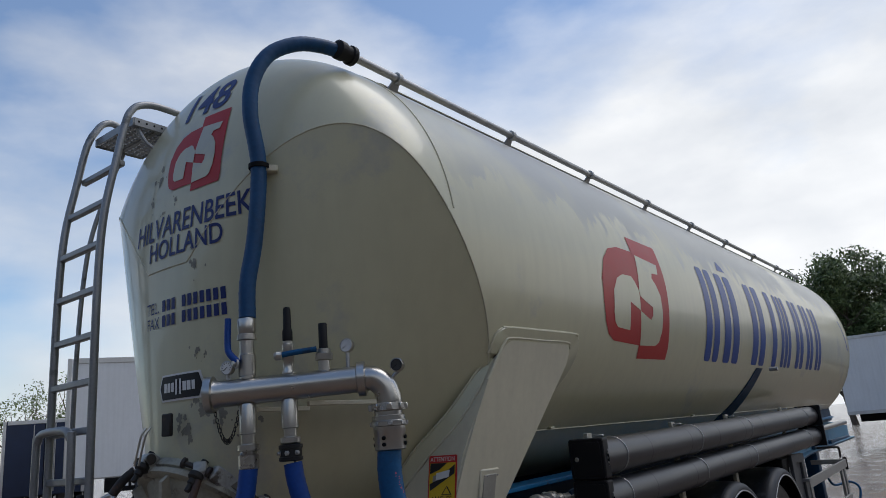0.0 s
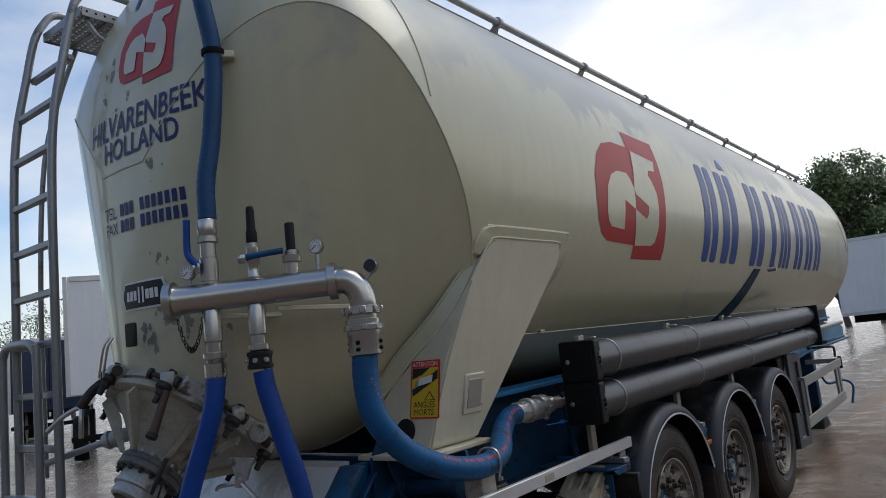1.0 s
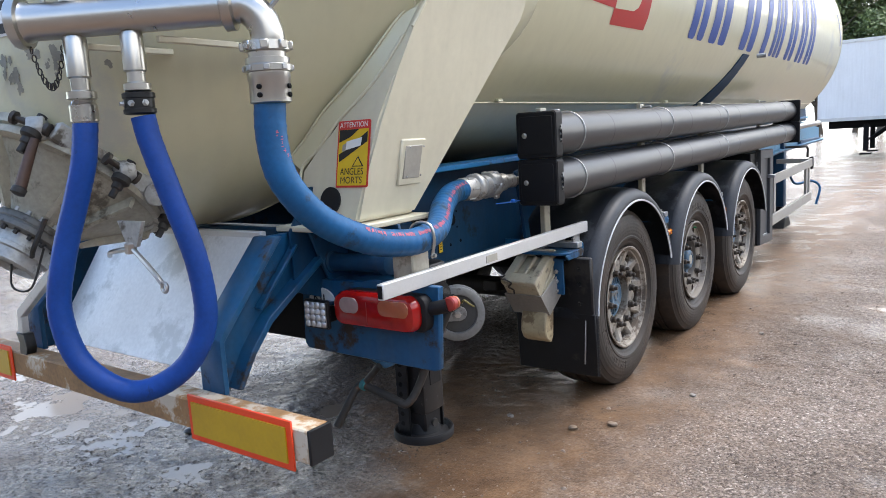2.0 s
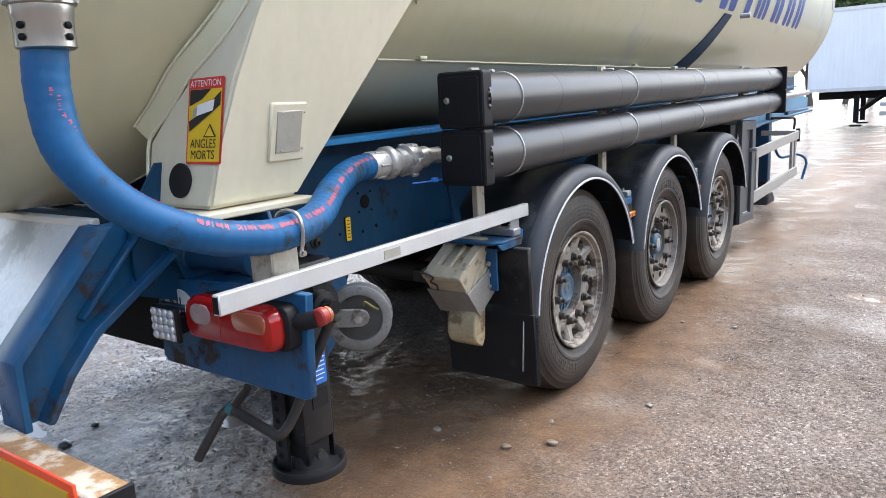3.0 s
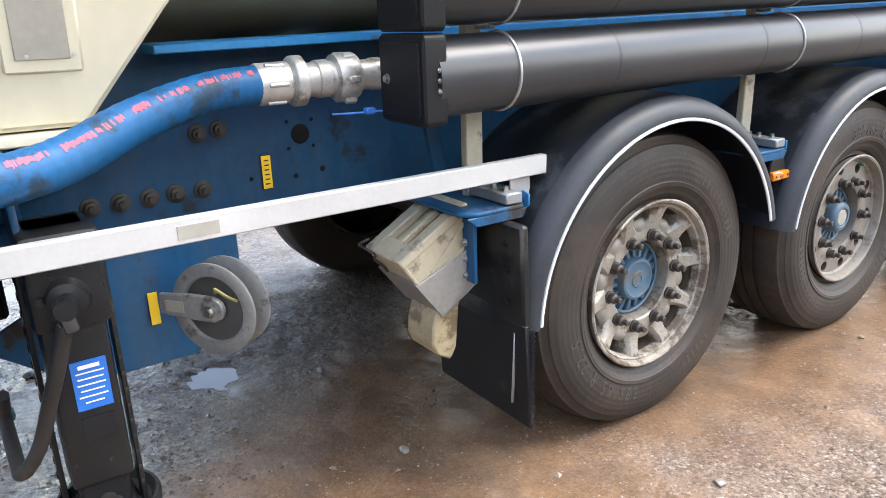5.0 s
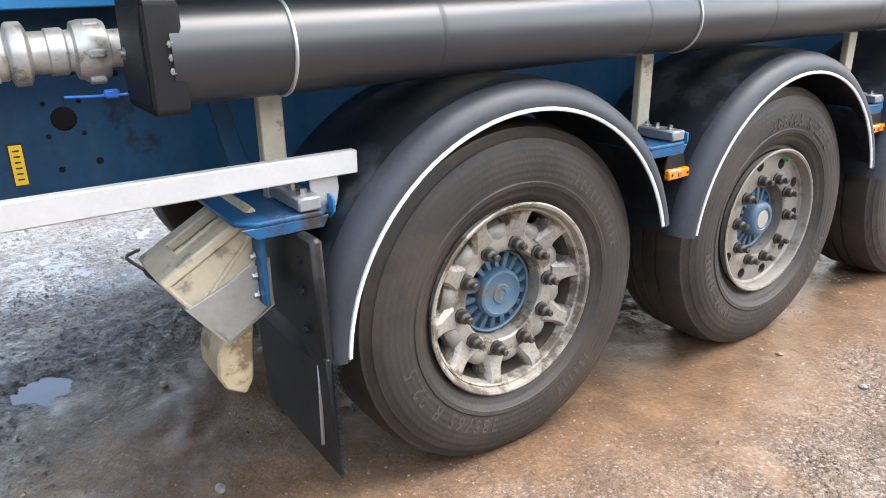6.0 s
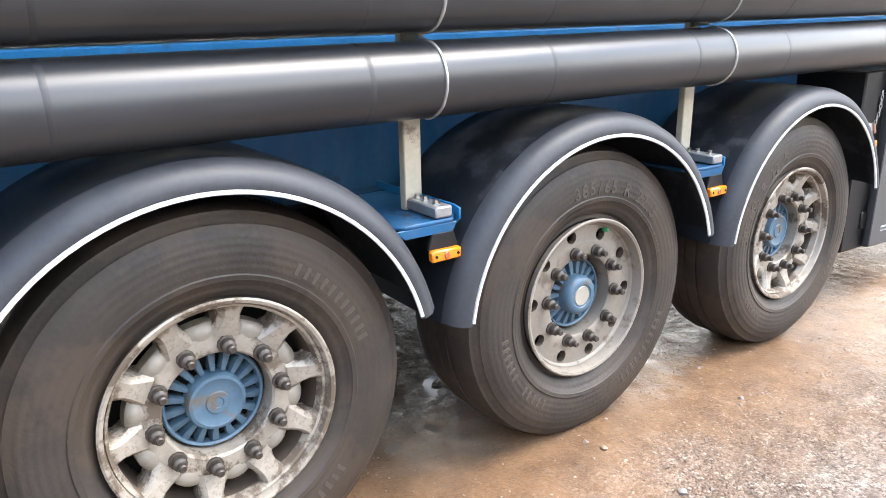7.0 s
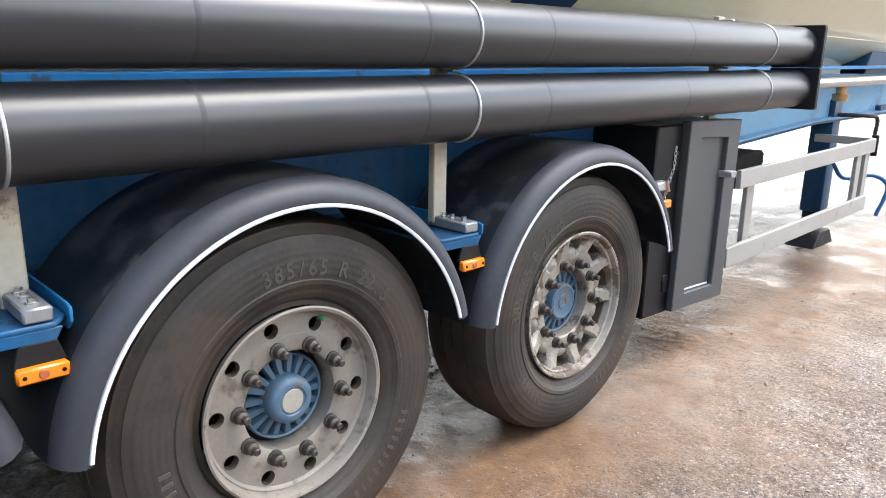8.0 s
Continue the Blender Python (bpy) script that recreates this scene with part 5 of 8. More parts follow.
def wrapped(path, r, i0, i1, ang, width, material, parent, name, dash=(0.45, 0.85)):
    """Marks of worn print along a hose."""
    rn = random.Random(11)
    i = i0
    while i < i1 - 1:
        j = min(i1, i + 1)
        a, b = Vector(path[i]), Vector(path[j])
        d = (b - a).normalized()
        side = d.cross(Vector((0, 0, 1))).normalized()
        up = side.cross(d)
        n = 4
        for k in range(n):
            if rn.random() < 0.2 or i % 7 == 6:
                continue
            p, q = a.lerp(b, k / n), a.lerp(b, (k + rn.uniform(*dash)) / n)
            w0 = ang - width / 2 + rn.uniform(0, 0.12)
            w1 = ang + width / 2 - rn.uniform(0, 0.12)
            bm, vs = B(), []
            for pt, w in ((p, w0), (q, w0), (q, w1), (p, w1)):
                vs.append(bm.verts.new(pt + (side * math.cos(w) + up * math.sin(w)) * (r + 0.0015)))
            bm.faces.new(vs)
            part(name, bm, material, parent)
        i += 1


wrapped(NEAR, 0.049, 30, len(NEAR) - 2, 0.75, 0.42, HOSE_PRINT, near, "print_mark", (0.6, 0.98))
wrapped(NEAR, 0.049, 6, 30, 1.3, 0.22, HOSE_PRINT, near, "print_mark")

LOOP = spline([(0.707, -2.833, 1.64), (0.70, -2.85, 1.52), (0.665, -2.872, 1.40), (0.615, -2.912, 1.22), (0.585, -2.935, 1.04), (0.625, -2.905, 0.86), (0.735, -2.81, 0.758), (0.862, -2.71, 0.815),
               (0.935, -2.65, 0.96), (0.935, -2.65, 1.16), (0.888, -2.688, 1.40), (0.855, -2.714, 1.56), (0.845, -2.722, 1.64)], 8)
part("hose", ribbed(LOOP, 0.037, 20), HOSE_DEEP, trailer, "blue rubber hose hanging in a loop behind the bumper")
RISER = spline([(0.703, -2.826, 2.25), (0.704, -2.822, 2.40), (0.72, -2.79, 2.62), (0.727, -2.768, 2.95), (0.716, -2.80, 3.20), (0.722, -2.785, 3.38), (0.748, -2.71, 3.53), (0.80, -2.585, 3.615),
                (0.85, -2.46, 3.635), (PX, -2.32, PZ)], 8)
part("hose", ribbed(RISER, 0.036, 20), HOSE_TEAL, trailer, "blue rubber hose rising over the tank end")
part("hose_clip", lathe(B(), [(0.044, 0), (0.047, 0.002), (0.047, 0.022), (0.044, 0.024)], (0.727, -2.766, 2.935), (0.727, -2.766, 3.9), 20, False), DARK, trailer)
part("hose_bracket", box(B(), (0.745, -2.725, 2.94), (0.05, 0.08, 0.03), (0, 0, -35), bevel=0.004), CREAM_WORN, trailer)

# ---- stainless manifold with valves, gauges and the elbow
MA, MB = Vector((0.575, -2.938, 1.937)), Vector((1.085, -2.531, 1.953))
md = (MB - MA).normalized()
ML = (MB - MA).length
mani = part("manifold", lathe(B(), [(0.074, 0), (0.076, 0.004), (0.076, 0.03), (0.062, 0.034), (0.055, 0.05), (0.055, ML - 0.03), (0.062, ML - 0.028), (0.072, ML - 0.024), (0.072, ML + 0.006), (0.058, ML + 0.01)],
                              MA, MB, 30), STEEL, trailer, "stainless steel air manifold with valves and gauges")
el = [MB + md * 0.005, MB + md * 0.045 + Vector((0, 0, -0.006)), MB + md * 0.083 + Vector((0, 0, -0.042)), MB + md * 0.098 + Vector((0, 0, -0.09)), MB + md * 0.099 + Vector((0, 0, -0.12))]
part("elbow", sweep(B(), spline(el, 6), 0.052, 24), STEEL, mani)
eb = Vector((1.157, -2.474, 1.845))
part("hose_end", lathe(B(), [(0.055, 0), (0.07, 0.002), (0.072, 0.03), (0.058, 0.034), (0.058, 0.05), (0.068, 0.052), (0.068, 0.07), (0.075, 0.074), (0.075, 0.092), (0.066, 0.095), (0.066, 0.118), (0.064, 0.122),
                             (0.064, 0.185), (0.055, 0.19)], eb, eb + Vector((0, 0, -1)), 28), STEEL, mani, "silver screwed hose end")
for a in range(0, 360, 45):
    d = Vector((math.cos(radians(a)), math.sin(radians(a)), 0))
    part("ring_lug", box(B(), eb + d * 0.074 - Vector((0, 0, 0.016)), (0.014, 0.026, 0.026), (0, 0, a), bevel=0.003), STEEL, mani)
    part("ring_lug", box(B(), eb + d * 0.075 - Vector((0, 0, 0.083)), (0.008, 0.02, 0.016), (0, 0, a), bevel=0.002), STEEL_DULL, mani)
for a in (20, 200, 110, 290):
    d = Vector((math.cos(radians(a)), math.sin(radians(a)), 0))
    for dz in (0.14, 0.165):
        part("clamp_bolt", lathe(B(), [(0.008, 0), (0.008, 0.01), (0.005, 0.012)], eb + d * 0.06 - Vector((0, 0, dz)), eb + d - Vector((0, 0, dz)), 10), DARK, mani)


def stem(x, y, z0, prof, up, material, name, label=""):
    return part(name, lathe(B(), prof, (x, y, z0), (x, y, z0 + (1 if up else -1)), 20), material, mani, label)


vx, vy = 0.706, -2.833
stem(vx, vy, 1.99, [(0.03024, 0), (0.03024, 0.01), (0.03528, 0.014), (0.03528, 0.10), (0.03024, 0.105), (0.03024, 0.16), (0.04032, 0.165), (0.04032, 0.185), (0.0336, 0.19), (0.03696, 0.2), (0.03864, 0.25), (0.03528, 0.255)], True, STEEL, "ball_valve", "stainless ball valve")
bm = sweep(B(), spline([(vx - 0.0, vy - 0.048, 2.06), (vx - 0.035, vy - 0.062, 2.10), (vx - 0.05, vy - 0.06, 2.14), (vx - 0.052, vy - 0.055, 2.25)], 5), 0.014, 10)
part("valve_lever", bm, HOSE_DEEP, mani, "blue dipped valve lever")
part("lever_pivot", lathe(B(), [(0.022, 0), (0.022, 0.008), (0.012, 0.01), (0.012, 0.022)], (vx - 0.005, vy - 0.045, 2.055), (vx - 0.3, vy - 1, 2.055), 12), STEEL_DULL, mani)
stem(vx, vy, 1.89, [(0.03168, 0), (0.0352, 0.01), (0.0352, 0.12), (0.02816, 0.125), (0.02816, 0.16), (0.044, 0.165), (0.044, 0.185), (0.03168, 0.19), (0.0352, 0.2), (0.04224, 0.205), (0.04224, 0.255), (0.03784, 0.26)], False, STEEL, "pipe_stub", "stainless pipe stub")
wx, wy = 0.84, -2.726
stem(wx, wy, 1.995, [(0.0255, 0), (0.0272, 0.01), (0.0221, 0.02), (0.0221, 0.06), (0.0255, 0.065), (0.0255, 0.125), (0.0204, 0.13), (0.0204, 0.14)], True, STEEL, "valve_stem")
stem(wx, wy, 2.13, [(0.01872, 0), (0.0216, 0.01), (0.0216, 0.045), (0.01728, 0.06), (0.01584, 0.14), (0.01296, 0.15)], True, RUBBER, "rubber_boot", "black rubber boot")
part("valve_lever", sweep(B(), spline([(wx + 0.01, wy - 0.04, 2.075), (wx + 0.06, wy - 0.0, 2.082), (wx + 0.12, wy + 0.05, 2.088)], 5), 0.012, 10), HOSE, mani, "blue dipped valve lever")
part("valve_knob", lathe(B(), [(0.02, 0), (0.02, 0.02), (0.01, 0.03)], (wx - 0.01, wy - 0.03, 2.075), (wx - 0.6, wy - 0.9, 2.075), 10), STEEL, mani)
stem(wx, wy, 1.895, [(0.0306, 0), (0.0342, 0.01), (0.0342, 0.115), (0.027, 0.12), (0.027, 0.15), (0.0405, 0.155), (0.0405, 0.175), (0.0324, 0.18), (0.0342, 0.19)], False, STEEL, "pipe_stub", "stainless pipe stub")
stem(wx, wy, 1.715, [(0.04, 0), (0.049, 0.004), (0.049, 0.018), (0.045, 0.02), (0.045, 0.05), (0.049, 0.052), (0.049, 0.064), (0.042, 0.068)], False, LEG, "hose_cuff", "dark grey hose clamp")
for a in (200, 250, 300, 350):
    d = Vector((math.cos(radians(a)), math.sin(radians(a)), 0))
    part("clamp_bolt", bolt(B(), Vector((wx, wy, 1.68)) + d * 0.046, d, 0.007, 0.012), STEEL_DULL, mani)
ux, uy = 0.957, -2.633
stem(ux, uy, 1.995, [(0.02464, 0), (0.02464, 0.045), (0.03696, 0.05), (0.03872, 0.075), (0.02992, 0.08), (0.02992, 0.095)], True, STEEL, "safety_valve")
stem(ux, uy, 2.085, [(0.01872, 0), (0.01872, 0.11), (0.01584, 0.115)], True, RUBBER, "rubber_boot", "black rubber boot")


def gauge(x, y, z, base, r=0.029, face=None):
    n = Vector((0.35, -0.93, 0.0)).normalized()
    p = Vector((x, y, z))
    body = part("gauge", lathe(B(), [(r * 0.9, 0), (r, 0.004), (r, 0.026), (r * 0.9, 0.028), (r * 0.88, 0.024)], p - n * 0.014, p + n, 24), STEEL, mani, "round pressure gauge with a white dial")
    part("dial", lathe(B(), [(r * 0.86, 0), (r * 0.86, 0.002)], p + n * 0.010, p + n * 2, 24), face or GAUGE, mani)
    m = axis_matrix(p + n * 0.0125, p + n * 2)
    for a in range(-120, 121, 30):
        part("tick", box(B(), (0, r * 0.68, 0), (0.002, 0.006, 0.001), m=m @ Matrix.Rotation(radians(a), 4, "Z")), INK_BLACK, mani)
    part("needle", box(B(), (0, r * 0.25, 0.0006), (0.003, r * 0.8, 0.001), m=m @ Matrix.Rotation(radians(130), 4, "Z")), INK_BLACK, mani)
    part("gauge_stem", rod(B(), base, p - Vector((0, 0, r * 0.9)), 0.008, 8), STEEL_DULL, mani)


gauge(1.035, -2.571, 2.096, (1.035, -2.571, 2.0))
gauge(0.647, -2.885, 2.043, (0.647, -2.882, 1.985))
gauge(1.196, -2.443, 1.998, (1.165, -2.465, 1.935), face=PLATE_DARK)
for k in range(21):
    a = k / 20
    p = Vector((0.60, -2.92, 1.885)) + Vector((0.085 * a, 0.07 * a, -0.62 * a * (1 - a) + 0.03 * a))
    e = 0.0065
    part("chain_link", sweep(B(), [p + Vector((e * math.cos(t) * (k % 2), e * math.cos(t) * ((k + 1) % 2), 0.011 * math.sin(t))) for t in [2 * math.pi * q / 8 for q in range(8)]], 0.0022, 5, closed=True), IRON, mani)
for q, ln in ((0.22, 0.3), (0.62, 0.16)):
    p = MA.lerp(MB, q)
    b = tank_y(p.x, p.z)
    part("manifold_bracket", box(B(), (p.x, (p.y + b) / 2 + 0.03, p.z - 0.075), (0.02, abs(b - p.y) + 0.03, 0.02), bevel=0.003), CREAM_WORN, mani)
part("hook_rod", rod(B(), (0.79, -2.68, 1.84), (0.80, -2.67, 1.63), 0.006, 6), IRON, mani)

# ---- discharge: round clamped door, hopper and outlet flange under the cone
DD = Vector((XC, -2.565, 1.465))
E1, E2 = Vector((1, 0, 0)), Vector((0, -0.785, 0.62))


def rim_at(a, r, h):
    """A place on the door: angle, radius, distance outwards."""
    return DD + (E1 * math.cos(radians(a)) + E2 * math.sin(radians(a))) * r + DN * h


dis = part("discharge_door", lathe(B(), [(0.30, -0.03), (0.355, -0.028), (0.365, -0.02), (0.365, 0.012), (0.35, 0.016), (0.35, 0.026), (0.37, 0.03), (0.37, 0.052), (0.345, 0.058), (0.31, 0.05)], DD, DD + DN, 44),
           CAST_CREAM, trailer, "weathered cast round discharge door with clamps")
ON = Vector((0, -0.68, -0.733)).normalized()
part("hopper", lathe(B(), [(0.345, 0.035), (0.33, 0.06), (0.245, 0.13), (0.165, 0.205), (0.13, 0.24), (0.122, 0.27)], DD, DD + ON, 40), CAST_CREAM, dis)
of = DD + ON * 0.262
part("outlet_flange", lathe(B(), [(0.11, 0), (0.142, 0.003), (0.145, 0.008), (0.145, 0.026), (0.14, 0.03), (0.14, 0.034), (0.145, 0.038), (0.145, 0.056), (0.14, 0.06), (0.112, 0.064)], of, of + ON, 36), FLANGE, dis, "bolted round outlet flange")
part("outlet_cap", lathe(B(), [(0.104, 0.06), (0.106, 0.105), (0.112, 0.108), (0.112, 0.122), (0.098, 0.126), (0.098, 0.165), (0.09, 0.17), (0.082, 0.172), (0.082, 0.15), (0.05, 0.148)], of, of + ON, 32), CAST, dis, "grey outlet cap")
om = axis_matrix(of, of + ON)
for k in range(16):
    a = 2 * math.pi * k / 16
    p = om @ Vector((0.128 * math.cos(a), 0.128 * math.sin(a), 0.002))
    part("bolt", bolt(B(), p, -ON, 0.008, 0.018), STEEL_DULL, dis)
    p = om @ Vector((0.128 * math.cos(a), 0.128 * math.sin(a), 0.062))
    part("bolt", bolt(B(), p, ON, 0.008, 0.018), IRON, dis)
part("cap_lever", sweep(B(), spline([of + ON * 0.12 + Vector((0.11, 0, 0)), of + ON * 0.10 + Vector((0.15, -0.02, 0.02)), of + ON * 0.02 + Vector((0.17, -0.03, 0.06))], 4), 0.009, 8), IRON, dis)
for a in (3, 50, 98, 150, 205, 260, 318):
    m = axis_matrix(rim_at(a, 0.372, 0.012), rim_at(a, 1.0, 0.012))
    part("clamp_lug", prism(B(), [(-0.04, -0.05), (0.04, -0.05), (0.04, 0.02), (0.022, 0.05), (-0.022, 0.05), (-0.04, 0.02)], "y", -0.028, 0.028, bevel=0.006, m=m @ Matrix.Rotation(radians(90), 4, "Z")), CAST, dis)
    q = rim_at(a, 0.395, -0.03)
    part("clamp_screw", lathe(B(), [(0.017, 0), (0.017, 0.06), (0.03, 0.063), (0.034, 0.07), (0.034, 0.086), (0.026, 0.094), (0.02, 0.095), (0.02, 0.115), (0.013, 0.12), (0.013, 0.15)], q, q + DN, 14), IRON, dis)
    q = rim_at(a - 7, 0.40, 0.012)
    part("clamp_pin", lathe(B(), [(0.024, 0), (0.024, 0.014), (0.012, 0.016), (0.012, 0.12), (0.024, 0.122), (0.024, 0.135)], q, rim_at(a + 7, 0.40, 0.012), 12), NUT, dis)
part("clamp_handle", rod(B(), rim_at(47, 0.40, 0.06), rim_at(42, 0.37, 0.23), 0.016, 10, 0.02), mat("worn_brown_grip", (0.07, 0.035, 0.022), 0.5, var=0.3, scale=12, fine=60, bump=0.05), dis, "brown clamp handle")
part("handle_tip", lathe(B(), [(0.018, 0), (0.024, 0.005), (0.024, 0.025), (0.012, 0.03)], rim_at(42, 0.37, 0.225), rim_at(41, 0.365, 0.5), 12), IRON, dis)
for a in (20, 75, 128, 180, 235, 290, 345):
    d = E1 * math.cos(radians(a)) + E2 * math.sin(radians(a))
    t = d.cross(ON).normalized() * 0.009
    bm = B()
    quad = [DD + d * 0.345 + ON * 0.055, DD + d * 0.25 + ON * 0.12, DD + d * 0.142 + ON * 0.255, DD + d * 0.165 + ON * 0.258, DD + d * 0.355 + ON * 0.10]
    lo, hi = [bm.verts.new(q - t) for q in quad], [bm.verts.new(q + t) for q in quad]
    bm.faces.new(lo)
    bm.faces.new(list(reversed(hi)))
    for k in range(5):
        bm.faces.new((lo[k], hi[k], hi[(k + 1) % 5], lo[(k + 1) % 5]))
    part("hopper_rib", bm, CAST_CREAM, dis)
for a0, a1 in ((43, -22), (103, 150)):
    p, q = rim_at(a0, 0.385, 0.0), rim_at(a1, 0.385, 0.0)
    m = axis_matrix(p, q) 
    part("clamp_bar", box(B(), (0, 0, (q - p).length / 2), (0.05, 0.075, (q - p).length), bevel=0.01, m=m), CAST, dis, "grey cast clamp bar")
pv = rim_at(-22, 0.385, 0.0)
part("bar_pivot", lathe(B(), [(0.04, -0.05), (0.045, -0.045), (0.045, 0.045), (0.04, 0.05), (0.018, 0.052), (0.018, 0.065)], pv, pv + Vector((0.8, -0.6, 0)), 18), CAST, dis)
# lever handles
lv = rim_at(118, 0.40, 0.03)
part("lever", sweep(B(), spline([lv, lv + Vector((-0.03, -0.04, -0.04)), lv + Vector((-0.06, -0.075, -0.10))], 4), 0.022, 10), IRON, dis)
lf = lv + Vector((-0.06, -0.075, -0.10))
part("lever_fork", sweep(B(), spline([lf + Vector((-0.12, -0.09, -0.09)), lf + Vector((-0.06, -0.045, -0.03)), lf, lf + Vector((0.025, -0.01, -0.05)), lf + Vector((0.02, -0.01, -0.13))], 5), 0.011, 8), STEEL, dis, "bright forked lever handle")
part("spanner_rod", sweep(B(), spline([(0.35, -2.62, 1.16), (0.44, -2.66, 1.185), (0.56, -2.66, 1.20), (0.60, -2.66, 1.19), (0.70, -2.66, 1.12), (0.735, -2.66, 1.09)], 4), 0.009, 8), STEEL, dis, "bright lever rod with an eyelet")
part("rod_nut", lathe(B(), [(0.018, -0.015), (0.02, -0.01), (0.02, 0.02), (0.014, 0.025)], (0.57, -2.66, 1.20), (0.57, -2.66, 2.2), 6), STEEL, dis)
part("rod_eye", sweep(B(), [(0.748 + 0.016 * math.cos(2 * math.pi * k / 12), -2.66, 1.077 + 0.016 * math.sin(2 * math.pi * k / 12)) for k in range(12)], 0.006, 6, closed=True), STEEL, dis)
part("rod_web", prism(B(), [(0.50, 1.30), (0.66, 1.30), (0.61, 1.21), (0.55, 1.20)], "y", -2.66, -2.645, bevel=0.003), CAST, dis)
sp = rim_at(150, 0.20, 0.13)
part("side_port", lathe(B(), [(0.032, 0), (0.032, 0.08), (0.042, 0.083), (0.042, 0.098), (0.034, 0.10), (0.034, 0.115), (0.042, 0.118), (0.042, 0.132), (0.03, 0.135), (0.03, 0.15)], sp, sp + Vector((-0.75, -0.62, -0.2)), 18), STEEL_DULL, dis)
part("dangling_chain", sweep(B(), spline([of + ON * 0.16, of + ON * 0.16 + Vector((0.03, -0.02, -0.08)), of + ON * 0.14 + Vector((0.10, 0, -0.10)), of + ON * 0.06 + Vector((0.12, 0, -0.02))], 5), 0.004, 6), IRON, dis)
part("clip_plate", box(B(), (0.2, -2.885, 1.845), (0.06, 0.02, 0.10), (0, 0, 8), bevel=0.005), IRON, dis)
for dx in (0.0, 0.035):
    part("hook_wire", sweep(B(), spline([(0.14 + dx, -2.95, 1.84), (0.13 + dx, -2.97, 1.80), (0.10 + dx, -2.98, 1.68)], 4), 0.005, 6), STEEL, dis)

# ---- rear: bumper with reflectors, struts, splash sheet
bum = part("bumper", box(B(), (0.06, -2.575, 0.615), (2.57, 0.095, 0.11), bevel=0.006), WOOD, trailer, "rust-stained rear underrun bumper")
for xa, xb in ((0.755, 1.285), (-1.16, -0.60)):
    part("reflector", box(B(), ((xa + xb) / 2, -2.628, 0.612), (xb - xa, 0.008, 0.165), bevel=0.003), REFL_RED, bum, "yellow reflector board with a red rim")
    part("reflector_field", box(B(), ((xa + xb) / 2, -2.634, 0.612), (xb - xa - 0.05, 0.006, 0.117)), REFL_YELLOW, bum)
part("bumper_end", box(B(), (1.349, -2.575, 0.615), (0.012, 0.097, 0.113), bevel=0.003), RUBBER, bum)
for s in (1, -1):
    def X(x):
        return XC + s * (x - XC)
    web = [(-1.98, 1.185), (-2.22, 1.185), (-2.52, 0.86), (-2.52, 0.66), (-2.45, 0.66), (-2.37, 0.78), (-2.28, 0.875), (-2.0, 1.06)]
    stt = part("strut", prism(B(), web, "x", X(0.725), X(0.755), bevel=0.003), BLUE_CHIP, trailer, "chipped blue channel strut down to the bumper")
    part("strut_flange", prism(B(), [(-2.19, 1.186), (-2.225, 1.186), (-2.523, 0.862), (-2.523, 0.66), (-2.50, 0.66), (-2.50, 0.85)], "x", X(0.69), X(0.82), bevel=0.003), BLUE_CHIP, stt)
    part("strut_flange", prism(B(), [(-1.985, 1.055), (-2.0, 1.075), (-2.29, 0.89), (-2.385, 0.785), (-2.46, 0.662), (-2.44, 0.655), (-2.365, 0.77), (-2.275, 0.868)], "x", X(0.69), X(0.82), bevel=0.003), BLUE_CHIP, stt)
    part("strut_rib", box(B(), (X(0.775), -2.20, 1.03), (0.035, 0.30, 0.016), (46, 0, 0), bevel=0.004), BLUE_CHIP, stt)
sheet = B()
prism(sheet, [(-2.17, 1.175), (-2.175, 1.18), (-2.49, 0.715), (-2.485, 0.71)], "x", -0.46, 0.66)
part("splash_sheet", sheet, ALU_SHEET, trailer, "dull aluminium splash sheet below the tank cone")
part("sheet_edge", box(B(), (0.1, -2.165, 1.182), (1.16, 0.03, 0.03), bevel=0.004), ALU, trailer)
for p, q in (((-0.05, -2.6, 1.125), (-0.505, -2.6, 0.852)), ((-0.502, -2.598, 0.865), (-0.512, -2.598, 0.76))):
    ln = (Vector(q) - Vector(p)).length
    part("step_arm", box(B(), (0, 0, ln / 2), (0.03, 0.045, ln), bevel=0.004, m=axis_matrix(p, q)), ALU, trailer, "pale step arm")
part("arm_foot", prism(B(), [(-0.55, 0.765), (-0.47, 0.765), (-0.455, 0.70), (-0.47, 0.665), (-0.535, 0.665), (-0.525, 0.72)], "y", -2.62, -2.575, bevel=0.004), LEG, trailer)

# ---- tail light carrier
tp = part("lamp_panel", prism(B(), [(0.665, 0.975), (0.65, 0.69), (0.67, 0.668), (1.34, 0.66), (1.365, 0.668), (1.385, 0.985), (1.05, 0.99), (0.99, 0.972)], "y", -1.975, -1.945, bevel=0.004), BLUE_CHIP, trailer, "chipped blue lamp panel")
part("panel_web", prism(B(), [(-1.96, 0.70), (-1.6, 0.88), (-1.3, 0.90), (-1.3, 0.66), (-1.45, 0.54), (-1.75, 0.54)], "x", 0.885, 0.90, bevel=0.003), BLUE_CHIP, tp)
part("panel_shelf", box(B(), (0.98, -1.86, 0.972), (0.40, 0.2, 0.014), (0, -2, 0), bevel=0.003), BLUE_CHIP, tp)
part("hanger_tube", lathe(B(), [(0.036, 0), (0.046, 0.004), (0.046, 0.03), (0.036, 0.034), (0.036, 0.30), (0.046, 0.304), (0.046, 0.34), (0.03, 0.345)], (0.79, -1.93, 1.04), (1.79, -1.93, 1.07), 20), BLUE, tp)
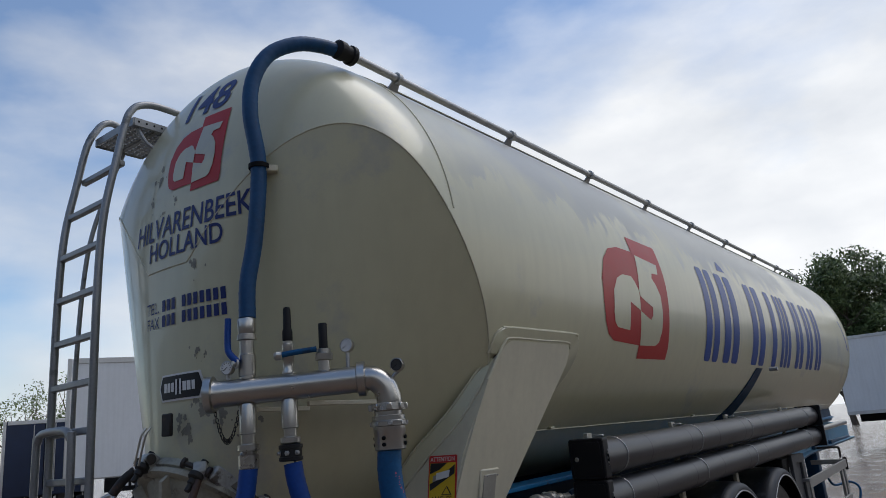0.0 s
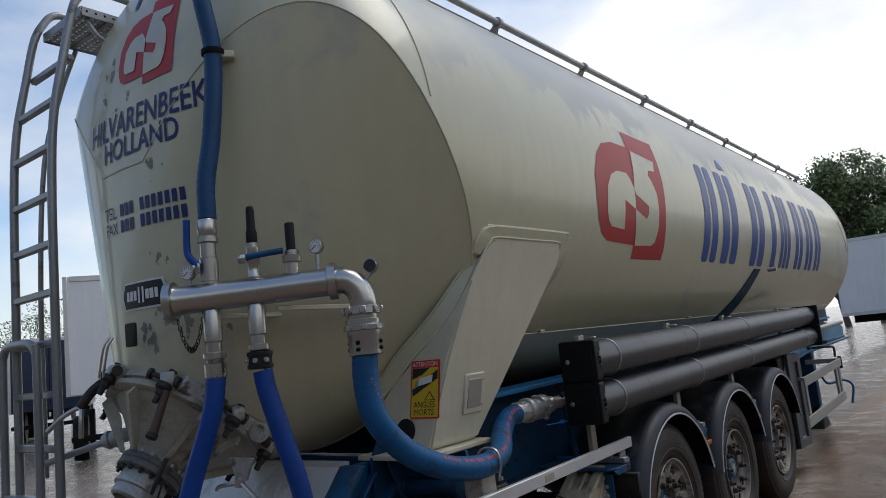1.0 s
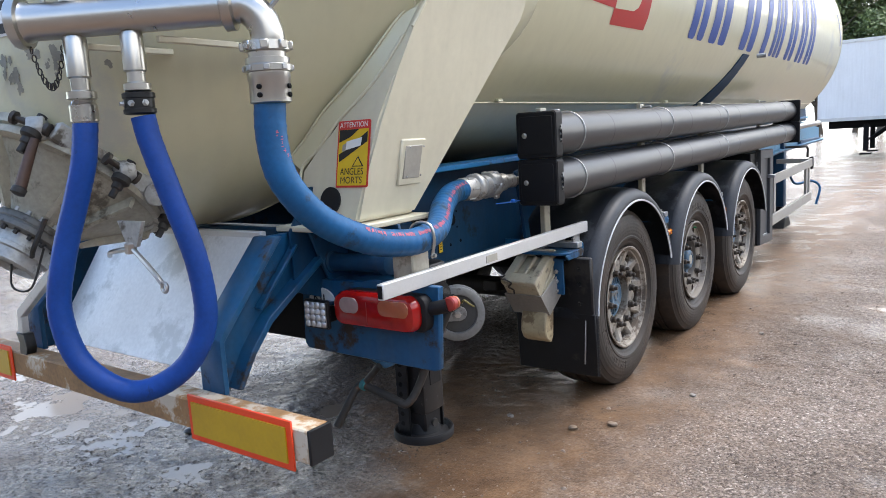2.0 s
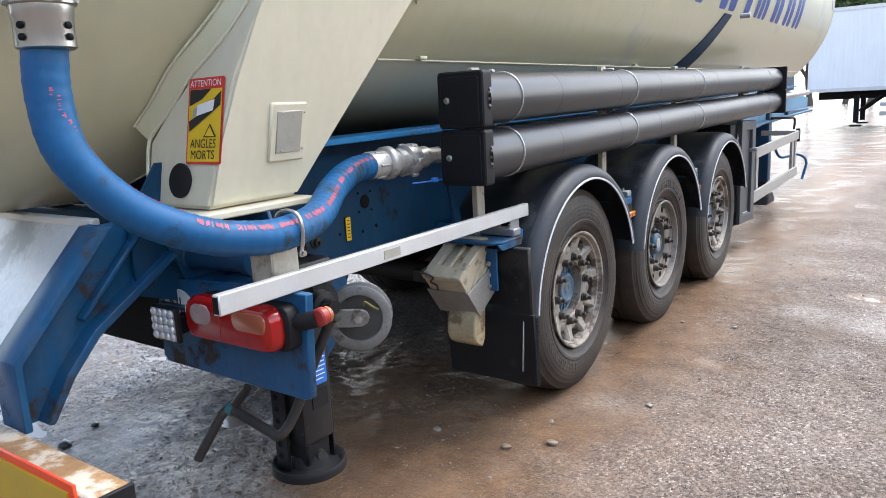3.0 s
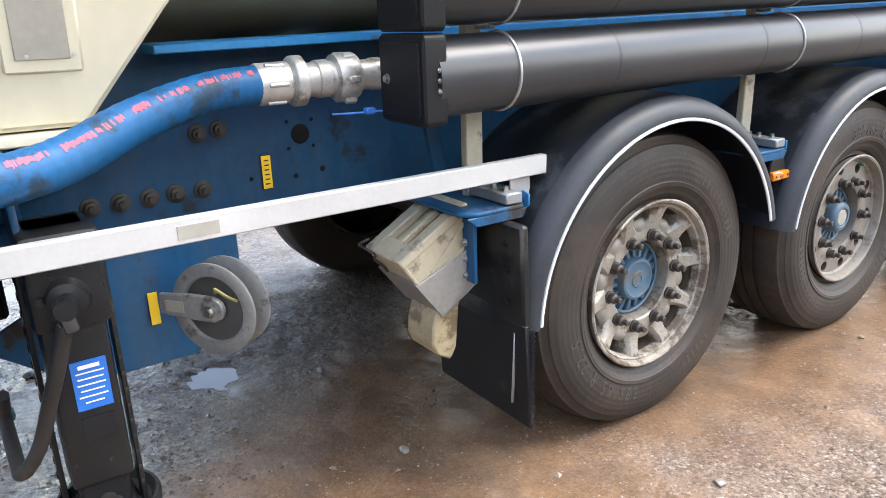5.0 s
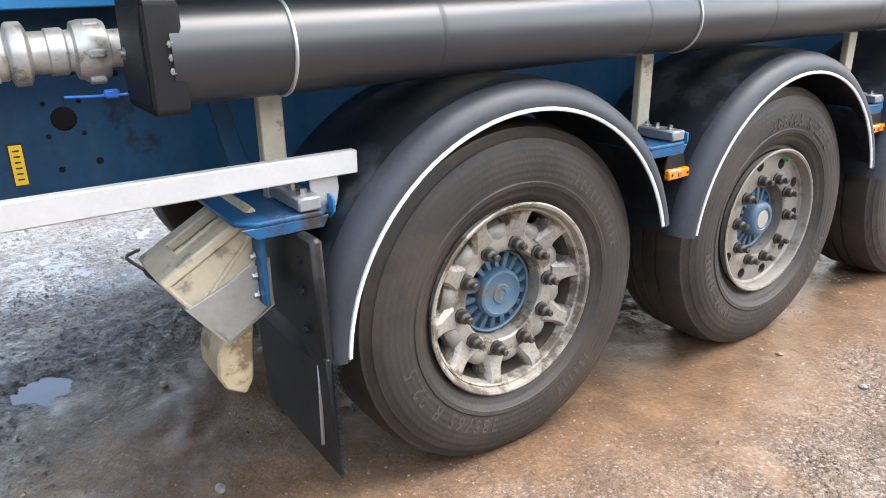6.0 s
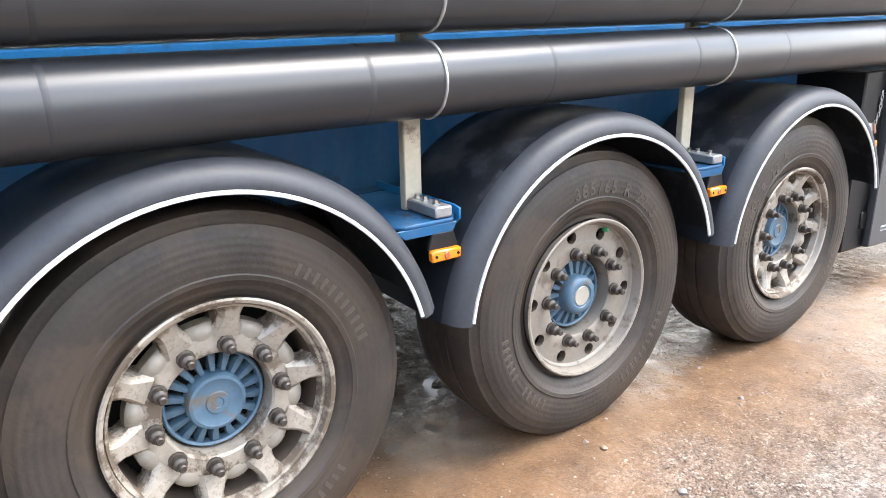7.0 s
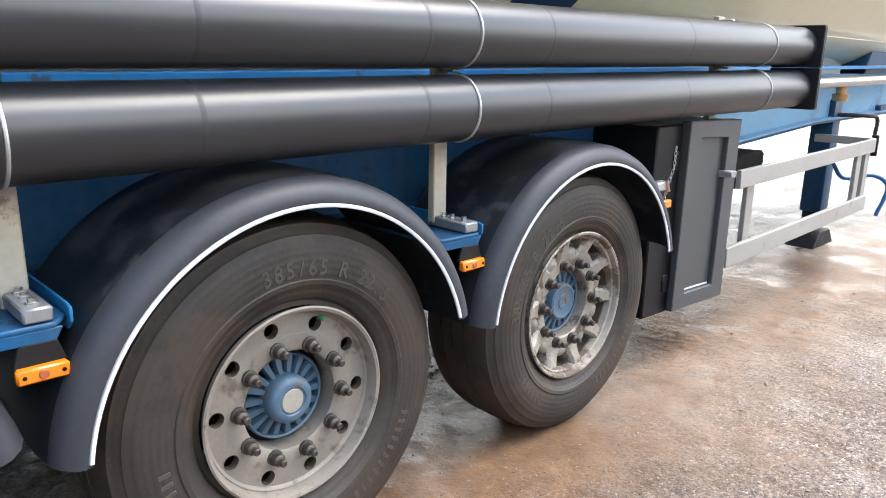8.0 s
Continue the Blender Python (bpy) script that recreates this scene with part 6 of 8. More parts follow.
part("hanger_plate", prism(B(), [(0.73, 1.19), (0.75, 1.0), (0.79, 0.96), (1.14, 0.975), (1.16, 1.0), (1.10, 1.19)], "y", -1.84, -1.825, bevel=0.003), BLUE, tp)
part("panel_wing", prism(B(), [(-2.05, 1.185), (-1.80, 1.185), (-1.80, 0.97), (-1.96, 0.97)], "x", 0.80, 0.815, bevel=0.003), BLUE_CHIP, tp)
def pillow(w, h, r, cx, cz, y0, y1, soft):
    """A moulded block with a softened outer face, drawn out towards -y."""
    bm, rows = B(), []
    for f, y in ((0.0, y0), (0.0, y1 + soft), (soft * 0.35, y1 + soft * 0.3), (soft, y1)):
        rows.append([bm.verts.new((u, y, v)) for u, v in rounded(w - 2 * f, h - 2 * f, max(0.004, r - f), 6, cx, cz)])
    n = len(rows[0])
    for a, b in zip(rows, rows[1:]):
        for k in range(n):
            bm.faces.new((a[k], a[(k + 1) % n], b[(k + 1) % n], b[k]))
    bm.faces.new(rows[0])
    bm.faces.new(list(reversed(rows[-1])))
    return bm


lampb = part("tail_lamp", pillow(0.41, 0.14, 0.04, 1.148, 0.886, -1.97, -2.018, 0.008), RUBBER, trailer, "red tail lamp with clear and amber lenses")
part("lens", pillow(0.41, 0.136, 0.05, 1.126, 0.886, -2.012, -2.066, 0.026), RED_LAMP, lampb, "glossy red lens")
part("lens", pillow(0.10, 0.062, 0.03, 1.015, 0.905, -2.05, -2.0676, 0.003), CLEAR_LAMP, lampb, "clear lens")
part("lens", pillow(0.145, 0.06, 0.026, 1.235, 0.908, -2.05, -2.0676, 0.003), AMBER_LAMP, lampb, "amber lens")
part("lens_joint", box(B(), (1.105, -2.0655, 0.88), (0.003, 0.003, 0.085)), DULL_RED, lampb)
led = part("work_lamp", prism(B(), rounded(0.132, 0.116, 0.008, 3, 0.85, 0.858), "y", -2.085, -2.066, bevel=0.004), RUBBER, trailer, "square work lamp with sixteen lenses")
part("lamp_face", box(B(), (0.85, -2.086, 0.858), (0.116, 0.004, 0.10)), LED_FACE, led)
for i in range(4):
    for j in range(4):
        px, pz = 0.8065 + 0.029 * i, 0.8205 + 0.025 * j
        part("led_lens", lathe(B(), [(0.0138, 0), (0.0135, 0.003), (0.010, 0.007), (0.004, 0.009)], (px, -2.087, pz), (px, -3, pz), 12), LED, led)
part("lamp_bracket", box(B(), (0.84, -2.02, 0.84), (0.05, 0.094, 0.06), bevel=0.005), RUBBER, led)
part("country_plate", prism(B(), [(0.782 + 0.072 * math.cos(2 * math.pi * k / 28), 0.886 + 0.053 * math.sin(2 * math.pi * k / 28)) for k in range(28)], "y", -1.983, -1.975), WHITE, tp, "white oval country sticker")
bm = fit_box(lettering("NL", 0.05, 0.0, bold=0.002), 0.085, 0.056)
for v in bm.verts:
    v.co = (0.782 + v.co.x, -1.985, 0.886 + v.co.y)
part("country_letters", bm, INK_BLACK, tp)
arm = part("marker_arm", sweep(B(), spline([(1.30, -1.97, 0.90), (1.36, -1.98, 0.905), (1.42, -1.97, 0.92)], 5), 0.026, 14), RUBBER, trailer, "rubber arm with a red and amber marker lamp")
part("marker_lens", lathe(B(), [(0.023, 0), (0.027, 0.004), (0.027, 0.022), (0.022, 0.027)], (1.43, -1.955, 0.926), (1.43, -3, 0.926), 18), DULL_RED, arm, "red lens")
part("marker_lens", lathe(B(), [(0.02, 0), (0.024, 0.004), (0.024, 0.014), (0.02, 0.018)], (1.43, -1.955, 0.926), (1.43, -0.9, 0.926), 18), DULL_AMBER, arm, "amber lens")

# ---- hose rest on the rail and the side rail itself
ra, rb = Vector((1.338, -2.24, 1.017)), Vector((1.262, -0.483, 1.005))
rm = Matrix.Translation((ra + rb) / 2) @ (rb - ra).to_track_quat("Y", "Z").to_matrix().to_4x4()
rail = part("side_rail", box(B(), (0, 0, 0), (0.028, (rb - ra).length, 0.056), bevel=0.003, m=rm), ALU, trailer, "pale aluminium side guard rail")
part("rail_end", box(B(), (0, -(rb - ra).length / 2 - 0.001, 0), (0.018, 0.004, 0.044), m=rm), DARK, rail)
part("rail_label", box(B(), (0.0148, -0.15, -0.002), (0.002, 0.09, 0.03), m=rm), PLATE, rail, "worn grey label")
part("rail_bracket", prism(B(), [(-0.60, 0.985), (-0.525, 0.985), (-0.522, 0.94), (-0.53, 0.90), (-0.548, 0.884), (-0.585, 0.884), (-0.595, 0.92)], "x", 1.24, 1.248, bevel=0.002), ALU, rail)
rest = part("hose_rest", box(B(), (1.292, -1.958, 1.062), (0.012, 0.098, 0.10), bevel=0.003), REST, trailer, "beige metal hose rest with a wire strap")
for dy in (-1.005, -0.912):
    part("rest_wall", box(B(), (1.25, -1 + dy + 0.0, 1.058), (0.09, 0.010, 0.09), bevel=0.002), REST, rest)
part("rest_floor", box(B(), (1.25, -1.958, 1.016), (0.09, 0.09, 0.008)), REST, rest)
strap = [(1.325, -1.921, 1.09), (1.338, -1.921, 1.15), (1.325, -1.921, 1.20), (1.28, -1.921, 1.213), (1.235, -1.921, 1.195), (1.225, -1.921, 1.14)]
part("strap", sweep(B(), spline(strap, 6), 0.006, 8), STEEL, rest)
part("strap_bolt", bolt(B(), (1.325, -1.921, 1.09), (1, 0, 0), 0.008, 0.015), STEEL, rest)

# ---- landing leg at the rear, with crank, and cable reel
LX, LY = 1.10, -1.765


def landing_leg(x, y, z0, z1, label, material, foot):
    leg = part("landing_leg", box(B(), (x, y, (z0 + z1) / 2), (0.135, 0.135, z1 - z0), bevel=0.012, seg=2), material, trailer, label)
    if foot:
        part("inner_leg", box(B(), (x, y, z0 - 0.02), (0.11, 0.11, 0.12), bevel=0.008), RUBBER, leg)
        part("foot_pad", lathe(B(), [(0.06, 0.06), (0.074, 0.022), (0.104, 0.014), (0.117, 0.032), (0.124, 0.032), (0.128, 0.024), (0.127, 0.0), (0.12, -0.005)], (x, y, z0 - 0.11), (x, y, z0 + 1), 30), RUBBER, leg)
        part("foot_pivot", rod(B(), (x - 0.066, y, z0 - 0.05), (x + 0.066, y, z0 - 0.05), 0.018, 12), IRON, leg)
    return leg


leg = landing_leg(LX, LY, 0.40, 1.03, "black landing leg with a round foot pad and crank", LEG, True)
part("gear_box", box(B(), (LX + 0.03, LY, 0.92), (0.17, 0.16, 0.22), bevel=0.02, seg=2), LEG, leg)
part("gear_cover", lathe(B(), [(0.07, 0), (0.07, 0.012), (0.045, 0.016), (0.04, 0.045), (0.022, 0.05), (0.022, 0.10)], (LX + 0.11, LY, 0.89), (LX + 1, LY - 0.2, 0.895), 20), LEG, leg)
for a in range(0, 360, 60):
    part("bolt", bolt(B(), (LX + 0.122, LY + 0.058 * math.cos(radians(a)), 0.89 + 0.058 * math.sin(radians(a))), (1, 0, 0), 0.007, 0.008), LEG, leg)
lab = part("label", box(B(), (LX + 0.0695, LY + 0.012, 0.66), (0.003, 0.075, 0.12)), STICKER_BLUE, leg, "blue maker's label with white bars")
for k, w in enumerate((0.045, 0.06, 0.055, 0.06, 0.05, 0.06, 0.04)):
    part("label_bar", box(B(), (LX + 0.0715, LY + 0.012, 0.705 - 0.0145 * k), (0.002, w, 0.003 if k else 0.009)), WHITE, leg)
part("label", box(B(), (LX + 0.069, LY + 0.012, 0.55), (0.003, 0.07, 0.06)), RUBBER, leg)
strip = part("perforated_strip", box(B(), (LX - 0.03, LY - 0.083, 0.62), (0.06, 0.012, 0.62), bevel=0.002), LEG, leg)
for k in range(14):
    part("strip_hole", lathe(B(), [(0.011, 0), (0.009, 0.002)], (LX - 0.035, LY - 0.0895, 0.36 + 0.042 * k), (LX - 0.035, LY - 1, 0.36 + 0.042 * k), 10), DARK, leg)
strip = part("perforated_strip", box(B(), (LX + 0.02, LY + 0.083, 0.62), (0.05, 0.012, 0.66), bevel=0.002), LEG, leg)
for k in range(14):
    part("strip_hole", lathe(B(), [(0.0046, 0), (0.004, 0.001)], (LX + 0.0452, LY + 0.083, 0.36 + 0.042 * k), (LX + 1, LY + 0.083, 0.36 + 0.042 * k), 10), IRON, leg)
crank = part("crank", sweep(B(), spline([(1.292, -1.79, 0.86), (1.262, -1.81, 0.78), (1.222, -1.842, 0.67), (1.188, -1.874, 0.565), (1.168, -1.905, 0.505), (1.145, -1.925, 0.481), (1.115, -1.927, 0.487), (1.03, -1.93, 0.508), (0.935, -1.933, 0.532)], 5), 0.0165, 12),
             IRON, trailer, "bent steel crank with a dangling handle")
part("crank_handle", sweep(B(), spline([(0.925, -1.933, 0.535), (0.905, -1.955, 0.51), (0.885, -2.0, 0.44), (0.863, -2.036, 0.375)], 5), 0.0165, 12), IRON, crank)
part("crank_grip", rod(B(), (0.94, -1.93, 0.54), (1.021, -1.926, 0.622), 0.0145, 10), IRON, crank)
part("crank_joint", box(B(), (1.288, -1.786, 0.872), (0.036, 0.03, 0.07), (12, -14, 0), bevel=0.009, seg=2), IRON, crank)
part("crank_yoke", box(B(), (1.262, -1.775, 0.892), (0.07, 0.024, 0.03), (0, 0, -10), bevel=0.005), IRON, crank)
part("crank_clip", lathe(B(), [(0.017, 0), (0.024, 0.002), (0.024, 0.022), (0.017, 0.024)], (0.948, -1.9325, 0.529), (0.9, -1.934, 0.541), 14), TEAL_TAPE, crank, "teal tape at the bend")

ax = Vector((0.6, -0.8, 0.02)).normalized()
rc = Vector((1.072, -1.432, 0.728))
side = Vector((0.8, 0.6, 0.0))
reel = part("cable_reel", lathe(B(), [(0.088, -0.002), (0.119, 0.0), (0.124, 0.004), (0.124, 0.010), (0.119, 0.013), (0.09, 0.011), (0.086, 0.002)], rc, rc + ax, 44, False), REEL, trailer, "grey metal winding reel on a bracket")
part("reel_disc", lathe(B(), [(0.05, -0.004), (0.118, -0.004), (0.123, 0.0), (0.123, 0.006), (0.118, 0.009), (0.05, 0.01)], rc - ax * 0.065, rc + ax, 44), REEL, reel)
part("reel_back", lathe(B(), [(0.09, -0.006), (0.09, 0.0), (0.06, 0.001)], rc, rc + ax, 36), REEL_BACK, reel)
part("reel_core", lathe(B(), [(0.07, -0.06), (0.074, -0.03), (0.07, -0.004)], rc, rc + ax, 28), DARK, reel)
arm_m = Matrix.Translation(rc + ax * 0.016) @ Matrix((side.to_tuple(), (-ax).to_tuple(), (0, 0, 1))).transposed().to_4x4()
arm_out = [(-0.155, -0.026), (-0.155, 0.030), (-0.05, 0.036), (0.012, 0.034), (0.034, 0.022), (0.042, 0.0), (0.034, -0.022), (0.012, -0.034), (-0.04, -0.034)]
part("reel_arm", prism(B(), [(u, v + 0.004) for u, v in arm_out], "y", -0.008, 0.008, bevel=0.003, m=arm_m), REEL, reel)
part("arm_label", box(B(), (-0.105, -0.0095, 0.004), (0.055, 0.002, 0.03), m=arm_m), PLATE, reel)
part("reel_bolt", bolt(B(), rc + ax * 0.024, ax, 0.011, 0.014), STEEL, reel)
part("reel_cable", sweep(B(), spline([rc + ax * 0.016 + side * 0.02 + Vector((0, 0, 0.05)), rc + ax * 0.03 + side * 0.03 + Vector((0, 0, 0.066)), rc + ax * 0.02 + side * 0.055 + Vector((0, 0, 0.045)), rc + ax * 0.006 + side * 0.075 + Vector((0, 0, 0.03))], 4), 0.0045, 6), STRAW, reel)
part("reel_label", box(B(), (0.91, -1.548, 0.705), (0.004, 0.024, 0.09)), YELLOW, reel, "yellow label")

# ---- ladder with a grating platform at the top
STILE = [(0, -2.92, 1.9), (0, -2.915, 2.6), (0, -2.895, 2.98), (0, -2.84, 3.295), (0, -2.79, 3.55)]
lad = part("ladder", sweep(B(), [(-0.41, -2.92, 1.02)] + [(p.x - 0.41, p.y, p.z) for p in spline(STILE + [(0, -2.755, 3.64), (0, -2.70, 3.69), (0, -2.59, 3.717), (0, -2.35, 3.71)], 5)], 0.021, 12), LADDER, trailer, "dull grey metal rear ladder with a platform")
part("stile", sweep(B(), [(-0.84, -2.92, 0.92)] + [(p.x - 0.84, p.y, p.z) for p in spline(STILE + [(0, -2.735, 3.67), (0, -2.69, 3.725), (0, -2.63, 3.742), (0, -2.56, 3.70), (0, -2.55, 3.58)], 5)], 0.021, 12), LADDER, lad)
part("stile", sweep(B(), spline([(-0.97, -2.74, 1.2), (-0.97, -2.74, 2.2), (-0.97, -2.70, 2.9), (-0.93, -2.62, 3.3), (-0.85, -2.56, 3.56)], 6), 0.014, 10), LADDER, lad)
for z, y in ((1.38, -2.92), (1.63, -2.92), (1.87, -2.92), (2.11, -2.918), (2.345, -2.915), (2.585, -2.912), (2.83, -2.905), (3.075, -2.875), (3.31, -2.80)):
    part("rung", box(B(), (-0.625, y, z), (0.43, 0.035, 0.035), bevel=0.006), LADDER, lad)
DK = Matrix.Translation((-0.625, -2.59, 3.57))
part("platform", box(B(), (0, 0, -0.004), (0.42, 0.014, 0.012), m=DK), LADDER, lad, "perforated metal step platform")
for k in range(12):
    part("grating_bar", box(B(), (-0.20 + 0.4 * k / 11, 0, 0), (0.016, 0.29, 0.012), m=DK), LADDER, lad)
for k in range(8):
    part("grating_bar", box(B(), (0, -0.135 + 0.27 * (k + 0.5) / 8, 0.0), (0.42, 0.014, 0.0125), m=DK), LADDER, lad)
for sy in (-0.15, 0.15):
    part("deck_edge", box(B(), (0, sy, 0.012), (0.43, 0.006, 0.05), bevel=0.002, m=DK), LADDER, lad)
for sx in (-0.215, 0.215):
    part("deck_edge", box(B(), (sx, 0, 0.012), (0.006, 0.294, 0.05), bevel=0.002, m=DK), LADDER, lad)
for i in range(6):
    c = DK @ Vector((0.2185, -0.12 + 0.048 * i, 0.015))
    part("edge_hole", lathe(B(), [(0.007, 0), (0.006, 0.001)], c, c + Vector((1, 0, 0)), 8), DARK, lad)
part("deck_stay", sweep(B(), spline([(-0.44, -2.70, 3.56), (-0.41, -2.66, 3.47), (-0.38, -2.60, 3.42)], 5), 0.012, 8), LADDER, lad)
part("grab_rail", sweep(B(), spline([(-0.88, -2.97, 0.78), (-0.88, -2.97, 1.77), (-0.865, -2.97, 1.84), (-0.81, -2.97, 1.88), (-0.58, -2.97, 1.88), (-0.52, -2.97, 1.84), (-0.50, -2.97, 1.77), (-0.50, -2.97, 0.72)], 6), 0.02, 12), LADDER, lad)
for z in (1.15, 0.95):
    part("rung", box(B(), (-0.64, -2.97, z), (0.44, 0.04, 0.04), bevel=0.006), LADDER, lad)
part("ladder_stay", rod(B(), (-0.62, -2.92, 1.3), (-0.15, -2.72, 1.42), 0.016, 10), STEEL_DULL, lad)

# ---- wheels
TYRE_OUTLINE = [(0.3000, -0.150), (0.3050, -0.165), (0.3300, -0.175), (0.4040, -0.192), (0.4645, -0.180), (0.5052, -0.155), (0.5173, -0.135),
       (0.5272, -0.09), (0.5272, -0.062), (0.5173, -0.060), (0.5173, -0.052), (0.5283, -0.05), (0.5294, -0.006), (0.5184, -0.004), (0.5184, 0.004), (0.5294, 0.006), (0.5283, 0.05), (0.5173, 0.052), (0.5173, 0.06),
       (0.5272, 0.062), (0.5272, 0.09), (0.5217, 0.115), (0.5173, 0.135), (0.5118, 0.15), (0.5096, 0.156), (0.5008, 0.160), (0.4854, 0.171), (0.4821, 0.176), (0.4722, 0.178), (0.4645, 0.184), (0.4480, 0.188), (0.4260, 0.192),
       (0.3930, 0.193), (0.3655, 0.189), (0.3622, 0.192), (0.3500, 0.190), (0.3470, 0.185), (0.3300, 0.177), (0.3150, 0.168), (0.3050, 0.16), (0.3000, 0.150)]
TYR = [(0.30 + (r - 0.30) * 1.033, x) for r, x in TYRE_OUTLINE]
TYR = [(0.284, -0.150)] + TYR + [(0.284, 0.150)]


def wheel_meshes(alloy):
    """Meshes of one wheel about its own axis, outer face towards +x: a list of (name, mesh, label)."""
    out = []

    def keep(name, bm, material, label=""):
        ob = part(name, bm, material)
        out.append((name, ob.data, label))
        bpy.data.objects.remove(ob)
    O, U = (0, 0, 0), (1, 0, 0)
    keep("tyre", lathe(B(), TYR, O, U, 88, False), TYRE, "muddy black tyre with raised lettering")
    bm = B()
    lip = 0.0 if alloy else -0.016
    lathe(bm, [(0.294 + lip, 0.150), (0.295 + lip, 0.166), (0.303 + lip, 0.174), (0.3045 + lip, 0.179), (0.299 + lip, 0.182), (0.291 + lip, 0.179), (0.287 + lip, 0.167), (0.282 + lip, 0.140)], O, U, 64, False)
    # barrel is dark brown, so that the openings of the rim read dark
    keep("rim_barrel", lathe(B(), [(0.282 + lip, 0.140), (0.270 + lip, 0.10), (0.262 + lip, 0.02), (0.26 + lip, -0.14)], O, U, 64, False), RIM_BARREL)
    if alloy:
        lathe(bm, [(0.286, 0.155), (0.282, 0.160), (0.275, 0.156), (0.270, 0.13), (0.278, 0.115)], O, U, 64, False)
        sp = bmesh.new()
        prof = [(0.281, 0.158, 0.044), (0.266, 0.154, 0.032), (0.248, 0.149, 0.028), (0.228, 0.141, 0.033), (0.19, 0.131, 0.05)]
        top = [[sp.verts.new((x - (0.016 if abs(s) == 1 else 0), s * w, r)) for s in (-1, -0.6, 0.6, 1)] for r, x, w in prof]
        bot = [[sp.verts.new((x - 0.085, s * w, r)) for s in (-1, 1)] for r, x, w in prof]
        for i in range(4):
            for j in range(3):
                sp.faces.new((top[i][j], top[i][j + 1], top[i + 1][j + 1], top[i + 1][j]))
            sp.faces.new((top[i][0], top[i + 1][0], bot[i + 1][0], bot[i][0]))
            sp.faces.new((top[i][3], bot[i][1], bot[i + 1][1], top[i + 1][3]))
        keep("spoke", sp, ALU_RIM)
        # bright scooped lip of the disc under each opening
        cup, rows = bmesh.new(), []
        for r, x, w in ((0.186, 0.126, 0.030), (0.204, 0.133, 0.038), (0.220, 0.130, 0.043), (0.231, 0.118, 0.045), (0.233, 0.085, 0.045)):
            rows.append([cup.verts.new((x - 0.014 * q * q, q * w, math.sqrt(max(0.0, r * r - (q * w) ** 2)) - 0.006 * q * q)) for q in (-1, -0.7, -0.35, 0, 0.35, 0.7, 1)])
        for a, b in zip(rows, rows[1:]):
            for k in range(6):
                cup.faces.new((a[k], a[k + 1], b[k + 1], b[k]))
        keep("disc_lip", cup, ALU_BRIGHT)
        lathe(bm, [(0.216, 0.05), (0.224, 0.095), (0.222, 0.108), (0.212, 0.119), (0.20, 0.125), (0.185, 0.127), (0.150, 0.126), (0.144, 0.12), (0.142, 0.03)], O, U, 60, False)
        keep("wheel", bm, ALU_RIM, "grimy polished ten-spoke aluminium rim")
        keep("brake_drum", lathe(B(), [(0.262, -0.02), (0.262, 0.035), (0.11, 0.04)], O, U, 40), DARK)
    else:
        lathe(bm, [(0.266, 0.1405), (0.265, 0.144), (0.261, 0.142), (0.256, 0.1345)], O, U, 64, False)
        lathe(bm, [(0.198, 0.138), (0.156, 0.138), (0.149, 0.133), (0.147, 0.03)], O, U, 64, False)
        # the band of the disc that the ten round holes go through
        loops = [[(r * math.sin(2 * math.pi * k / 64), r * math.cos(2 * math.pi * k / 64)) for k in range(64)] for r in (0.2562, 0.1978)]
        for k in range(10):
            a = radians(36 * k + 18)
            loops.append([(0.2285 * math.sin(a) + 0.0215 * math.sin(2 * math.pi * q / 16), 0.2285 * math.cos(a) + 0.0215 * math.cos(2 * math.pi * q / 16)) for q in range(16)])
        pts = [Vector((u, v, 0)) for loop in loops for u, v in loop]
        vs = [bm.verts.new((0.138 - 0.0035 * (p.length - 0.198) / 0.058, p.x, p.y)) for p in pts]
        for t3 in tessellate_polygon([[Vector((u, v, 0)) for u, v in loop] for loop in loops]):
            bm.faces.new([vs[q] for q in t3])
        keep("wheel", bm, STEEL_RIM, "dusty silver steel disc rim with round holes")
        keep("hand_hole", lathe(B(), [(0.0218, 0.1366), (0.0205, 0.133), (0.0205, 0.112), (0.0212, 0.11)], (0, 0, 0.2285), (1, 0, 0.2285), 16, False), RIM_BARREL)
        keep("brake_drum", lathe(B(), [(0.25, -0.02), (0.25, 0.055), (0.13, 0.06)], O, U, 40), DARK)
        keep("valve_cap", lathe(B(), [(0.007, 0), (0.007, 0.02), (0.004, 0.024)], (0.133, 0.088, 0.233), (1.0, 0.088, 0.233), 10), VALVE_CAP, "green valve cap")
    # finned hub, set back in the disc
    bm = B()
    if alloy:
        lathe(bm, [(0.137, 0.02), (0.137, 0.076), (0.132, 0.082), (0.126, 0.078), (0.125, 0.05)], O, U, 48, False)
        lathe(bm, [(0.078, 0.06), (0.078, 0.101), (0.074, 0.108), (0.066, 0.110), (0.062, 0.107), (0.032, 0.107), (0.029, 0.111), (0.016, 0.111), (0.014, 0.108), (0.0, 0.108)], O, U, 40, False)
        f0, f1, fx = 0.076, 0.128, 0.070
    else:
        lathe(bm, [(0.130, 0.02), (0.130, 0.092), (0.126, 0.098), (0.121, 0.094), (0.119, 0.06)], O, U, 48, False)
        lathe(bm, [(0.070, 0.06), (0.072, 0.120), (0.070, 0.133), (0.063, 0.143), (0.053, 0.147), (0.044, 0.146), (0.041, 0.142), (0.0, 0.142)], O, U, 40, False)
        f0, f1, fx = 0.070, 0.122, 0.088
    keep("hub", bm, HUB, "blue finned hub cap")
    fin = bmesh.new()
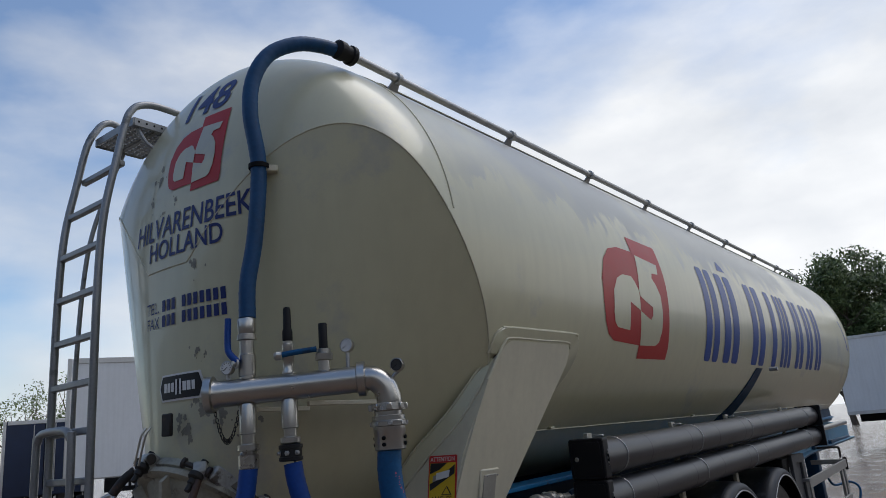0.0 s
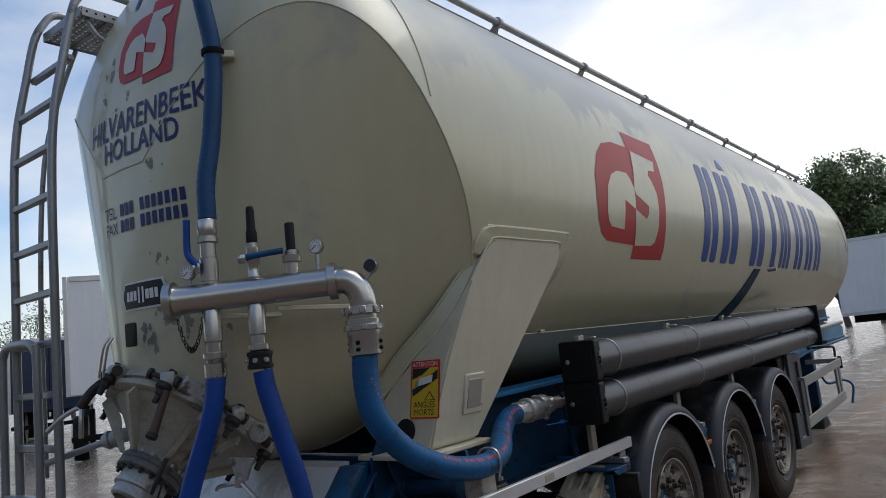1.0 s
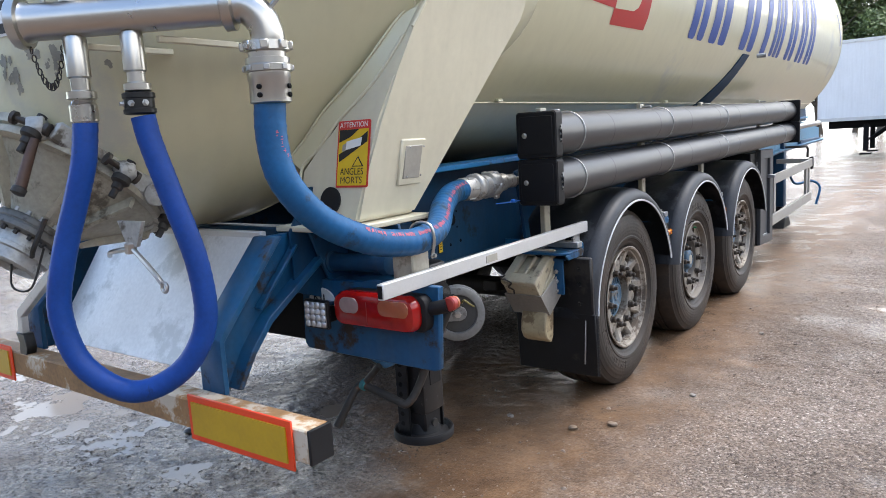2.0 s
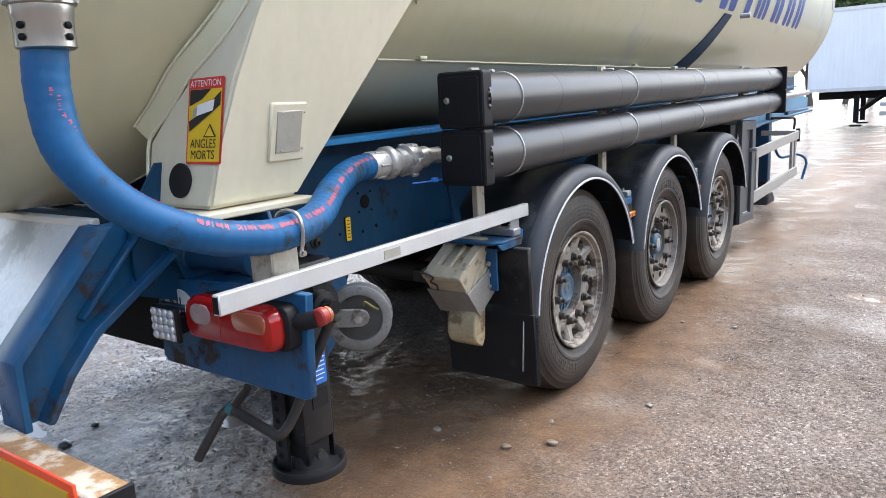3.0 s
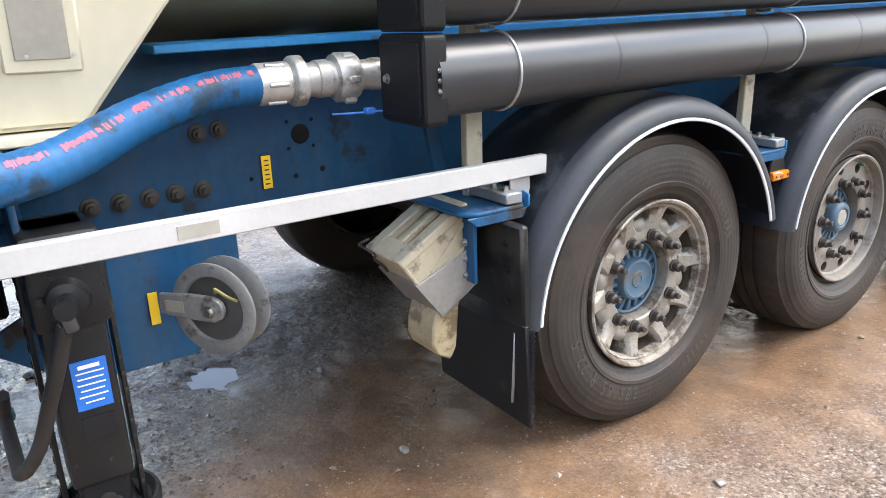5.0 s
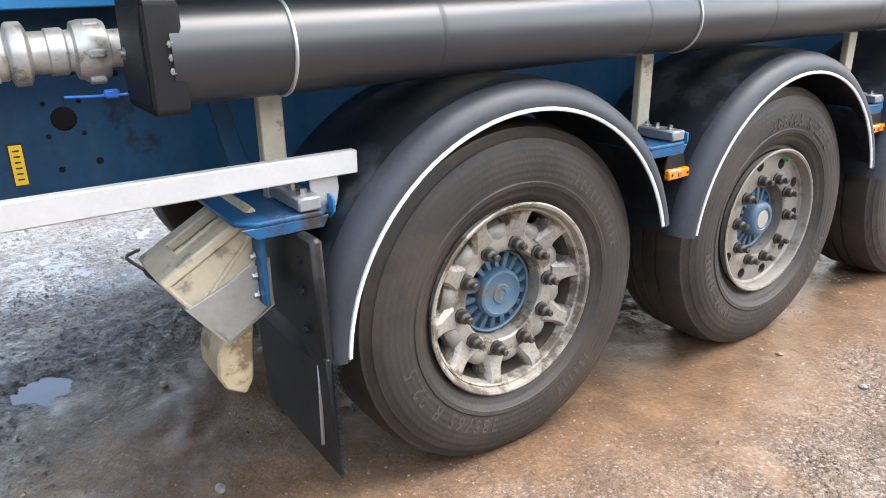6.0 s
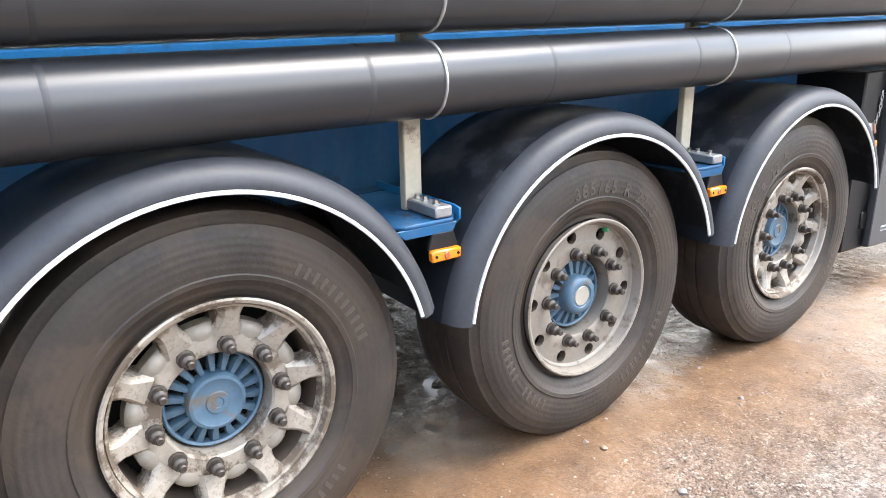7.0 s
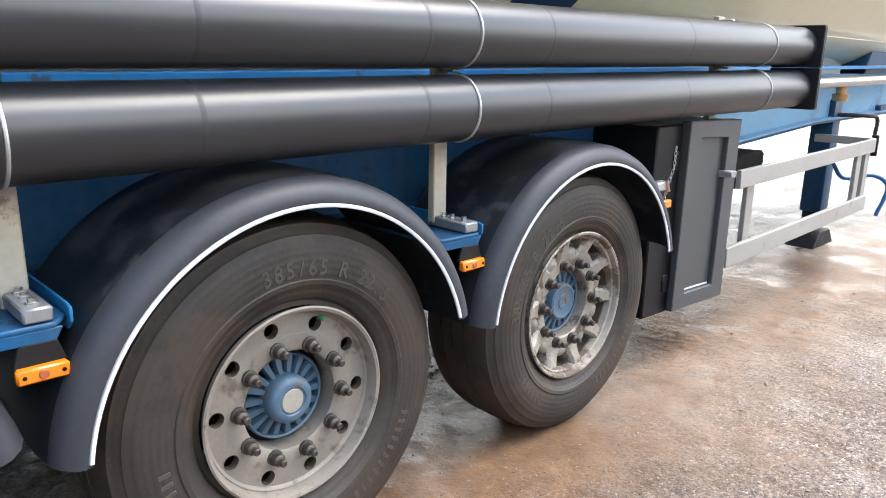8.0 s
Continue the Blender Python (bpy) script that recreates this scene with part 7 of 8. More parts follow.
    lo = [fin.verts.new((fx + dx, w, r)) for r, dx, w in ((f0, 0.012, -0.0055), (f0, 0.012, 0.0055), (f1, 0.003, 0.0095), (f1, 0.003, -0.0095))]
    mid = [fin.verts.new((fx + dx, w, r)) for r, dx, w in ((f0, 0.006, -0.0075), (f0, 0.006, 0.0075), (f1, -0.003, 0.012), (f1, -0.003, -0.012))]
    deep = [fin.verts.new((fx - 0.03, v.co.y, v.co.z)) for v in mid]
    fin.faces.new(lo)
    for a, b in ((lo, mid), (mid, deep)):
        for k in range(4):
            fin.faces.new((a[k], a[(k + 1) % 4], b[(k + 1) % 4], b[k]))
    keep("fin", fin, HUB)
    keep("hub_back", lathe(B(), [(0.136, 0.0), (0.136, 0.044), (0.04, 0.046)], O, U, 32), DARK)
    if not alloy:
        keep("hub_badge", lathe(B(), [(0.036, 0), (0.034, 0.003), (0.0, 0.0035)], (0.142, 0, 0), (1.2, 0, 0), 28, False), PLATE, "round grey badge")
    # raised writing on the sidewall
    for text, a0, size in (("385/65 R 22.5", 220 if alloy else 77, 0.056),):
        step = 5.1
        n = len(text)
        for k, ch in enumerate(text):
            if ch == " ":
                continue
            g = lettering(ch, size, 0.0016, bold=0.012)
            for v in g.verts:
                v.co.y *= 1.12
            a = a0 - step * (k - (n - 1) / 2)
            m = Matrix.Rotation(radians(a - 90), 4, "X") @ Matrix.Translation((0.1925, 0, 0.398)) @ Matrix(((0, 0, 1, 0), (1, 0, 0, 0), (0, 1, 0, 0), (0, 0, 0, 1)))
            bmesh.ops.transform(g, matrix=m, verts=g.verts)
            keep("tyre_letter", g, TYRE_TEXT)
    bm = box(B(), (0.1925, 0, 0.402), (0.0026, 0.012, 0.032), bevel=0.0008)
    keep("tyre_mark", bm, TYRE_TEXT)
    return out


nut_me = None


def wheel(me_list, x, y, z, turn, outer):
    global nut_me
    rim = None
    order = sorted(me_list, key=lambda q: q[0] != "wheel")
    alloy = any(q[0] == "spoke" for q in me_list)
    ring = {"spoke": [36 * k + 18 for k in range(10)], "hand_hole": [36 * k + 18 for k in range(10)], "fin": [20 * k + 10 for k in range(18)],
            "disc_lip": [36 * k for k in range(10)], "tyre_mark": [a - 90 - 4.2 * (k - n / 2) for a, n in (((28, 11), (-62, 6)) if alloy else ((-40, 11), (-130, 5), (-160, 6))) for k in range(n)]}
    for name, me, label in order:
        for a in ring.get(name, [0]):
            ob = share(name, me, trailer if rim is None else rim, label, rot=(a, 0, 0) if a else None)
        if rim is None:
            rim = ob
            ob.location = (x, y, z)
            ob.rotation_euler = (radians(turn), 0, 0) if outer else (radians(turn), 0, math.pi)
    for k in range(10):
        a = radians(36 * k)
        p = (0.126 if alloy else 0.138, 0.1675 * math.cos(a), 0.1675 * math.sin(a))
        if nut_me is None:
            b = B()
            lathe(b, [(0.024, 0), (0.024, 0.006), (0.0185, 0.008), (0.0185, 0.028), (0.013, 0.033), (0.011, 0.034), (0.011, 0.050), (0.008, 0.053)], (0, 0, 0), (1, 0, 0), 10)
            nut = part("lug_nut", b, NUT)
            nut_me = nut.data
            bpy.data.objects.remove(nut)
        share("lug_nut", nut_me, rim, loc=p)
    return rim


ALLOY, STEELW = wheel_meshes(True), wheel_meshes(False)
WX, WZ = 1.11, 0.511
for i, (y, kind, turn) in enumerate(((0.014, ALLOY, 7), (1.314, STEELW, -4), (2.622, ALLOY, -76))):
    wheel(kind, WX, y, WZ, turn, True)
    wheel(kind, 2 * XC - WX, y, WZ, turn + 20, False)
    part("axle", rod(B(), (2 * XC - WX + 0.1, y, 0.512), (WX - 0.1, y, 0.512), 0.065, 16), IRON, trailer)
    for s in (1, -1):
        part("air_spring", lathe(B(), [(0.09, 0), (0.13, 0.04), (0.13, 0.16), (0.09, 0.2)], (XC + s * 0.55, y + 0.35, 0.66), (XC + s * 0.55, y + 0.35, 1.7), 20), RUBBER, trailer)
        part("spring_arm", box(B(), (XC + s * 0.55, y - 0.05, 0.60), (0.1, 0.9, 0.07), (-4, 0, 0), bevel=0.01), IRON, trailer)

# ---- mudguards with a rolled edge and a white strip


def mudguard(y0, s, a_rear, a_front, label):
    prof = [(0.86, 0.640), (0.90, 0.656), (1.22, 0.656), (1.29, 0.650), (1.34, 0.634), (1.362, 0.612), (1.366, 0.594), (1.363, 0.576), (1.356, 0.576), (1.358, 0.594), (1.353, 0.608), (1.333, 0.625),
            (1.285, 0.640), (1.22, 0.646), (0.90, 0.646), (0.86, 0.630)]
    n = 40
    bm = B()
    rings = []
    for k in range(n + 1):
        a = radians(a_rear + (a_front - a_rear) * k / n)
        rings.append([bm.verts.new((XC + s * (x - XC), y0 + r * math.sin(a), 0.512 + r * math.cos(a))) for x, r in prof])
    m = len(prof)
    for p, q in zip(rings, rings[1:]):
        for k in range(m):
            bm.faces.new((p[k], p[(k + 1) % m], q[(k + 1) % m], q[k]))
    bm.faces.new(rings[0])
    bm.faces.new(list(reversed(rings[-1])))
    g = part("mudguard", bm, FENDER, trailer, label)
    bm, rings = B(), []
    for k in range(n + 1):
        a = radians(a_rear + (a_front - a_rear) * k / n)
        rings.append([bm.verts.new((XC + s * (x - XC), y0 + r * math.sin(a), 0.512 + r * math.cos(a))) for x, r in ((1.30, 0.6482), (1.305, 0.6495), (1.342, 0.6355), (1.3645, 0.6125), (1.3685, 0.594), (1.3675, 0.586))])
    for p, q in zip(rings, rings[1:]):
        for k in range(5):
            bm.faces.new((p[k], p[k + 1], q[k + 1], q[k]))
    part("guard_lip", bm, FENDER_LIP, g, "scuffed grey rolled lip")
    bm = B()
    rings = []
    for k in range(n + 1):
        a = radians(a_rear + 1 + (a_front - a_rear - 2) * k / n)
        rings.append([bm.verts.new((XC + s * (x - XC), y0 + r * math.sin(a), 0.512 + r * math.cos(a))) for x, r in ((1.3645, 0.573), (1.3695, 0.574), (1.371, 0.578), (1.3705, 0.583), (1.3645, 0.5845))])
    for p, q in zip(rings, rings[1:]):
        for k in range(4):
            bm.faces.new((p[k], p[k + 1], q[k + 1], q[k]))
    part("edge_strip", bm, STRIPE, g, "white reflective edge strip")
    return g


for y in (0.0, 1.312, 2.62):
    for s in (1, -1):
        mudguard(y, s, -88 if y == 0 else -83, 76, "grey-black plastic mudguard with a white edge strip")

# rear mudflap and its carrier
flap = part("mudflap", box(B(), (1.145, -0.635, 0.395), (0.47, 0.014, 0.34), (3, 0, 0), bevel=0.003), FLAP, trailer, "black rubber mudflap with bristle edge")
part("flap_top", box(B(), (1.14, -0.64, 0.70), (0.46, 0.03, 0.33), (2, 0, 0), bevel=0.008), FLAP, flap)
for k in range(60):
    z = 0.235 + 0.32 * k / 59
    part("bristle", rod(B(), (1.375, -0.632, z), (1.392, -0.632 + 0.004 * (k % 3), z - 0.004), 0.0022, 4), FLAP, flap)
part("flap_fold", box(B(), (1.32, -0.645, 0.41), (0.006, 0.010, 0.24), (0, 3, 0), bevel=0.002), STEEL_DULL, flap)
for z in (0.62, 0.72, 0.80):
    part("bolt", bolt(B(), (1.30, -0.657, z), (0, -1, 0), 0.009, 0.008), LEG, flap)

# ---- wheel chock in its holder
hold = part("chock_holder", prism(B(), [(-0.60, 0.868), (-0.735, 0.868), (-0.735, 0.68), (-0.722, 0.68), (-0.722, 0.854), (-0.60, 0.854)], "x", 1.175, 1.25, bevel=0.002), BLUE_CHIP, trailer, "blue angle bracket that holds the wheel chock")
for z in (0.70, 0.75, 0.80):
    part("bolt", bolt(B(), (1.212, -0.737, z), (0, -1, 0), 0.008, 0.012), STEEL, hold)
# grey sheet tray that the chock sits in, open at the top
tray = prism(B(), [(-0.905, 0.705), (-0.818, 0.590), (-0.70, 0.668), (-0.70, 0.790)], "x", 1.207, 1.213, bevel=0.002)
prism(tray, [(-0.905, 0.705), (-0.818, 0.590), (-0.70, 0.668), (-0.70, 0.790)], "x", 1.0, 1.006, bevel=0.002)
prism(tray, [(-0.912, 0.705), (-0.905, 0.709), (-0.815, 0.593), (-0.823, 0.588)], "x", 1.0, 1.213)
prism(tray, [(-0.823, 0.588), (-0.818, 0.595), (-0.70, 0.674), (-0.70, 0.664)], "x", 1.0, 1.213)
part("tray", tray, TRAY, hold, "grey sheet metal tray")
chock = thing("wheel_chock", "dirty cream plastic wheel chock wedged in a blue bracket", "wheel chock")
cb = prism(B(), [(-0.945, 0.760), (-0.715, 0.890), (-0.70, 0.88), (-0.70, 0.68), (-0.815, 0.602), (-0.90, 0.700)], "x", 1.012, 1.196, bevel=0.006)
part("chock_body", cb, CHOCK, chock)
# top plate: a frame with two slots and a rib between them
cm = Matrix.Translation((1.1075, -0.836, 0.838)) @ Matrix.Rotation(radians(30), 4, "X")
for c, sz in (((-0.076, 0, 0), (0.048, 0.27, 0.028)), ((0.076, 0, 0), (0.048, 0.27, 0.028)), ((0, -0.10, 0), (0.12, 0.072, 0.028)), ((0, 0.115, 0), (0.12, 0.042, 0.028)), ((0.006, 0.01, -0.002), (0.018, 0.17, 0.022))):
    part("chock_frame", box(B(), c, sz, bevel=0.005, m=cm), CHOCK, chock)
part("chock_notch", box(B(), (0.02, 0.088, 0.006), (0.03, 0.02, 0.02), bevel=0.003, m=cm), DARK, chock)
# raised rim and folded webs on the outer side
rim = [(1.200, -0.940, 0.765), (1.200, -0.905, 0.712), (1.200, -0.87, 0.672)]
part("chock_rim", sweep(B(), spline(rim, 5), 0.0065, 8), CHOCK, chock)
part("chock_rim", sweep(B(), spline([(1.200, -0.940, 0.768), (1.200, -0.83, 0.832), (1.200, -0.715, 0.897)], 5), 0.0065, 8), CHOCK, chock)
part("chock_web", prism(B(), [(-0.87, 0.700), (-0.715, 0.80), (-0.71, 0.79), (-0.865, 0.688)], "x", 1.19, 1.204, bevel=0.002), CHOCK, chock)
part("chock_web", prism(B(), [(-0.862, 0.716), (-0.73, 0.862), (-0.722, 0.855), (-0.855, 0.708)], "x", 1.19, 1.202, bevel=0.002), CHOCK, chock)
part("chock_wire", sweep(B(), spline([(1.035, -0.955, 0.812), (1.03, -0.985, 0.80), (1.055, -0.985, 0.795), (1.075, -0.962, 0.775), (1.052, -0.952, 0.752), (1.07, -0.935, 0.735), (1.062, -0.915, 0.71)], 6), 0.0042, 7), IRON, chock, "bent iron wire")
tail = part("chock_toe", prism(B(), [(-0.832, 0.61), (-0.852, 0.55), (-0.855, 0.50), (-0.838, 0.462), (-0.79, 0.435), (-0.768, 0.47), (-0.762, 0.53), (-0.752, 0.63)], "x", 1.055, 1.200, bevel=0.006), CHOCK_TOE, chock)

LOCKER = mat("grey_locker_plastic", (0.048, 0.051, 0.055), 0.45, var=0.15, scale=5, fine=90, bump=0.04)
# ---- locker ahead of the axles, front side guard, front landing legs
locker = part("locker", prism(B(), [(3.28, 1.19), (3.28, 0.27), (3.50, 0.262), (3.99, 0.24), (4.01, 0.26), (4.01, 1.185), (3.99, 1.195)], "x", 0.85, 1.205, bevel=0.008), BLACK_BOX, trailer, "dark grey plastic locker with a panelled door")
part("locker_door", prism(B(), [(3.50, 1.208), (3.50, 0.268), (4.015, 0.245), (4.015, 1.198)], "x", 1.20, 1.224, bevel=0.003), LOCKER, locker)
outer = [(3.497, 1.209), (3.482, 0.276), (4.01, 0.252), (4.024, 1.196)]
inner = [(3.61, 1.122), (3.592, 0.35), (3.886, 0.338), (3.893, 1.112)]
bm = B()
rings = [[bm.verts.new((x, y, z)) for y, z in loop] for x, loop in ((1.222, outer), (1.246, outer), (1.250, [(3.502, 1.204), (3.487, 0.281), (4.005, 0.257), (4.019, 1.191)]),
         (1.250, [(3.606, 1.126), (3.588, 0.346), (3.890, 0.334), (3.897, 1.116)]), (1.246, inner), (1.222, inner))]
for p, q in zip(rings, rings[1:] + rings[:1]):
    for k in range(4):
        bm.faces.new((p[k], p[(k + 1) % 4], q[(k + 1) % 4], q[k]))
part("door_frame", bm, LOCKER, locker, angle=20)
part("door_strip", prism(B(), [(3.598, 0.362), (3.598, 0.354), (3.88, 0.341), (3.88, 0.348)], "x", 1.224, 1.2275), STRIPE, locker, "thin white strip along the foot of the panel")
for z in (0.42, 1.02):
    part("door_hinge", box(B(), (1.19, 3.46, z), (0.05, 0.05, 0.09), bevel=0.006), BLACK_BOX, locker)
ch = spline([(1.235, 3.40, 1.085), (1.24, 3.385, 1.0), (1.245, 3.34, 0.93), (1.25, 3.31, 0.88), (1.245, 3.30, 0.80), (1.24, 3.298, 0.725)], 4)
for k, p in enumerate(ch):
    part("chain_link", sweep(B(), [Vector(p) + Vector((0.006 * math.cos(t) * (k % 2), 0.006 * math.cos(t) * ((k + 1) % 2), 0.013 * math.sin(t))) for t in [2 * math.pi * q / 8 for q in range(8)]], 0.002, 5, closed=True), STEEL_DULL, locker)
part("hook_plate", box(B(), (1.235, 3.275, 0.925), (0.05, 0.10, 0.04), bevel=0.005), STEEL_DULL, locker)
part("hook_pin", rod(B(), (1.262, 3.29, 0.95), (1.262, 3.32, 0.90), 0.007, 8), STEEL, locker)
part("marker_lamp", box(B(), (1.268, 3.275, 0.845), (0.025, 0.095, 0.038), bevel=0.005), ORANGE, locker, "small amber side marker lamp")

guard = part("side_guard", box(B(), (1.215, 5.28, 0.888), (0.03, 2.33, 0.10), (0.85, 0, 0.6), bevel=0.004), GUARD, trailer, "pale aluminium two-bar side guard")
part("guard_bar", box(B(), (1.215, 5.23, 0.461), (0.03, 2.36, 0.11), (0.6, 0, 0.6), bevel=0.004), GUARD, guard)
for y in (4.36, 6.18, 6.36):
    part("guard_post", box(B(), (1.185, y, 0.68), (0.03, 0.09, 0.46), bevel=0.004), GUARD, guard)
part("guard_return", box(B(), (1.0, 6.42, 0.93), (0.42, 0.05, 0.06), bevel=0.004), GUARD, guard)
part("guard_hose", sweep(B(), spline([(0.95, 6.4, 0.75), (1.0, 6.55, 0.62), (1.15, 6.75, 0.64), (1.25, 6.8, 0.55), (1.22, 6.72, 0.33)], 6), 0.016, 8), HOSE, guard)
part("guard_lamp", box(B(), (1.20, 6.47, 0.90), (0.05, 0.03, 0.16), bevel=0.006), RUBBER, guard)
for s in (1, -1):
    fl = part("front_leg", box(B(), (XC + s * 0.665, 6.72, 0.76), (0.17, 0.17, 0.92), bevel=0.012, seg=2), BLUE, trailer, "blue front landing leg on a black foot")
    part("inner_leg", box(B(), (XC + s * 0.665, 6.72, 0.22), (0.13, 0.13, 0.30), bevel=0.008), RUBBER, fl)
    part("leg_foot", prism(B(), [(6.50, 0.015), (6.94, 0.015), (6.90, 0.06), (6.82, 0.15), (6.62, 0.15), (6.54, 0.06)], "x", XC + s * 0.665 - 0.12, XC + s * 0.665 + 0.12, bevel=0.008), RUBBER, fl)
    part("leg_crank", sweep(B(), spline([(XC + s * 0.75, 6.72, 1.1), (XC + s * 0.95, 6.75, 1.1), (XC + s * 1.0, 6.85, 1.08), (XC + s * 1.0, 6.85, 0.95)], 5), 0.016, 8), IRON, fl)
part("valve_cluster", lathe(B(), [(0.05, 0), (0.06, 0.05), (0.035, 0.06), (0.04, 0.14), (0.02, 0.15)], (0.95, 6.35, 1.22), (0.95, 6.35, 2.2), 14), mat("brass_valve", (0.5, 0.3, 0.16), 0.4, metal=0.8), trailer)
part("spare_carrier", box(B(), (XC, 5.3, 0.74), (1.2, 0.9, 0.25), bevel=0.02), DARK, trailer)
part("air_tank", lathe(B(), [(0.02, -0.62), (0.12, -0.6), (0.15, -0.55), (0.15, 0.55), (0.12, 0.6), (0.02, 0.62)], (0.35, -0.1, 0.82), (1.3, -0.1, 0.82), 24), DARK, trailer)
part("kingpin_plate", box(B(), (XC, 8.6, 1.12), (1.5, 1.6, 0.06), bevel=0.01), BLUE, trailer)
for s in (1, -1):
    part("front_saddle", prism(B(), [(7.2, 1.42), (8.2, 1.43), (8.1, 1.75), (7.4, 1.75)], "x", XC + s * 0.55, XC + s * 0.75, bevel=0.01), BLUE, trailer)

# ---------------------------------------------------------------- the yard round it


def far_wheel(parent, x, y, z, r, w):
    part("wheel", lathe(B(), [(r * 0.5, -w / 2), (r * 0.96, -w / 2), (r, -w * 0.4), (r, w * 0.4), (r * 0.96, w / 2), (r * 0.5, w / 2)], (x, y, z), (x, y + 1, z), 24), RUBBER, parent)
    part("rim", lathe(B(), [(r * 0.5, 0), (r * 0.48, 0.03), (r * 0.2, 0.05), (r * 0.18, 0.1)], (x, y - w / 2, z), (x, y - 2, z), 20), STEEL_DULL, parent)


def box_trailer(name, loc, rz, length, hgt, z0, label, legs_at):
    """A white box trailer; its own x runs along the body."""
    t = thing(name, label, "trailer", loc=loc, rz=rz)
    body = part("body", box(B(), (0, 0, z0 + hgt / 2), (length, 2.5, hgt), bevel=0.03), LORRY_WHITE, t)
    for zz in (z0 + 0.06, z0 + hgt - 0.06):
        part("rail", box(B(), (0, -1.262, zz), (length, 0.025, 0.12), bevel=0.005), ALU, t)
    n = int(length / 1.3)
    for k in range(n + 1):
        part("panel_joint", box(B(), (-length / 2 + 0.05 + (length - 0.1) * k / n, -1.2535, z0 + hgt / 2), (0.03, 0.008, hgt - 0.28)), LORRY_WHITE, t)
    for yy in (-0.5, 0.5):
        part("frame_rail", box(B(), (0, yy, z0 - 0.14), (length * 0.96, 0.14, 0.26), bevel=0.01), DARK, t)
    for yy in (-1.0, 1.0):
        leg = part("landing_leg", box(B(), (legs_at, yy, 0.60 + 0.02), (0.16, 0.16, z0 - 0.3), bevel=0.01), DARK, t)
        part("foot", box(B(), (legs_at, yy, 0.06), (0.36, 0.26, 0.06), bevel=0.01), DARK, leg)
        part("stay", rod(B(), (legs_at, yy, 0.5), (legs_at + 0.7, yy, z0 - 0.2), 0.04, 8), DARK, leg)
    part("side_guard", box(B(), (legs_at + 2.4, -1.22, 0.75), (3.4, 0.04, 0.14), bevel=0.005), STEEL_DULL, t)
    part("side_guard", box(B(), (legs_at + 2.4, -1.22, 0.45), (3.4, 0.04, 0.14), bevel=0.005), STEEL_DULL, t)
    for k in range(3):
        for yy in (-1.05, 1.05):
            far_wheel(t, length / 2 - 1.6 - 1.35 * k, yy, 0.5, 0.5, 0.38)
    return t


box_trailer("box_trailer", (5.0, 26.2, 0), 0, 13.4, 2.75, 1.22, "long white refrigerated box trailer parked across the yard", -5.2)


def lorry(name, loc, rz, length, width, z0, hgt, paint, label, doors=True):
    """A box body on wheels; its own x runs along the body, -x is its rear."""
    t = thing(name, label, "lorry", loc=loc, rz=rz)
    part("body", box(B(), (length / 2, 0, z0 + hgt / 2), (length, width, hgt), bevel=0.03), paint, t)
    for yy in (-width / 2, width / 2):
        part("corner_post", box(B(), (-0.006, yy * 0.97, z0 + hgt / 2), (0.03, 0.09, hgt), bevel=0.01), ALU, t)
    part("rear_frame", box(B(), (-0.006, 0, z0 + hgt - 0.06), (0.03, width * 0.9, 0.12), bevel=0.01), ALU, t)
    if doors:
        part("door_gap", box(B(), (-0.002, 0, z0 + hgt / 2), (0.012, 0.02, hgt - 0.3)), DARK, t)
    for yy in (-0.3, 0.3) if doors else ():
        part("lock_bar", rod(B(), (-0.03, yy, z0 + 0.1), (-0.03, yy, z0 + hgt - 0.15), 0.016, 8), STEEL_DULL, t)
    part("frame", box(B(), (length / 2, 0, z0 - 0.15), (length, 0.9, 0.28), bevel=0.01), DARK, t)
    part("underrun", box(B(), (0.1, 0, 0.55), (0.1, width * 0.95, 0.12), bevel=0.01), DARK, t)
    for k in range(4):
        part("number_bar", box(B(), (-0.008, -0.35 + 0.12 * k, z0 - 0.12), (0.02, 0.06, 0.14)), WHITE, t)
    for x in (1.3, length - 1.2):
        for yy in (-width / 2 + 0.2, width / 2 - 0.2):
            w = part("wheel", lathe(B(), [(0.25, -0.15), (0.48, -0.15), (0.5, -0.1), (0.5, 0.1), (0.48, 0.15), (0.25, 0.15)], (x, yy, 0.5), (x, yy + 1, 0.5), 24), RUBBER, t)
            part("rim", lathe(B(), [(0.26, -0.13), (0.2, -0.05), (0.1, -0.05), (0.08, -0.12)], (x, yy, 0.5), (x, yy + 1, 0.5), 20), STEEL_DULL, t)
    return t


lorry("box_lorry", (-12.1, 3.8, 0), 152, 7.0, 2.45, 1.45, 2.55, LORRY_WHITE, "white box lorry parked behind the ladder", doors=False)
lorry("blue_lorry", (-21.2, 6.1, 0), 152, 5.0, 2.3, 1.0, 2.3, LORRY_BLUE, "dark blue lorry in the far yard")
lorry("white_lorry", (-18.8, 1.5, 0), 152, 6.0, 2.4, 1.2, 2.8, LORRY_WHITE, "white lorry with a dark roof edge")


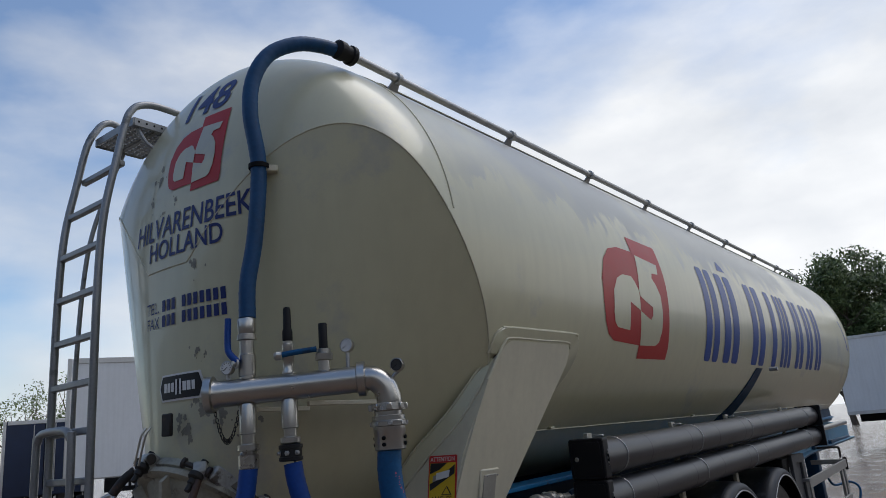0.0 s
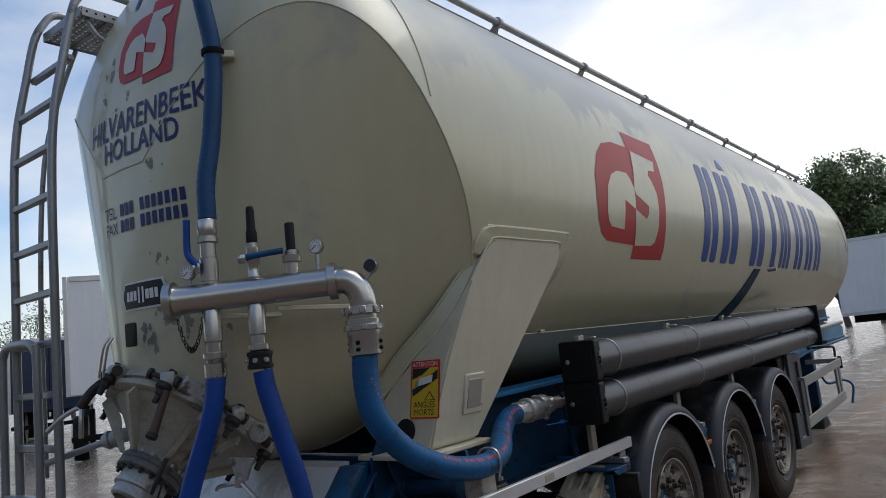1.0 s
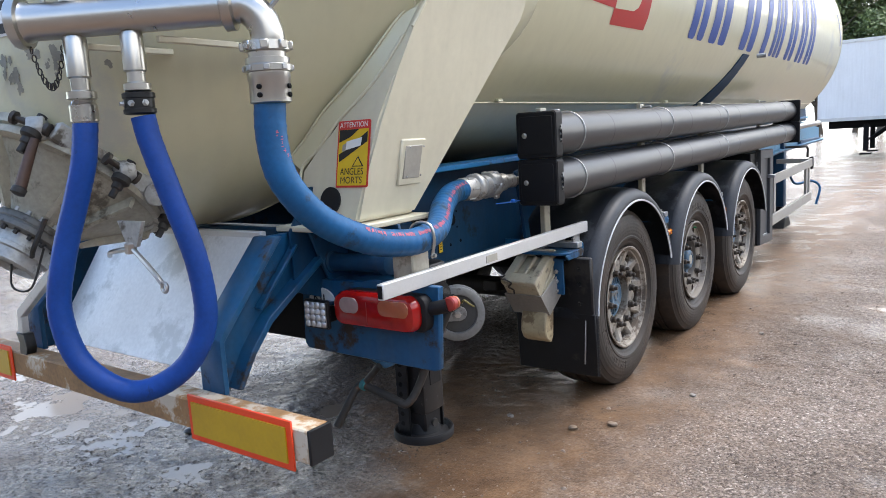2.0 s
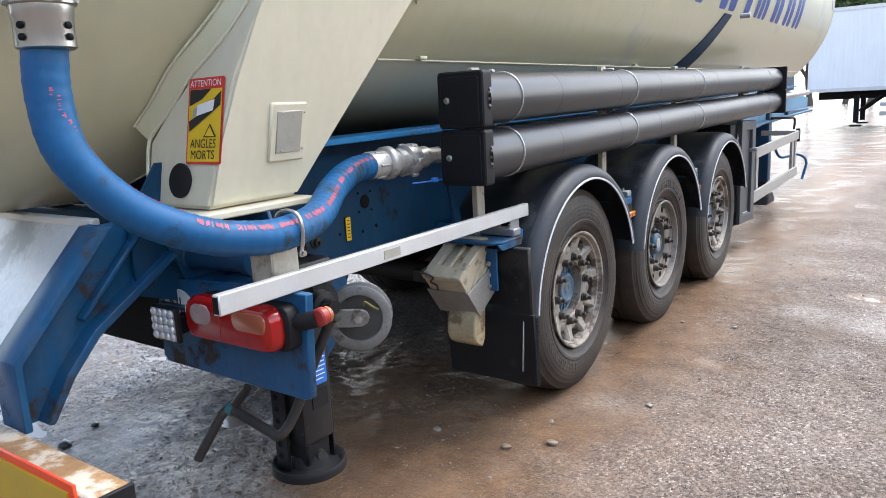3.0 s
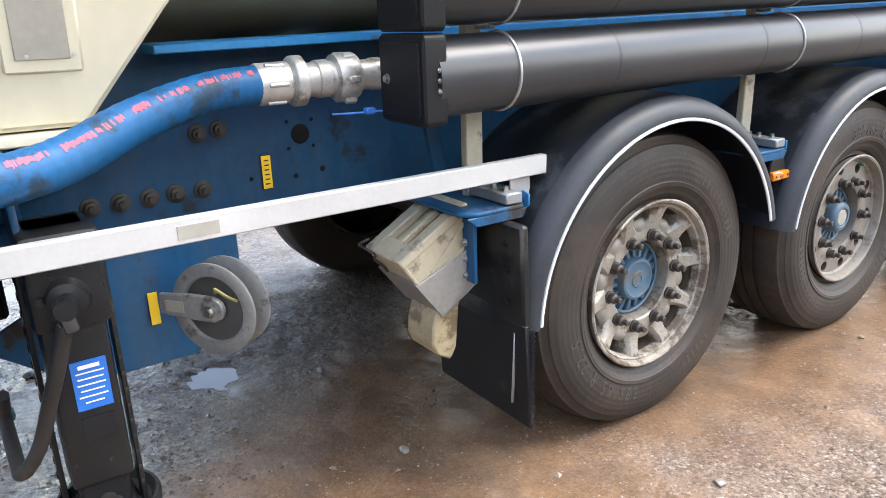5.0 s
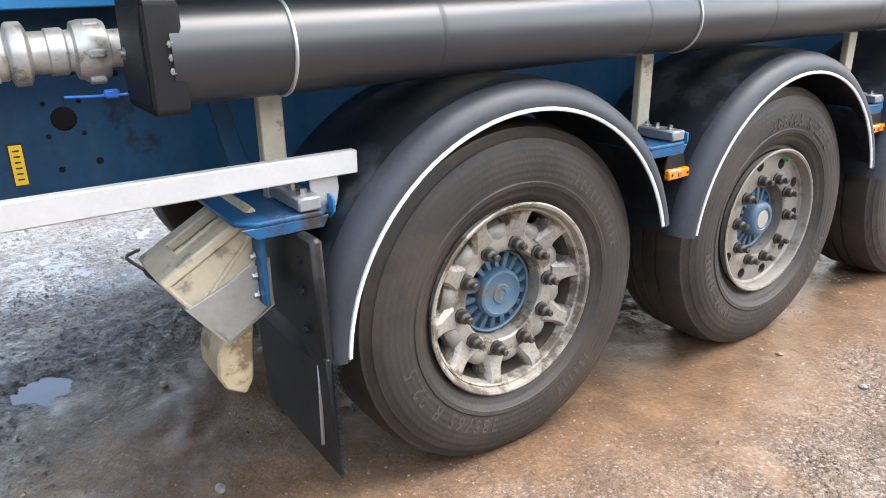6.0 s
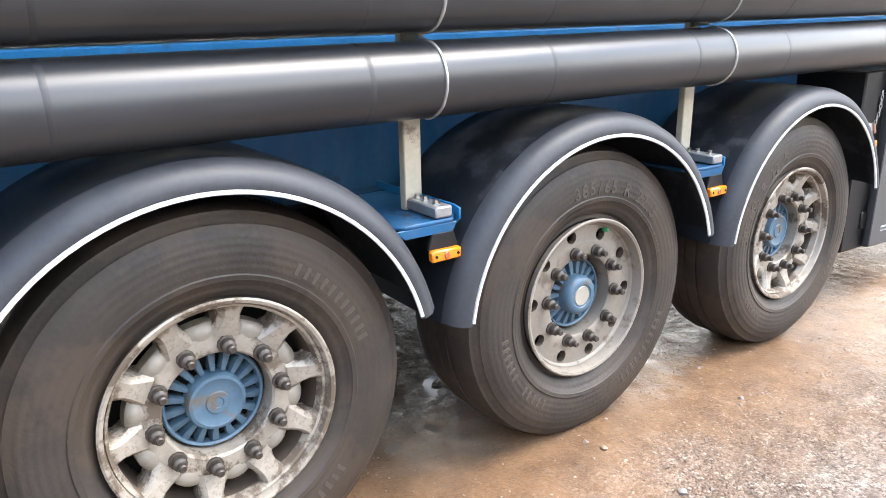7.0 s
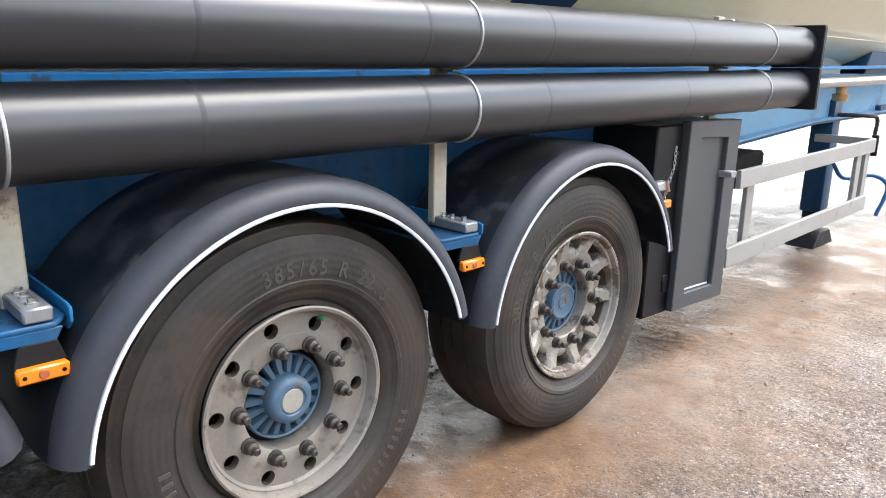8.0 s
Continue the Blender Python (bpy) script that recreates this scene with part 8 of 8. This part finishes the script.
# ---------------------------------------------------------------- trees
def tree(name, loc, hgt, spread, leaves, leaf, seed, label, size=0.28, gaps=0.25):
    rn = random.Random(seed)
    t = thing(name, label, "tree", loc=loc)
    bm = B()
    tips = []

    def limb(p, d, length, r, depth):
        pts, q = [p], p
        for k in range(4):
            d = (d + Vector((rn.uniform(-0.25, 0.25), rn.uniform(-0.25, 0.25), rn.uniform(-0.05, 0.2)))).normalized()
            q = q + d * (length / 4)
            pts.append(q)
        for k in range(4):
            rod(bm, pts[k], pts[k + 1], r * (1 - 0.18 * k), 7, r * (1 - 0.18 * (k + 1)))
        if depth == 0 or r < 0.03:
            tips.append(q)
            return
        tips.append(pts[3])
        for k in range(rn.randint(3, 4)):
            a = rn.uniform(0, 2 * math.pi)
            nd = (d * 0.7 + Vector((math.cos(a), math.sin(a), rn.uniform(-0.1, 0.5))) * spread).normalized()
            limb(pts[rn.randint(2, 4)], nd, length * rn.uniform(0.6, 0.85), r * 0.55, depth - 1)
    limb(Vector((0, 0, -0.1)), Vector((0, 0, 1)), hgt * 0.36, hgt * 0.022, 3)
    part("trunk", bm, BARK, t)
    top = max(p.z for p in tips)
    f = hgt / top
    vs, fs = [], []
    clumps = [p for p in tips if rn.random() > gaps]
    for k in range(leaves):
        c = rn.choice(clumps)
        o = Vector((rn.gauss(0, 1), rn.gauss(0, 1), rn.gauss(0, 0.75))) * (hgt * 0.045)
        p = Vector((c.x, c.y, c.z * f)) + o
        if p.z > hgt * 1.06 or p.z < hgt * 0.12:
            continue
        u = Vector((rn.gauss(0, 1), rn.gauss(0, 1), rn.gauss(0, 1))).normalized()
        v = u.orthogonal().normalized()
        s = size * rn.uniform(0.5, 1.2)
        i = len(vs)
        vs += [p - u * s, p + v * s * 0.5, p + u * s, p - v * s * 0.5]
        fs.append((i, i + 1, i + 2, i + 3))
    me = bpy.data.meshes.new("crown")
    me.from_pydata(vs, [], fs)
    me.materials.append(leaf)
    share("crown", me, t)
    return t


for k, (x, y, h) in enumerate(((-8.7, 55, 11.2), (-6.6, 57, 12.0), (-4.5, 58, 9.9), (-2.7, 56, 11.3), (0.4, 55, 11.0), (3.4, 58, 11.4), (7.2, 57, 11.0))):
    tagged(tree("tree", (x, y, 0), h, 0.85, 13000, LEAF, 20 + k, "large dark green broadleaf tree behind the yard", 0.16, 0.45), group="trees behind the yard")
for k, (x, y, h) in enumerate(((-36.0, 12.0, 6.0), (-37.5, 14.4, 6.4), (-39, 10.2, 6.2))):
    tagged(tree("tree", (x, y, 0), h, 0.8, 2600, LEAF_PALE, 50 + k, "slender pale green tree with sparse spring leaves", 0.07, 0.35), group="pale trees across the yard")


# ---------------------------------------------------------------- loose stones
def pebble(rn, s):
    pts = []
    for d in ((1, 0, 0), (-1, 0, 0), (0, 1, 0), (0, -1, 0), (0, 0, 1), (0, 0, -1)):
        pts.append(Vector(d) * s * rn.uniform(0.6, 1.15))
    a = rn.uniform(0, 6.28)
    m = Matrix.Rotation(a, 3, "Z") @ Matrix.Rotation(rn.uniform(-0.6, 0.6), 3, "X")
    return [m @ Vector((p.x, p.y, p.z * 0.6)) for p in pts]


OCT = ((0, 2, 4), (2, 1, 4), (1, 3, 4), (3, 0, 4), (2, 0, 5), (1, 2, 5), (3, 1, 5), (0, 3, 5))
rn = random.Random(77)
vs, fs = [], []
for k in range(85000):
    x, y = rn.uniform(-3.2, 4.5), rn.uniform(-4.4, 7.4)
    if rn.random() < 0.55 and -2 < y < 6.5:
        x = rn.uniform(0.9, 2.9)
    h = height(x, y)
    if h < WATER + 0.001 or (x < 1.5 and rn.random() < 0.6) or noise.noise(Vector((x * 1.1, y * 1.1, 4.0))) < rn.uniform(-0.5, 0.25):
        continue
    s = 0.002 + 0.006 * rn.random() ** 3.2 + (0.012 * rn.random() if rn.random() < 0.012 else 0)
    i = len(vs)
    vs += [p + Vector((x, y, h + s * 0.05)) for p in pebble(rn, s)]
    fs += [(a + i, b + i, c + i) for a, b, c in OCT]
me = bpy.data.meshes.new("gravel")
me.from_pydata(vs, [], fs)
me.materials.append(STONE)
tagged(new("gravel", me), "loose wet grit and pebbles on the yard", "gravel", kind="stuff")

CLOD = mat("wet_mud_clod", (0.095, 0.078, 0.064), 0.22, var=0.4, scale=20, fine=90, bump=0.1, spec=0.6)
vs, fs = [], []
for k in range(60000):
    x, y = rn.uniform(-3.0, 0.8), rn.uniform(-3.2, 4.5)
    h = height(x, y)
    if h < WATER - 0.002 or noise.noise(Vector((x * 1.6, y * 1.6, 9.0))) < rn.uniform(-0.35, 0.45):
        continue
    s = 0.005 + 0.010 * rn.random() ** 3
    i = len(vs)
    vs += [p + Vector((x, y, h - s * 0.15)) for p in pebble(rn, s)]
    fs += [(a + i, b + i, c + i) for a, b, c in OCT]
me = bpy.data.meshes.new("mud_clods")
me.from_pydata(vs, [], fs)
me.materials.append(CLOD)
tagged(new("mud_clods", me), "small wet lumps of mud under the trailer", "mud", kind="stuff")

STONE_GREY = mat("wet_grey_stone", (0.2, 0.18, 0.16), 0.4, var=0.25, scale=30, fine=120, bump=0.15)
STONE_TAN = mat("tan_stone", (0.2, 0.145, 0.1), 0.5, var=0.25, scale=30, fine=120, bump=0.15)
STONE_DARK = mat("black_wet_lump", (0.03, 0.03, 0.03), 0.35, var=0.25, scale=30, fine=120, bump=0.15)
for x, y, s, m, lab in ((1.323, -0.833, 0.02, STONE_TAN, "small tan stone lying on wet gravel"), (0.947, -0.826, 0.016, STONE_GREY, "small grey stone lying on wet gravel"),
                        (1.491, -0.718, 0.021, STONE_TAN, "flat tan stone lying on wet gravel"), (-0.52, -1.824, 0.03, STONE_DARK, "black lump lying in the mud"),
                        (-0.62, -1.62, 0.018, STONE_DARK, "black lump lying in the mud"), (1.435, 1.266, 0.012, STONE_TAN, "small tan stone lying on wet gravel"),
                        (1.76, 1.269, 0.014, STONE_GREY, "small grey stone lying on wet gravel"), (1.72, -0.15, 0.016, STONE_GREY, "small grey stone lying on wet gravel"),
                        (0.23, -0.804, 0.015, STONE_GREY, "small grey stone lying on wet gravel")):
    bm = B()
    bmesh.ops.create_icosphere(bm, subdivisions=2, radius=1.0)
    for v in bm.verts:
        q = 1 + 0.35 * noise.noise(v.co * 1.3 + Vector((x * 9, y * 9, 0)))
        v.co = Vector((v.co.x * 1.25, v.co.y, v.co.z * 0.65)) * q * s
    tagged(part("stone", bm, m, loc=(x, y, height(x, y) + s * 0.35)), lab, "stone", group="loose stones")
